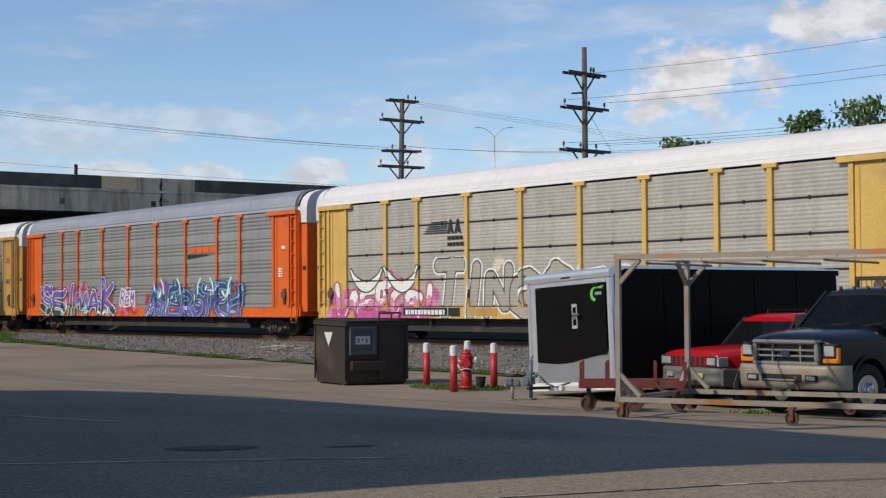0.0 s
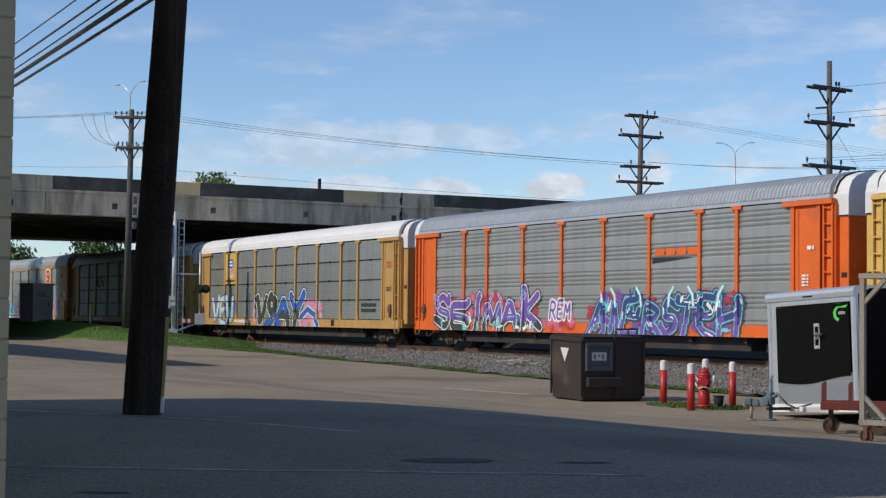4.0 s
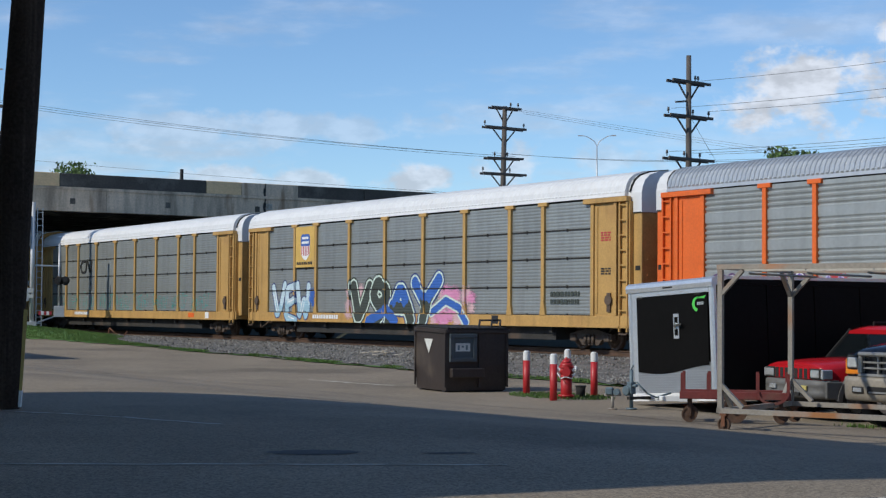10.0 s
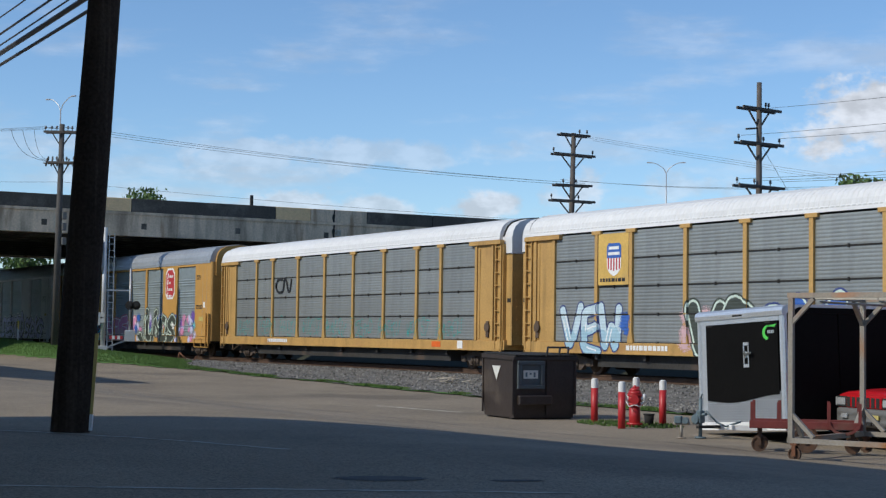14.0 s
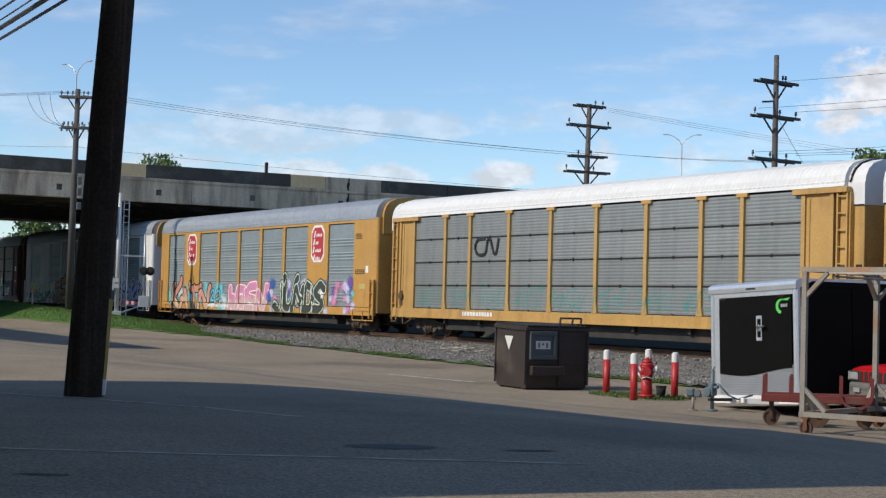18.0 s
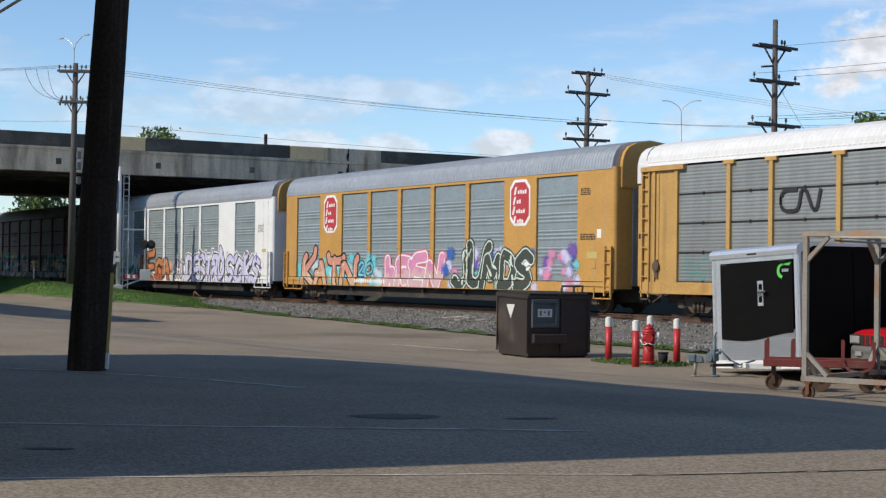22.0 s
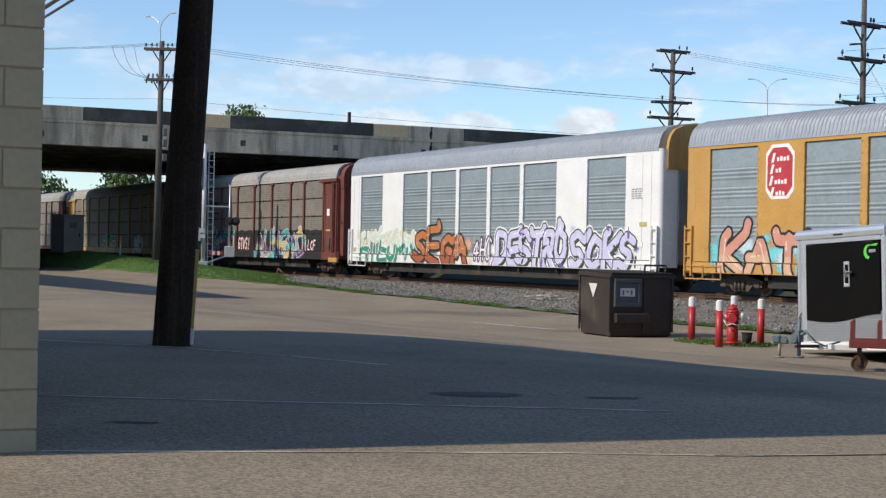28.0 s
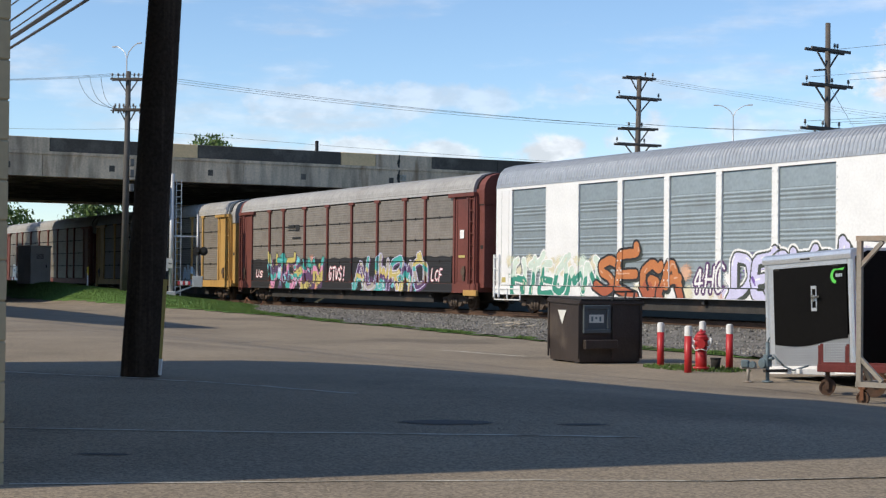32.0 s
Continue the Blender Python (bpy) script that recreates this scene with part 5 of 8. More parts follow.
bend = [(0.78, 0.93), (0.32, 0.93), (0.15, 0.86), (0.07, 0.68), (0.07, 0.32), (0.15, 0.14), (0.32, 0.07), (0.66, 0.07), (0.80, 0.14), (0.86, 0.3), (0.95, 0.86), (1.05, 0.93), (1.17, 0.86), (1.43, 0.14), (1.54, 0.07), (1.63, 0.16), (1.78, 0.93)]
for (u0, v0), (u1, v1) in zip(bend, bend[1:]):
    beam(bm, (6.75 + u0 * 0.98, -0.009, 3.2 + v0 * 0.72), (6.75 + u1 * 0.98, -0.009, 3.2 + v1 * 0.72), 0.012, 0.115)
part("emblem", bm, M["p_black"], car)
mark_bars(car, 6.0, 0.88, 2.3, 0.16, "p_white", -0.052)
plate(car, "number_plate", [(24.0, 24.4, 0.80, 1.10, "p_white", -0.05), (22.0, 22.7, 0.84, 1.06, "orange", -0.05)])
CARS.append(car)

# smooth ochre car with red octagons
sp = Spray(15)
sp.cloud(1.5, 10.0, 0.85, 1.95, ["p_aqua", "p_aqua", "p_ice"], 60, 0.24)
sp.word("katn", 1.7, 7.6, 0.74, 2.0, ["p_salmon", "p_peach"], "p_black", weight=0.34, outline=0.08, wild=0.09, shine="p_cream", tips=0.7)
sp.word("2o", 7.7, 9.3, 1.2, 1.8, "p_aqua", "p_navy", weight=0.10, outline=0.06, wild=0.05)
sp.cloud(10.2, 15.2, 0.8, 1.2, ["p_pink", "p_rose"], 16, 0.24)
sp.word("wren", 10.3, 15.1, 0.74, 1.98, ["p_pink", "p_blush"], "p_white", rim="p_rose", weight=0.40, outline=0.06, wild=0.07, tips=0.3)
sp.cloud(15.4, 25.2, 0.85, 2.2, ["p_blue", "p_lilac", "p_pink", "p_aqua", "p_violet"], 70, 0.22)
sp.word("jumds", 16.2, 22.0, 0.74, 2.2, ["p_dark", "p_dark"], "p_mint", rim="p_dark", weight=0.36, outline=0.06, wild=0.06, tips=0.5)
sp.spikes(16.2, 22.0, 0.9, 2.0, ["p_mint", "p_white"], 12)
sp.gaps([1.088])
car = screen_car("rail_car", "ochre rack rail car with red octagons and graffiti", "ochre", "roof_metal", "galvanised", sp, "ochre")
for x in (4.15, 20.35):
    bm = bmesh.new()
    for s, mi, y in ((1.0, 0, -0.013), (0.88, 1, -0.02)):
        w, h, c = 0.70 * s, 0.86 * s, 0.28
        polygon(bm, [(x + 0.88 - w + c, 3.05 + 0.92 - h), (x + 0.88 + w - c, 3.05 + 0.92 - h), (x + 0.88 + w, 3.97 - h + c), (x + 0.88 + w, 3.97 + h - c), (x + 0.88 + w - c, 3.97 + h), (x + 0.88 - w + c, 3.97 + h), (x + 0.88 - w, 3.97 + h - c), (x + 0.88 - w, 3.97 - h + c)], y, mi)
    for k, (a, b) in enumerate(((0.52, 1.38), (0.46, 1.12), (0.42, 1.36), (0.48, 1.28))):
        polygon(bm, [(x + a - 0.06, 4.26 - 0.36 * k), (x + a + 0.06, 4.26 - 0.36 * k), (x + a + 0.16, 4.56 - 0.36 * k), (x + a + 0.04, 4.56 - 0.36 * k)], -0.027)
        for j in range(int((b - a - 0.2) / 0.16)):
            box(bm, x + a + 0.22 + 0.16 * j, x + a + 0.33 + 0.16 * j, -0.032, -0.027, 4.30 - 0.36 * k, 4.42 - 0.36 * k + 0.03 * (j % 2))
    part("emblem", bm, [M["p_white"], M["p_red"]], car, "red octagon with white marks")
mark_bars(car, 7.6, 0.88, 3.0, 0.14, "p_white", -0.042)
mark_bars(car, 25.2, 4.3, 0.6, 0.04, "p_black", -0.014, 4)
mark_bars(car, 25.2, 2.7, 0.9, 0.05, "p_black", -0.014, 3)
plate(car, "label_plate", [(25.6, 26.2, 1.9, 2.12, "p_gold", -0.013), (26.2, 26.45, 2.6, 2.9, "p_white", -0.013)])
CARS.append(car)

# smooth white car
sp = Spray(16)
sp.cloud(1.2, 7.4, 1.6, 2.1, ["p_cream", "p_cream", "p_mint"], 34, 0.22)
sp.cloud(6.6, 15.0, 0.8, 1.6, ["p_peach", "p_cream", "p_white"], 22, 0.24)
sp.word("hteomn", 1.3, 7.5, 0.76, 2.0, ["p_mint", "p_green", "p_green"], "p_white", weight=0.26, outline=0.05, wild=0.09, shine="p_cream", tips=0.7)
sp.word("sega", 7.2, 12.6, 0.74, 2.2, ["p_rust", "p_rust", "p_ember"], "p_black", shadow="p_dark", weight=0.32, outline=0.08, wild=0.08, shine="p_peach", tips=0.6)
sp.word("4hc", 13.1, 14.9, 0.9, 1.9, "p_white", "p_plum", weight=0.09, outline=0.08, wild=0.04)
sp.cloud(14.9, 26.4, 0.85, 2.15, ["p_violet", "p_white", "p_lilac"], 40, 0.20)
sp.word("destro", 15.2, 20.8, 0.76, 2.2, ["p_lilac", "p_lilac"], "p_dark", rim="p_white", shadow="p_dark", weight=0.30, outline=0.06, wild=0.07, shine="p_white", tips=0.5)
sp.word("soks", 21.1, 25.5, 0.76, 2.15, ["p_lilac", "p_lilac"], "p_dark", rim="p_white", shadow="p_dark", weight=0.30, outline=0.06, wild=0.07, shine="p_white", tips=0.5)
sp.spikes(15.2, 26.0, 0.8, 2.2, ["p_dark", "p_violet"], 14)
sp.gaps([1.088])
car = screen_car("rail_car", "white rack rail car with louvred screens and lilac graffiti", "white_paint", "roof_metal", "galvanised", sp, "yellow")
mark_bars(car, 25.4, 3.6, 0.7, 0.05, "p_grey", -0.014, 5)
plate(car, "label_plate", [(25.95, 26.4, 2.3, 2.45, "p_gold", -0.021), (0.6, 0.9, 1.2, 1.4, "p_gold", -0.013)])
CARS.append(car)

# rust-brown car
sp = Spray(17)
sp.grid[(sp.x > 1.95) & (sp.x < 25.2) & (sp.z < 2.28 + 0.03 * np.sin(sp.x * 5))] = sp.number("p_black")
sp.cloud(4.2, 11.4, 0.85, 2.3, ["p_aqua", "p_pink", "p_gold", "p_teal", "p_lilac", "p_salmon"], 46, 0.22)
sp.word("vteawn", 4.3, 11.3, 0.8, 2.25, ["p_gold", "p_plum", "p_teal", "p_pink"], "p_dark", shadow="p_plum", weight=0.27, outline=0.05, wild=0.10, shine="p_aqua", tips=0.6, mixed=True)
sp.word("gtvs!", 12.2, 14.2, 1.15, 1.9, "p_white", "p_rose", weight=0.07, outline=0.025, wild=0.03)
sp.cloud(15.3, 22.5, 0.85, 1.3, ["p_teal", "p_aqua"], 18, 0.24)
sp.word("auwrmo", 15.2, 22.6, 0.78, 2.28, ["p_gold", "p_plum", "p_stone", "p_teal"], "p_lilac", shadow="p_plum", weight=0.26, outline=0.04, wild=0.10, shine="p_cream", tips=0.6, mixed=True)
sp.word("lcf", 23.1, 24.2, 1.2, 1.75, "p_white", "p_rose", weight=0.06, outline=0.02, wild=0.02)
sp.word("us", 2.4, 3.5, 1.3, 1.7, "p_white", "p_rose", weight=0.06, outline=0.02, wild=0.02)
sp.gaps(SHEET_JOINTS)
car = rack_car("rail_car", "rust-brown rack rail car with dirty panels and dark graffiti", "oxide", "old_panel", "roof_dull", "light", True, sp, hood_mat="oxide")
plate(car, "emblem", [(7.0, 7.9, z, z + 0.05, "p_black", -0.004) for z in (3.98, 3.86, 3.74)] + [(8.0, 8.5, 3.7, 4.03, "p_black", -0.004), (7.6, 8.7, 3.3, 3.4, "p_black", -0.004)])
bm = bmesh.new()
box(bm, CAR_LENGTH - 0.9, CAR_LENGTH + 0.2, -0.12, 0.0, 0.62, 0.86, bevel=0.01)
part("end_step", bm, M["yellow"], car)
plate(car, "label_plate", [(25.85, 26.2, 3.0, 3.35, "p_white", -0.034), (25.75, 26.3, 2.2, 2.3, "p_gold", -0.034)])
CARS.append(car)

# two more rack cars behind
sp = Spray(18)
sp.word("gre", 10.2, 14.0, 0.8, 2.0, ["p_green", "p_gold"], "p_cream", weight=0.34, outline=0.05)
sp.word("no", 19.0, 21.0, 0.85, 1.9, "p_ice", "p_white", weight=0.26)
CARS.append(rack_car("rail_car", "weathered rack rail car with yellow frames and old panels", "yellow", "old_panel", "roof_dull", "light", True, sp))
sp = Spray(19)
sp.word("reo", 3.0, 6.4, 0.8, 2.0, "p_white", "p_ice", weight=0.34)
# frames and panels darkened, putting the bridge's shade into this car's colours
CARS.append(rack_car("rail_car", "rack rail car darkened for shade, with rust-brown frames and old panels", "oxide", "old_panel", "roof_dull", "light", True, sp))
CARS.append(rack_car("rail_car", "plain galvanised rack rail car with a metal roof", "pale_panel", "pale_panel", "roof_dull", "light", True))


# ---- things in the yard ----
M["red_paint"] = material("red_paint", (0.42, 0.02, 0.022), 0.45, vary=0.12, scale=4, fine=30, bump=0.05, dirt=(0.25, 0.02, 0.02), dirt_at=0.62)
M["white_gloss"] = material("white_gloss", (0.74, 0.74, 0.73), 0.4, vary=0.06, scale=4, fine=30, bump=0.03)
M["aluminium"] = material("aluminium", (0.68, 0.70, 0.72), 0.36, 0.7, vary=0.08, scale=2, fine=20, bump=0.04)
M["trailer_black"] = material("trailer_black", (0.0062, 0.0058, 0.0054), 0.5, vary=0.2, scale=1, fine=10, bump=0.02, gloss=0.06)
M["guard_plate"] = material("guard_plate", (0.34, 0.35, 0.36), 0.4, 0.6, vary=0.15, scale=3, fine=30, bump=0.05)
M["green_mark"] = material("green_mark", (0.10, 0.55, 0.08), 0.5, vary=0.05, scale=4, fine=30, bump=0.0)
M["rack_steel"] = material("rack_steel", (0.27, 0.245, 0.21), 0.6, 0.1, vary=0.2, scale=2.2, fine=25, bump=0.1, dirt=(0.30, 0.13, 0.045), dirt_at=0.53)
M["rust"] = material("rust", (0.15, 0.062, 0.03), 0.85, vary=0.3, scale=4, fine=30, bump=0.25)
M["cart_red"] = material("cart_red", (0.15, 0.028, 0.024), 0.75, vary=0.25, scale=3, fine=25, bump=0.15, dirt=(0.12, 0.07, 0.05), dirt_at=0.55)
M["tyre"] = material("tyre", (0.018, 0.018, 0.018), 0.85, vary=0.2, scale=5, fine=40, bump=0.2)
M["chrome"] = material("chrome", (0.7, 0.7, 0.7), 0.15, 1.0, vary=0.05, scale=5, fine=30, bump=0.0)
M["navy"] = material("navy", (0.006, 0.0085, 0.016), 0.16, vary=0.15, scale=2, fine=20, bump=0.01)
M["suv_red"] = material("suv_red", (0.40, 0.010, 0.016), 0.25, vary=0.06, scale=2, fine=20, bump=0.01)
M["grey_plastic"] = material("grey_plastic", (0.125, 0.122, 0.118), 0.6, vary=0.12, scale=3, fine=25, bump=0.06)
M["bumper_tan"] = material("bumper_tan", (0.29, 0.255, 0.205), 0.55, 0.25, vary=0.18, scale=3, fine=25, bump=0.06, dirt=(0.22, 0.15, 0.10), dirt_at=0.6)
M["grille_grey"] = material("grille_grey", (0.30, 0.29, 0.27), 0.38, 0.5, vary=0.12, scale=4, fine=25, bump=0.03)
M["amber"] = material("amber", (0.65, 0.20, 0.01), 0.3, vary=0.08, scale=5, fine=30, bump=0.0)
M["badge_blue"] = material("badge_blue", (0.02, 0.035, 0.10), 0.35, vary=0.05, scale=5, fine=30, bump=0.0)
M["pale_steel"] = material("pale_steel", (0.50, 0.47, 0.41), 0.6, 0.1, vary=0.15, scale=3, fine=20, bump=0.05, dirt=(0.3, 0.2, 0.12), dirt_at=0.6)
M["rusty_rail"] = material("rusty_rail", (0.30, 0.265, 0.22), 0.65, 0.1, vary=0.18, scale=1.6, fine=22, bump=0.1, dirt=(0.45, 0.18, 0.06), dirt_at=0.46)
M["lamp_clear"] = material("lamp_clear", (0.58, 0.60, 0.62), 0.10, 0.5, vary=0.15, scale=9, fine=40, bump=0.05)
M["dark_glass"] = material("dark_glass", (0.012, 0.016, 0.019), 0.05, vary=0.1, scale=2, fine=10, bump=0.0, gloss=0.3)
M["lid_grey"] = material("lid_grey", (0.07, 0.085, 0.095), 0.5, vary=0.12, scale=3, fine=25, bump=0.08)
M["paper"] = material("paper", (0.62, 0.62, 0.58), 0.8, vary=0.08, scale=8, fine=50, bump=0.0)
M["blue_steel"] = material("blue_steel", (0.12, 0.165, 0.19), 0.6, 0.2, vary=0.2, scale=4, fine=25, bump=0.1)


def grounded(x, y, rz=0.0):
    return pose(x, y, ground_z(x, y) + 0.003, 0, 0, rz)


def dumpster():
    root = thing("dumpster", grounded(-29.66, 18.97, 82.5) @ Matrix.Diagonal((0.965, 0.965, 1.04, 1)), "dark brown steel dumpster with black plastic lids", "dumpster")
    w, d = 1.55, 1.7
    # x runs along the front, y into the depth
    bm = bmesh.new()
    low = [(0.03, 0.05), (w - 0.03, 0.05), (w - 0.03, d - 0.05), (0.03, d - 0.05)]
    top = [(0, 0), (w, 0), (w, d), (0, d)]
    rings = [[bm.verts.new((x, y, z)) for x, y in ring] for ring, z in ((low, 0.03), (top, 0.55), (top, 1.28))]
    back = [1.28, 1.28, 1.32, 1.32]
    for v, z in zip(rings[2], back):
        v.co.z = z
    for a, b in zip(rings, rings[1:]):
        for i in range(4):
            bm.faces.new((a[i], a[(i + 1) % 4], b[(i + 1) % 4], b[i]))
    bm.faces.new(rings[0][::-1])
    part("body", bm, M["dumpster"], root)
    bm = bmesh.new()
    box(bm, -0.04, w + 0.04, -0.05, 0.05, 1.23, 1.31, bevel=0.012)
    for x in (-0.04, w - 0.03):
        beam(bm, (x + 0.035, 0, 1.27), (x + 0.035, d, 1.31), 0.07, 0.08)
    part("rim", bm, M["dumpster"], root)
    for k in range(2):
        bm = bmesh.new()
        x0, x1 = 0.01 + k * w / 2, w / 2 - 0.01 + k * w / 2
        n = 7
        for i in range(n):
            a, b = x0 + (x1 - x0) * i / n, x0 + (x1 - x0) * (i + 0.72) / n
            v = [bm.verts.new(p) for p in ((a, -0.06, 1.325), (b, -0.06, 1.325), (b, d, 1.365), (a, d, 1.365), (a, -0.06, 1.345), (b, -0.06, 1.345), (b, d, 1.385), (a, d, 1.385))]
            for q in ((3, 2, 1, 0), (4, 5, 6, 7), (0, 1, 5, 4), (1, 2, 6, 5), (2, 3, 7, 6), (3, 0, 4, 7)):
                bm.faces.new([v[j] for j in q])
            part("lid_rib", bm, M["inside"], root)
            bm = bmesh.new()
        v = [bm.verts.new(p) for p in ((x0, -0.05, 1.31), (x1, -0.05, 1.31), (x1, d, 1.35), (x0, d, 1.35), (x0, -0.05, 1.33), (x1, -0.05, 1.33), (x1, d, 1.37), (x0, d, 1.37))]
        for q in ((3, 2, 1, 0), (4, 5, 6, 7), (0, 1, 5, 4), (1, 2, 6, 5), (2, 3, 7, 6), (3, 0, 4, 7)):
            bm.faces.new([v[j] for j in q])
        part("lid", bm, M["inside"], root, "black ribbed plastic lid")
    # front: raised pale frame with a notice, and the fork pocket
    bm = bmesh.new()
    for a, b, c, e in ((0.07, 0.74, 1.13, 1.22), (0.07, 0.74, 0.63, 0.72), (0.07, 0.16, 0.72, 1.13), (0.65, 0.74, 0.72, 1.13)):
        box(bm, a, b, -0.07, 0.0, c, e, bevel=0.012)
    box(bm, 0.16, 0.65, -0.03, 0.0, 0.72, 1.13)
    part("notice_frame", bm, M["lid_grey"], root, "grey-green framed hatch")
    bm = bmesh.new()
    box(bm, 0.22, 0.58, -0.038, -0.031, 0.85, 1.02)
    part("notice", bm, M["paper"], root, "small white notice")
    for a, c, e in ((0.27, 0.88, 0.98), (0.37, 0.93, 0.97), (0.47, 0.88, 0.98)):
        bm = bmesh.new()
        box(bm, a, a + 0.045, -0.044, -0.039, c, e)
        part("notice_print", bm, M["blue_steel"], root)
    for z0, z1, x0, x1 in ((0.30, 0.50, 0.08, 0.90),):
        bm = bmesh.new()
        box(bm, x0, x1, -0.14, 0.0, z0, z1, bevel=0.02)
        part("fork_pocket", bm, M["dumpster"], root)
    bm = bmesh.new()
    for x in (0.80, 1.5):
        box(bm, x, x + 0.05, -0.03, 0.0, 0.1, 1.24)
        part("stiffener", bm, M["dumpster"], root)
        bm = bmesh.new()
    for y in (0.0, d - 0.06):
        box(bm, -0.03, 0.0, y, y + 0.05, 0.1, 1.25)
        part("stiffener", bm, M["dumpster"], root)
        bm = bmesh.new()
    for y in (0.15, d - 0.3):
        box(bm, 0.03, w - 0.03, y, y + 0.12, 0.0, 0.08)
        part("skid", bm, M["black_steel"], root)
        bm = bmesh.new()
    bm.free()
    bm = bmesh.new()
    for x in (0.66, 0.86, 1.0):
        tube(bm, (w * (x - 0.08), d * 0.10, 1.35), (w * x, d * 0.22, 1.50), 0.024, n=6)
    tube(bm, (w * 0.66, d * 0.22, 1.50), (w * 1.0, d * 0.22, 1.50), 0.024, n=6)
    part("lid_handle", bm, M["black_steel"], root)
    # white warning triangle on the side that faces the yard
    bm = bmesh.new()
    v = [bm.verts.new(p) for p in ((-0.012, 0.70, 1.10), (-0.012, 1.16, 1.10), (-0.012, 0.92, 0.80))]
    u = [bm.verts.new((p.co.x + 0.006, p.co.y, p.co.z)) for p in v]
    bm.faces.new(v), bm.faces.new(u[::-1])
    for i in range(3):
        bm.faces.new((v[i], u[i], u[(i + 1) % 3], v[(i + 1) % 3]))
    part("warning_triangle", bm, M["paper"], root, "white triangular sticker")


dumpster()


def bollard():
    root = thing("bollard", pose(0, 0, 0), "red steel guard post with a white top", "bollard", "guard posts round the hydrant")
    bm = bmesh.new()
    tube(bm, (0, 0, -0.1), (0, 0, 0.72), 0.075, n=18)
    part("pipe", bm, M["red_paint"], root)
    bm = bmesh.new()
    tube(bm, (0, 0, 0.72), (0, 0, 0.895), 0.0765, n=18, cap=False)
    tube(bm, (0, 0, 0.895), (0, 0, 0.925), 0.0765, 0.045, n=18)
    part("cap", bm, M["white_gloss"], root)
    return root


first = bollard()
first.matrix_basis = grounded(-28.35, 20.17)
for x, y in ((-26.17, 19.28), (-27.05, 20.98), (-29.2, 21.9)):
    copy_thing(first, grounded(x, y))


def hydrant():
    root = thing("fire_hydrant", grounded(-26.64, 19.95, 52) @ Matrix.Diagonal((0.92, 0.92, 0.97, 1)), "red cast-iron fire hydrant with white caps", "fire hydrant")
    bm = bmesh.new()
    tube(bm, (0, 0, -0.1), (0, 0, 0.52), 0.125, n=18)
    for z in (0.04, 0.44):
        tube(bm, (0, 0, z), (0, 0, z + 0.04), 0.18, n=18)
    tube(bm, (0, 0, 0.52), (0, 0, 0.64), 0.155, n=18)
    part("barrel", bm, M["red_paint"], root)
    bm = bmesh.new()
    for z, r0, r1 in ((0.64, 0.175, 0.175), (0.67, 0.16, 0.13), (0.74, 0.13, 0.07), (0.79, 0.035, 0.03)):
        tube(bm, (0, 0, z), (0, 0, z + (0.03 if r0 == r1 else 0.07)), r0, r1, n=18)
    part("bonnet", bm, M["red_paint"], root)
    for a in (-1, 1):
        bm = bmesh.new()
        tube(bm, (a * 0.1, 0, 0.60), (a * 0.19, 0, 0.60), 0.075, n=14)
        tube(bm, (a * 0.19, 0, 0.60), (a * 0.235, 0, 0.60), 0.095, 0.075, n=14)
        part("side_cap", bm, M["white_gloss"], root, "white painted outlet cap")
    bm = bmesh.new()
    tube(bm, (0, -0.1, 0.56), (0, -0.24, 0.56), 0.095, n=14)
    part("front_cap", bm, M["red_paint"], root)
    bm = bmesh.new()
    pts = [(-0.2, -0.12, 0.54), (-0.12, -0.2, 0.42), (0.0, -0.23, 0.46), (0.12, -0.2, 0.42), (0.2, -0.12, 0.54)]
    for p, q in zip(pts, pts[1:]):
        tube(bm, p, q, 0.012, n=6)
    part("chain", bm, M["white_gloss"], root)


hydrant()
bm = bmesh.new()
tube(bm, (0, 0, 0.0), (0, 0, 0.27), 0.11, 0.14, n=18, cap=True)
tube(bm, (0, 0, 0.25), (0, 0, 0.28), 0.15, n=18)
bucket = tagged(link("bucket", bm, M["inside"]), "small black plastic bucket beside the guard posts", "bucket")
bucket.matrix_basis = grounded(-26.95, 20.55) @ Matrix.Diagonal((0.78, 0.78, 0.85, 1))


def wheel(parent, x, y, r, w, rim_mat, turn=0.0, name="wheel"):
    """A wheel whose axle runs along local x."""
    hub = part(name, _tyre(r, w), M["tyre"], parent)
    hub.matrix_basis = pose(x, y, r, 0, 0, turn)
    bm = bmesh.new()
    for s in (-1, 1):
        tube(bm, (s * w * 0.30, 0, 0), (s * w * 0.44, 0, 0), r * 0.60, r * 0.56, n=20)
        tube(bm, (s * w * 0.44, 0, 0), (s * w * 0.56, 0, 0), r * 0.30, r * 0.27, n=16)
        tube(bm, (s * w * 0.56, 0, 0), (s * w * 0.66, 0, 0), r * 0.27, r * 0.12, n=16)
        for k in range(8):
            a = math.pi * k / 4
            tube(bm, (s * w * 0.44, 0.36 * r * math.cos(a), 0.36 * r * math.sin(a)), (s * w * 0.50, 0.36 * r * math.cos(a), 0.36 * r * math.sin(a)), r * 0.05, n=6)
    part("rim", bm, M[rim_mat], hub)
    return hub


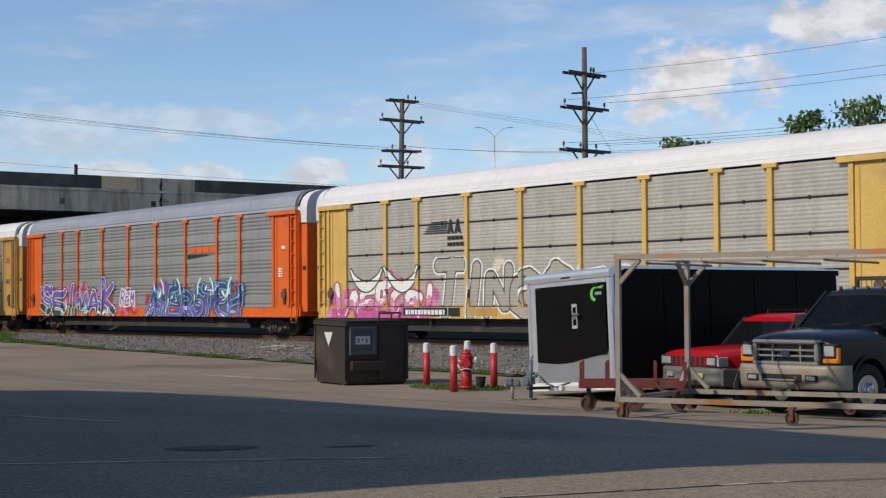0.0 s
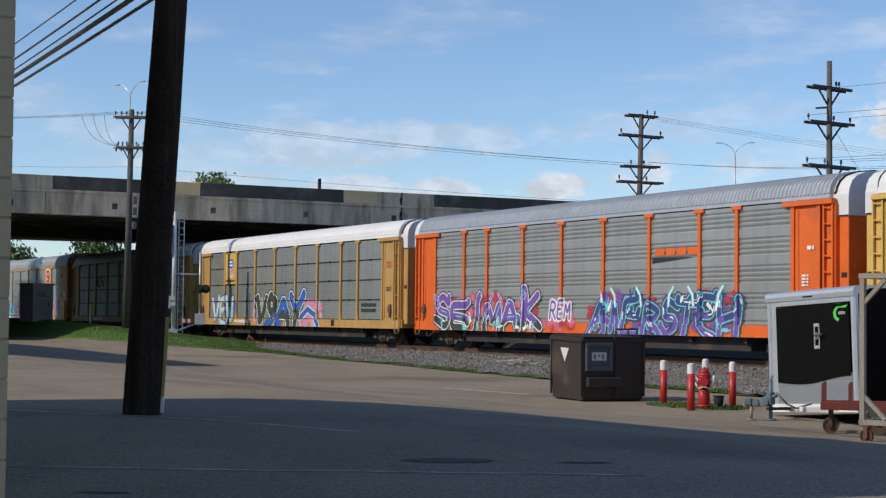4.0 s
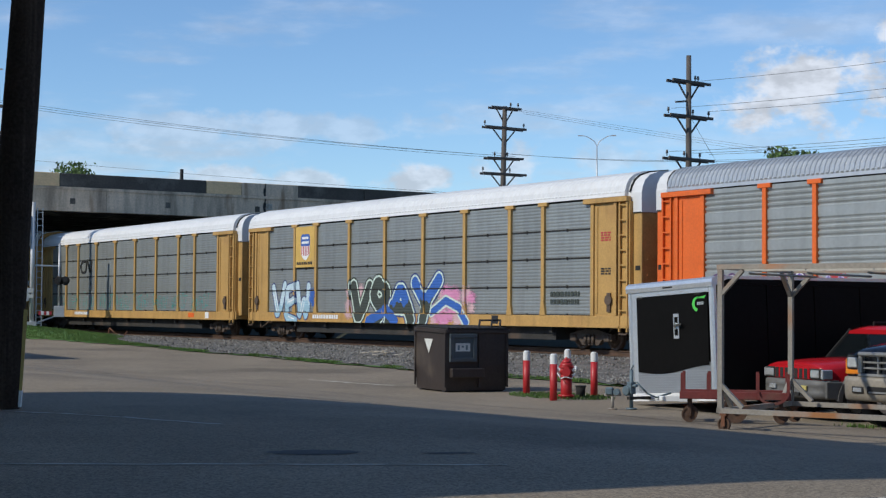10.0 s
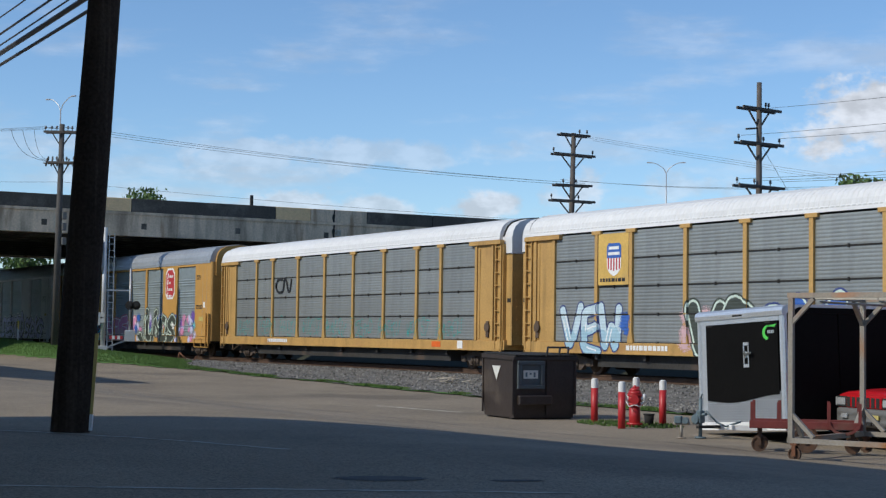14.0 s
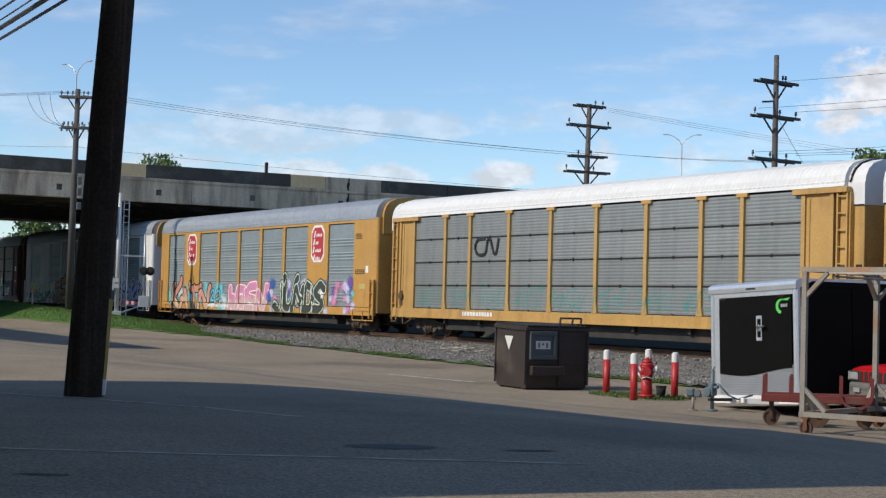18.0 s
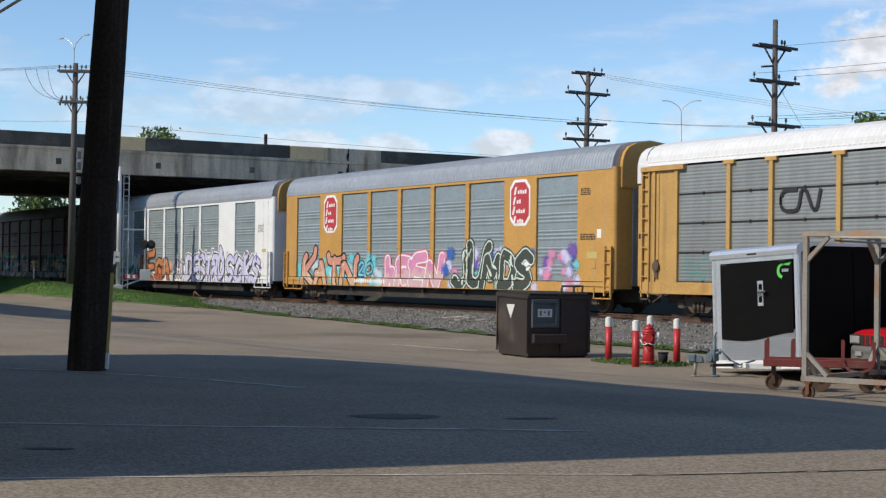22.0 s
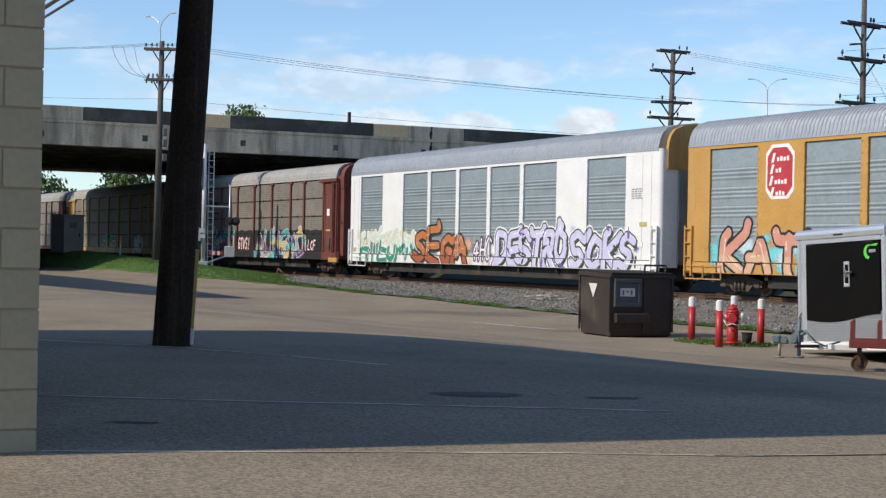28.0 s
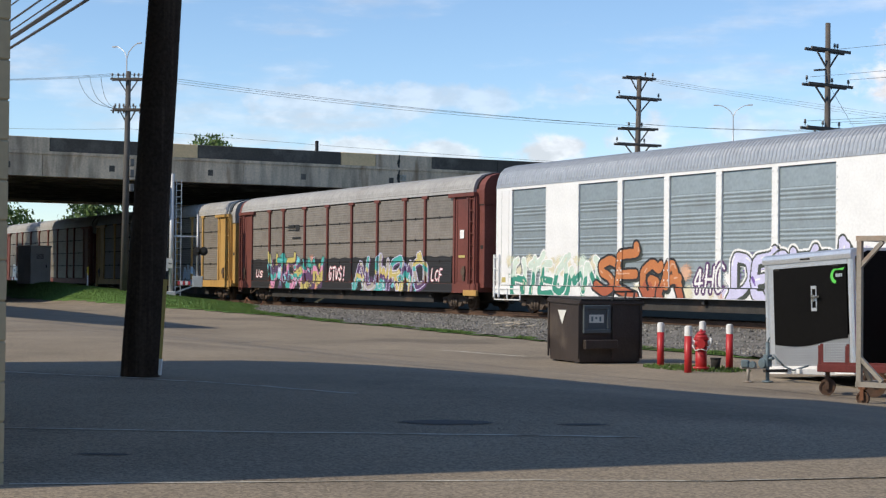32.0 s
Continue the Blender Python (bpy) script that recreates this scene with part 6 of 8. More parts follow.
def _tyre(r, w):
    bm = bmesh.new()
    prof = [(-0.36 * w, 0.60 * r), (-0.5 * w, 0.72 * r), (-0.5 * w, 0.90 * r), (-0.40 * w, 0.985 * r), (0.0, r), (0.40 * w, 0.985 * r), (0.5 * w, 0.90 * r), (0.5 * w, 0.72 * r), (0.36 * w, 0.60 * r)]
    n = 26
    rings = [[bm.verts.new((x, q * math.cos(2 * math.pi * i / n), q * math.sin(2 * math.pi * i / n))) for x, q in prof] for i in range(n)]
    for i in range(n):
        a, b = rings[i], rings[(i + 1) % n]
        for j in range(len(prof) - 1):
            bm.faces.new((a[j], b[j], b[j + 1], a[j + 1]))
    bmesh.ops.recalc_face_normals(bm, faces=bm.faces)
    return bm


def trailer():
    # front at y = 0 facing -y, box runs to +y; leans a little
    root = thing("cargo_trailer", pose(-23.1, 19.75, ground_z(-23.1, 22) + 0.003), "enclosed black cargo trailer with aluminium trim and roof", "trailer")
    lean = pose(0, 0, 0, 0, -3.0, 0)
    w, L, z0, z1 = 1.2, 6.2, 0.17, 2.34

    def add(name, bm, mat, label="", smooth=False):
        ob = part(name, bm, mat, root, label, smooth)
        ob.matrix_basis = lean
        return ob

    bm = bmesh.new()
    box(bm, -w + 0.03, w - 0.03, 0.03, L - 0.03, z0 + 0.05, z1 - 0.02)
    add("inner_body", bm, M["trailer_black"])
    for k in range(5):
        bm = bmesh.new()
        a = 0.10 + k * 1.21
        box(bm, w - 0.03, w + 0.005, a, a + 1.19, z0 + 0.12, z1 - 0.12, bevel=0.004)
        add("side_panel", bm, M["trailer_black"])
        if k == 2:
            bm = bmesh.new()
            box(bm, -w - 0.005, -w + 0.03, 0.1, L - 0.1, z0 + 0.12, z1 - 0.12)
            add("far_side_panel", bm, M["trailer_black"])
    # front: black upper sheet with a waved lower edge, bright plate below
    bm = bmesh.new()
    edge = [(-w + 0.27 + (2 * w - 0.41) * i / 16, z0 + 0.49 + 0.05 * math.sin(i / 16 * 5.2 + 2.8) + 0.004 * i) for i in range(17)]
    polygon(bm, [(-w + 0.27, z1 - 0.26), (w - 0.14, z1 - 0.26)] + edge[::-1], -0.012, 0, 0.01)
    add("front_sheet", bm, M["trailer_black"])
    bm = bmesh.new()
    box(bm, -w + 0.12, w - 0.12, -0.010, 0.03, z0 + 0.10, z0 + 0.66)
    for i in range(34):
        for j in range(9):
            x, z = -w + 0.17 + i * 0.061, z0 + 0.14 + j * 0.046
            s = 1 if (i + j) % 2 else -1
            v = [bm.verts.new(p) for p in ((x - 0.024, -0.0135, z - 0.012 * s), (x, -0.016, z - 0.009), (x + 0.024, -0.0135, z + 0.012 * s), (x, -0.016, z + 0.009))]
            bm.faces.new(v).material_index = 1
    add("stone_guard", bm, [M["guard_plate"], M["aluminium"]], "bright chequer-plate stone guard")
    for s in (-1, 1):
        bm = bmesh.new()
        box(bm, s * w - 0.12 if s > 0 else -w - 0.01, w + 0.01 if s > 0 else -w + 0.11, -0.02, 0.10, z0, z1 - 0.1, bevel=0.03)
        if s < 0:
            box(bm, -w + 0.125, -w + 0.265, -0.016, 0.08, z0, z1 - 0.1, bevel=0.012)
        add("corner_trim", bm, M["aluminium"])
        bm = bmesh.new()
        box(bm, s * w - 0.015, s * w + 0.015, 0.1, L, z0, z0 + 0.12)
        box(bm, s * w - 0.015, s * w + 0.015, 0.1, L, z1 - 0.12, z1 - 0.02)
        add("side_rail", bm, M["trailer_black"])
    bm = bmesh.new()
    box(bm, -w + 0.11, w - 0.11, -0.018, 0.03, z1 - 0.25, z1 - 0.1)
    add("front_header", bm, M["aluminium"])
    bm = bmesh.new()
    box(bm, -w, w, -0.02, 0.05, z0 - 0.04, z0 + 0.11)
    add("front_sill", bm, M["white_gloss"])
    bm = bmesh.new()
    prof = [(-0.04, z1 - 0.16), (-0.05, z1 - 0.08), (-0.03, z1 - 0.02), (0.05, z1 + 0.02), (1.0, z1 + 0.04), (L - 1, z1 + 0.04), (L, z1)]
    sweep(bm, prof + [(L, z1 - 0.02), (0.35, z1 - 0.02), (0.0, z1 - 0.16)], [-w - 0.02, -w + 0.05, w - 0.05, w + 0.02], closed=True)
    add("roof", bm, M["aluminium"], "pale aluminium roof cap")
    bm = bmesh.new()
    for a, b, c, e in ((0.13, 0.28, 1.27, 1.33), (0.13, 0.28, 1.67, 1.73), (0.13, 0.155, 1.33, 1.67), (0.255, 0.28, 1.33, 1.67), (0.155, 0.255, 1.45, 1.55)):
        box(bm, a, b, -0.04, -0.022, c, e, bevel=0.006)
    part_latch = add("latch", bm, M["aluminium"], "bright bar latch")
    bm = bmesh.new()
    box(bm, 0.18, 0.23, -0.07, -0.041, 1.44, 1.57)
    beam(bm, (0.2, -0.075, 1.51), (0.42, -0.085, 1.53), 0.035, 0.035)
    part("latch_handle", bm, M["chrome"], part_latch)
    bm = bmesh.new()
    arc = [(0.80 + 0.14 * math.cos(a), z1 - 0.46 + 0.135 * math.sin(a)) for a in [math.radians(65 + 18 * i) for i in range(12)]]
    arc += [(0.83 + 0.10 * math.cos(a), z1 - 0.45 + 0.095 * math.sin(a)) for a in [math.radians(263 - 18 * i) for i in range(12)]]
    for i in range(11):
        q = [arc[i], arc[i + 1], arc[22 - i], arc[23 - i]]
        bm.faces.new([bm.verts.new((x, -0.028, z)) for x, z in q])
    polygon(bm, [(0.76, z1 - 0.34), (1.04, z1 - 0.31), (0.98, z1 - 0.365)], -0.022)
    add("logo", bm, M["green_mark"], "green arc-shaped emblem")
    bm = bmesh.new()
    for k in range(4):
        box(bm, 0.80 + 0.045 * k, 0.83 + 0.045 * k, -0.030, -0.024, z1 - 0.475, z1 - 0.42)
    add("logo_bars", bm, M["aluminium"])
    bm = bmesh.new()
    box(bm, -0.14, 0.14, -0.05, -0.02, z1 - 0.13, z1 - 0.09, bevel=0.008)
    add("marker_lamp", bm, M["inside"])
    for xa in (-0.9, 0.72):
        bm = bmesh.new()
        box(bm, xa, xa + 0.16, -0.034, -0.018, z1 - 0.29, z1 - 0.25, bevel=0.006)
        add("hinge", bm, M["inside"])
    bm = bmesh.new()
    for s in (-1, 1):
        beam(bm, (s * 0.75, 0.1, 0.20), (s * 0.30, -0.5, 0.20), 0.05, 0.09)
    box(bm, -0.35, 0.35, -0.55, -0.47, 0.16, 0.25, bevel=0.01)
    tongue = part("tongue", bm, M["white_gloss"], root, "white painted tongue")
    bm = bmesh.new()
    box(bm, -0.035, 0.035, -1.05, -0.5, 0.18, 0.23)
    part("drawbar", bm, M["black_steel"], tongue, "thin black drawbar")
    bm = bmesh.new()
    tube(bm, (0.0, -0.98, 0.0), (0.0, -0.98, 0.72), 0.035, n=10)
    tube(bm, (0.0, -0.98, 0.0), (0.0, -0.98, 0.03), 0.10, n=12)
    tube(bm, (-0.16, -0.98, 0.40), (0.16, -0.98, 0.44), 0.03, n=8)
    tube(bm, (-0.05, -1.0, 0.34), (-0.05, -1.08, 0.34), 0.09, n=12)
    tube(bm, (0.0, -0.98, 0.72), (0.05, -0.98, 0.80), 0.014, n=6)
    box(bm, -0.06, 0.06, -1.04, -0.92, 0.28, 0.50, bevel=0.01)
    part("jack", bm, M["blue_steel"], root, "blue-grey tongue jack")
    bm = bmesh.new()
    pts = [(0.05, -0.9, 0.5), (0.16, -0.75, 0.30), (0.24, -0.6, 0.22), (0.30, -0.3, 0.30)]
    for p, q in zip(pts, pts[1:]):
        tube(bm, p, q, 0.018, n=6)
    part("cable", bm, M["blue_steel"], root)
    for s in (-1, 1):
        for y in (3.2, 4.05):
            wheel(root, s * (w - 0.16), y, 0.34, 0.2, "white_gloss")
    bm = bmesh.new()
    for y in (3.2, 4.05):
        box(bm, -w + 0.2, w - 0.2, y - 0.06, y + 0.06, 0.28, 0.42)
    part("axle", bm, M["black_steel"], root)


trailer()


def trestle():
    """The jack stand beside the tongue."""
    root = thing("pipe_stand", grounded(-23.25, 18.45, 40), "small grey pipe stand with a valve beside the trailer", "stand")
    bm = bmesh.new()
    tube(bm, (0, 0, 0), (0, 0, 0.26), 0.028, n=8)
    tube(bm, (0, 0, 0), (0, 0, 0.02), 0.09, n=10)
    tube(bm, (-0.14, 0, 0.26), (0.16, 0, 0.28), 0.03, n=8)
    part("frame", bm, M["rack_steel"], root)
    bm = bmesh.new()
    box(bm, -0.12, 0.02, -0.06, 0.06, 0.26, 0.40, bevel=0.02)
    tube(bm, (0.08, -0.05, 0.32), (0.08, 0.05, 0.32), 0.06, n=10)
    part("head", bm, M["blue_steel"], root)


trestle()


M["old_iron"] = material("old_iron", (0.085, 0.048, 0.03), 0.75, 0.1, vary=0.3, scale=8, fine=40, bump=0.2, dirt=(0.16, 0.07, 0.03), dirt_at=0.55)


def spoked(bm, c, r, w):
    """An iron wheel with a rim, a recessed web and a hub; its axle runs along y."""
    x, y, z = c
    n = 18
    rim = [(x + r * 0.91 * math.cos(2 * math.pi * i / n), z + r * 0.91 * math.sin(2 * math.pi * i / n)) for i in range(n)]
    for (xa, za), (xb, zb) in zip(rim, rim[1:] + rim[:1]):
        beam(bm, (xa, y, za), (xb, y, zb), w, r * 0.18)
    tube(bm, (x, y - w * 0.18, z), (x, y + w * 0.18, z), r * 0.9, n=18)
    tube(bm, (x, y - w * 0.62, z), (x, y + w * 0.62, z), r * 0.28, n=10)


def rolling_rack():
    root = thing("rolling_rack", pose(-18.36, 16.63, ground_z(-18, 17.5), 0, 0, 21.6), "tall rusty steel tube rack on casters", "rack")
    L, W, H = 5.6, 2.55, 2.45
    zb = 0.30

    def bar(name, p0, p1, mat="rack_steel", t=0.075, label=""):
        bm = bmesh.new()
        beam(bm, p0, p1, t, t)
        return part(name, bm, M[mat], root, label)

    for y in (0, W):
        for x in (0, L):
            bar("post", (x, y, zb - 0.04), (x, y, H - 0.04))
        bar("bottom_rail", (-0.05, y, zb), (L, y, zb))
        bar("top_rail", (-0.05, y, H), (L, y, H), "rusty_rail", label="rust-streaked top rail" if y == 0 else "")
        for x, s in ((0, 1), (L, -1)):
            bar("brace", (x, y, H - 0.42), (x + s * 0.36, y, H - 0.05), t=0.06)
            bar("brace", (x, y, zb + 0.40), (x + s * 0.36, y, zb + 0.05), t=0.06)
    for x in (0, L):
        bar("cross_rail", (x, 0, H), (x, W, H))
        bar("cross_rail", (x, 0, zb), (x, W, zb))
        bar("brace", (x, W, zb + 0.42), (x, W - 0.36, zb + 0.05), t=0.06)
        bar("brace", (x, 0, zb + 0.42), (x, 0.36, zb + 0.05), t=0.06)
        bar("brace", (x, W, H - 0.42), (x, W - 0.36, H - 0.05), t=0.06)
    for i in range(6):
        x = 0.45 + i * 0.92
        bm = bmesh.new()
        tube(bm, (x, 0.04, H - 0.10), (x, W - 0.04, H - 0.10), 0.02, n=6)
        part("top_rung", bm, M["rack_steel"], root)
    for k in range(2):
        y = 0.30 + 0.36 * k
        for i in range(5):
            a = 0.25 + 0.12 * (k % 2) + i * 1.04
            bar("bearing_rail", (a, y, H - 0.03), (min(a + 0.98, L - 0.1), y, H - 0.03), "pale_steel", 0.045)
    for x in (0.06, 2.72, L - 0.06):
        for y in (0, W):
            bm = bmesh.new()
            box(bm, x - 0.05, x + 0.05, y - 0.055, y + 0.055, zb - 0.07, zb - 0.04)
            for s in (-1, 1):
                box(bm, x - 0.03, x + 0.03, y + s * 0.045 - 0.006, y + s * 0.045 + 0.006, 0.07, zb - 0.06)
            c = part("caster", bm, M["rust"], root, "rusty caster")
            bm = bmesh.new()
            spoked(bm, (x, y, 0.1), 0.1, 0.05)
            part("caster_wheel", bm, M["old_iron"], c)


rolling_rack()


def stake_cart():
    root = thing("stake_cart", grounded(-19.75, 18.2, 47), "low dark red steel cart with upright stakes", "cart")
    L, W = 1.75, 0.8
    bm = bmesh.new()
    for y in (-W / 2, W / 2):
        box(bm, -L / 2, L / 2, y - 0.035, y + 0.035, 0.38, 0.50, bevel=0.008)
    for x in (-L / 2, -0.3, 0.3, L / 2 - 0.07):
        box(bm, x, x + 0.07, -W / 2, W / 2, 0.38, 0.47)
    part("bed", bm, M["cart_red"], root)
    for y in (-W / 2, W / 2):
        for x in (-L / 2 + 0.04, -0.42, 0.36, L / 2 - 0.04):
            bm = bmesh.new()
            box(bm, x - 0.025, x + 0.025, y - 0.025, y + 0.025, 0.46, 0.80)
            part("stake", bm, M["cart_red"], root)
    bm = bmesh.new()
    arc = [(0.595 + 0.24 * math.cos(a), -W / 2 - 0.05, 0.52 + 0.20 * math.sin(a)) for a in [math.pi + math.pi * i / 10 for i in range(11)]]
    for a, b in zip(arc, arc[1:]):
        beam(bm, a, b, 0.03, 0.045)
    part("bolster", bm, M["cart_red"], root, "curved red bolster")
    for s in (-1, 1):
        bm = bmesh.new()
        spoked(bm, (0, s * 0.40, 0.205), 0.20, 0.06)
        part("main_wheel", bm, M["old_iron"], root)
    bm = bmesh.new()
    tube(bm, (0, -0.4, 0.24), (0, 0.4, 0.24), 0.025, n=8)
    for y in (-0.3, 0.3):
        box(bm, -0.06, 0.06, y - 0.02, y + 0.02, 0.22, 0.40)
    part("axle", bm, M["cart_red"], root)
    for x in (-L / 2 + 0.15, L / 2 - 0.15):
        for y in (-0.25, 0.25):
            bm = bmesh.new()
            spoked(bm, (x, y, 0.125), 0.125, 0.05)
            box(bm, x - 0.03, x + 0.03, y - 0.05, y - 0.035, 0.1, 0.39)
            box(bm, x - 0.03, x + 0.03, y + 0.035, y + 0.05, 0.1, 0.39)
            part("caster", bm, M["old_iron"], root)


stake_cart()


def skin(bm, sections, mi=0, caps=True, smooth=True):
    """A surface over sections with the same number of points."""
    rows = [[bm.verts.new(p) for p in sec] for sec in sections]
    for a, b in zip(rows, rows[1:]):
        for i in range(len(a) - 1):
            f = bm.faces.new((a[i], a[i + 1], b[i + 1], b[i]))
            f.material_index, f.smooth = mi, smooth
    if caps:
        for r in (rows[0], rows[-1]):
            bm.faces.new(r).material_index = mi
    bmesh.ops.recalc_face_normals(bm, faces=bm.faces)
    return rows


def hood_section(y, w, z_low, z_side, z_top, crown=0.03):
    return [(-w, y, z_low), (-w, y, z_side - 0.06), (-w + 0.03, y, z_side), (-w * 0.72, y, z_top), (-w * 0.3, y, z_top + crown), (w * 0.3, y, z_top + crown), (w * 0.72, y, z_top), (w - 0.03, y, z_side), (w, y, z_side - 0.06), (w, y, z_low)]


def cab_glass(root, pts, name):
    bm = bmesh.new()
    vs = [bm.verts.new(p) for p in pts]
    bm.faces.new(vs)
    r = bmesh.ops.solidify(bm, geom=bm.faces[:], thickness=0.008)
    return part(name, bm, M["dark_glass"], root)


def pickup():
    root = thing("pickup_truck", pose(-18.09, 20.0, ground_z(-18, 21) + 0.003, 0, 0, 4) @ Matrix.Diagonal((1, 1, 1.05, 1)), "dark blue pickup truck with a tan bumper and chrome hubs", "truck")
    w = 1.0
    bm = bmesh.new()
    skin(bm, [hood_section(0.08, w - 0.14, 0.80, 1.12, 1.165), hood_section(0.15, w - 0.07, 0.80, 1.15, 1.22), hood_section(0.32, w - 0.04, 0.84, 1.17, 1.265), hood_section(0.7, w - 0.02, 0.9, 1.20, 1.31), hood_section(1.30, w - 0.01, 0.9, 1.22, 1.35), hood_section(1.66, w - 0.01, 0.9, 1.23, 1.37)])
    part("hood", bm, M["navy"], root)
    # fenders with round arches
    for s in (-1, 1):
        bm = bmesh.new()
        x0, x1 = (w - 0.10) * s, w * s
        arch = [(0.87 + 0.50 * math.cos(a), 0.42 + 0.50 * math.sin(a)) for a in [math.pi - math.pi * i / 12 for i in range(13)]]
        loop = [(0.16, 0.62)] + [(0.16, 1.15), (1.85, 1.22), (1.85, 0.42)] + arch[::-1]
        rings = [[bm.verts.new((x, y, z)) for y, z in loop] for x in (x0, x1)]
        n = len(loop)
        for i in range(n):
            bm.faces.new((rings[0][i], rings[0][(i + 1) % n], rings[1][(i + 1) % n], rings[1][i]))
        bm.faces.new(rings[0]), bm.faces.new(rings[1])
        bmesh.ops.triangulate(bm, faces=[f for f in bm.faces if len(f.verts) > 4])
        bmesh.ops.recalc_face_normals(bm, faces=bm.faces)
        part("fender", bm, M["navy"], root)
        bm = bmesh.new()
        for a, b in zip(arch, arch[1:]):
            beam(bm, (x1 + s * 0.01, a[0], a[1] + 0.01), (x1 + s * 0.01, b[0], b[1] + 0.01), 0.05, 0.05)
        part("arch_trim", bm, M["navy"], root)
        wheel(root, s * (w - 0.13), 0.87, 0.41, 0.27, "chrome", -6)
        wheel(root, s * (w - 0.16), 4.5, 0.41, 0.27, "chrome")
        # lamp cluster: clear lamp above, amber corner
        bm = bmesh.new()
        xa, xb = (0.69, 0.95)
        box(bm, min(s * xa, s * xb), max(s * xa, s * xb), 0.055, 0.2, 0.915, 1.13, bevel=0.025)
        lamp = part("headlight", bm, M["inside"], root, "rectangular headlight in a dark housing")
        bm = bmesh.new()
        box(bm, min(s * 0.715, s * 0.93), max(s * 0.715, s * 0.93), 0.045, 0.10, 0.93, 1.105, bevel=0.02)
        lens = part("lens", bm, M["lamp_clear"], lamp, "clear headlight lens")
        bm = bmesh.new()
        box(bm, min(s * 0.69, s * 0.97), max(s * 0.69, s * 0.97), 0.06, 0.22, 0.835, 0.905, bevel=0.012)
        box(bm, min(s * 0.93, s * 0.985), max(s * 0.93, s * 0.985), 0.08, 0.24, 0.835, 1.07, bevel=0.012)
        part("turn_signal", bm, M["amber"], lamp, "amber turn signal")
        bm = bmesh.new()
        box(bm, w * s - 0.02 if s > 0 else -w - 0.03, w * s + 0.03 if s > 0 else -w + 0.02, 1.87, 3.10, 0.55, 1.30, bevel=0.03)
        d = part("door", bm, M["navy"], root)
        bm = bmesh.new()
        box(bm, s * (w + 0.03) - 0.02, s * (w + 0.03) + 0.02, 2.75, 2.93, 1.12, 1.17)
        part("door_handle", bm, M["inside"], d)
        bm = bmesh.new()
        box(bm, s * (w + 0.22) - 0.10, s * (w + 0.22) + 0.10, 1.95, 2.03, 1.30, 1.56, bevel=0.02)
        beam(bm, (s * w, 2.01, 1.36), (s * (w + 0.15), 1.99, 1.38), 0.03, 0.03)
        part("mirror", bm, M["inside"], root)
        bm = bmesh.new()
        beam(bm, (s * (w - 0.02), 1.60, 1.33), (s * (w - 0.21), 2.19, 1.93), 0.05, 0.05)
        part("pillar", bm, M["navy"], root)
        bm = bmesh.new()
        beam(bm, (s * (w - 0.03), 3.10, 1.3), (s * (w - 0.20), 3.05, 1.93), 0.08, 0.06)
        part("pillar", bm, M["navy"], root)
        cab_glass(root, [(s * (w - 0.03), 1.80, 1.31), (s * (w - 0.03), 3.07, 1.31), (s * (w - 0.20), 3.01, 1.88), (s * (w - 0.20), 2.26, 1.90)], "side_window")
    bm = bmesh.new()
    box(bm, -w + 0.06, w - 0.06, 1.62, 3.15, 0.5, 1.3)
    box(bm, -w + 0.2, w - 0.2, 0.25, 1.62, 0.45, 1.1)
    part("cab_body", bm, M["navy"], root)
    bm = bmesh.new()
    skin(bm, [[(-w + 0.19, y, 1.85), (-w + 0.24, y, z - 0.05), (-0.5, y, z - 0.01), (0, y, z), (0.5, y, z - 0.01), (w - 0.24, y, z - 0.05), (w - 0.19, y, 1.85)] for y, z in ((2.12, 1.92), (2.22, 1.97), (2.45, 2.01), (3.0, 2.01), (3.15, 1.97))])
    part("cab_roof", bm, M["navy"], root)
    cab_glass(root, [(-w + 0.06, 1.62, 1.34), (w - 0.06, 1.62, 1.34), (w - 0.23, 2.17, 1.92), (-w + 0.23, 2.17, 1.92)], "windscreen")
    bm = bmesh.new()
    box(bm, -w + 0.2, w - 0.2, 3.05, 3.11, 1.32, 1.88)
    part("rear_window", bm, M["dark_glass"], root)
    bm = bmesh.new()
    for a, b in ((-0.5, 0.05), (0.2, 0.72)):
        beam(bm, (a, 1.60, 1.375), (b, 1.66, 1.42), 0.02, 0.02)
    part("wiper", bm, M["inside"], root)
    for k in range(5):
        bm = bmesh.new()
        x = -0.56 + 0.28 * k
        box(bm, x - 0.025, x + 0.025, 2.24, 2.31, 1.96, 2.02, bevel=0.012)
        part("clearance_lamp", bm, M["rust"], root, "small brown-red roof lamp")
    # grille
    bm = bmesh.new()
    for a, b, c, e in ((-0.66, 0.66, 1.12, 1.185), (-0.66, 0.66, 0.79, 0.85), (-0.66, -0.58, 0.85, 1.12), (0.58, 0.66, 0.85, 1.12)):
        box(bm, a, b, -0.03, 0.14, c, e, bevel=0.024)
    g = part("grille_frame", bm, M["grille_grey"], root, "silver-grey grille surround")
    for k in range(2):
        bm = bmesh.new()
        box(bm, -0.58, 0.58, 0.02, 0.1, 0.92 + 0.09 * k, 0.95 + 0.09 * k, bevel=0.008)
        part("grille_bar", bm, M["grille_grey"], g)
    for x in (-0.28, 0.28):
        bm = bmesh.new()
        box(bm, x - 0.012, x + 0.012, 0.03, 0.1, 0.85, 1.12)
        part("grille_bar", bm, M["grille_grey"], g)
    bm = bmesh.new()
    box(bm, -0.58, 0.58, 0.09, 0.15, 0.83, 1.14)
    part("grille_mesh", bm, M["inside"], g)
    bm = bmesh.new()
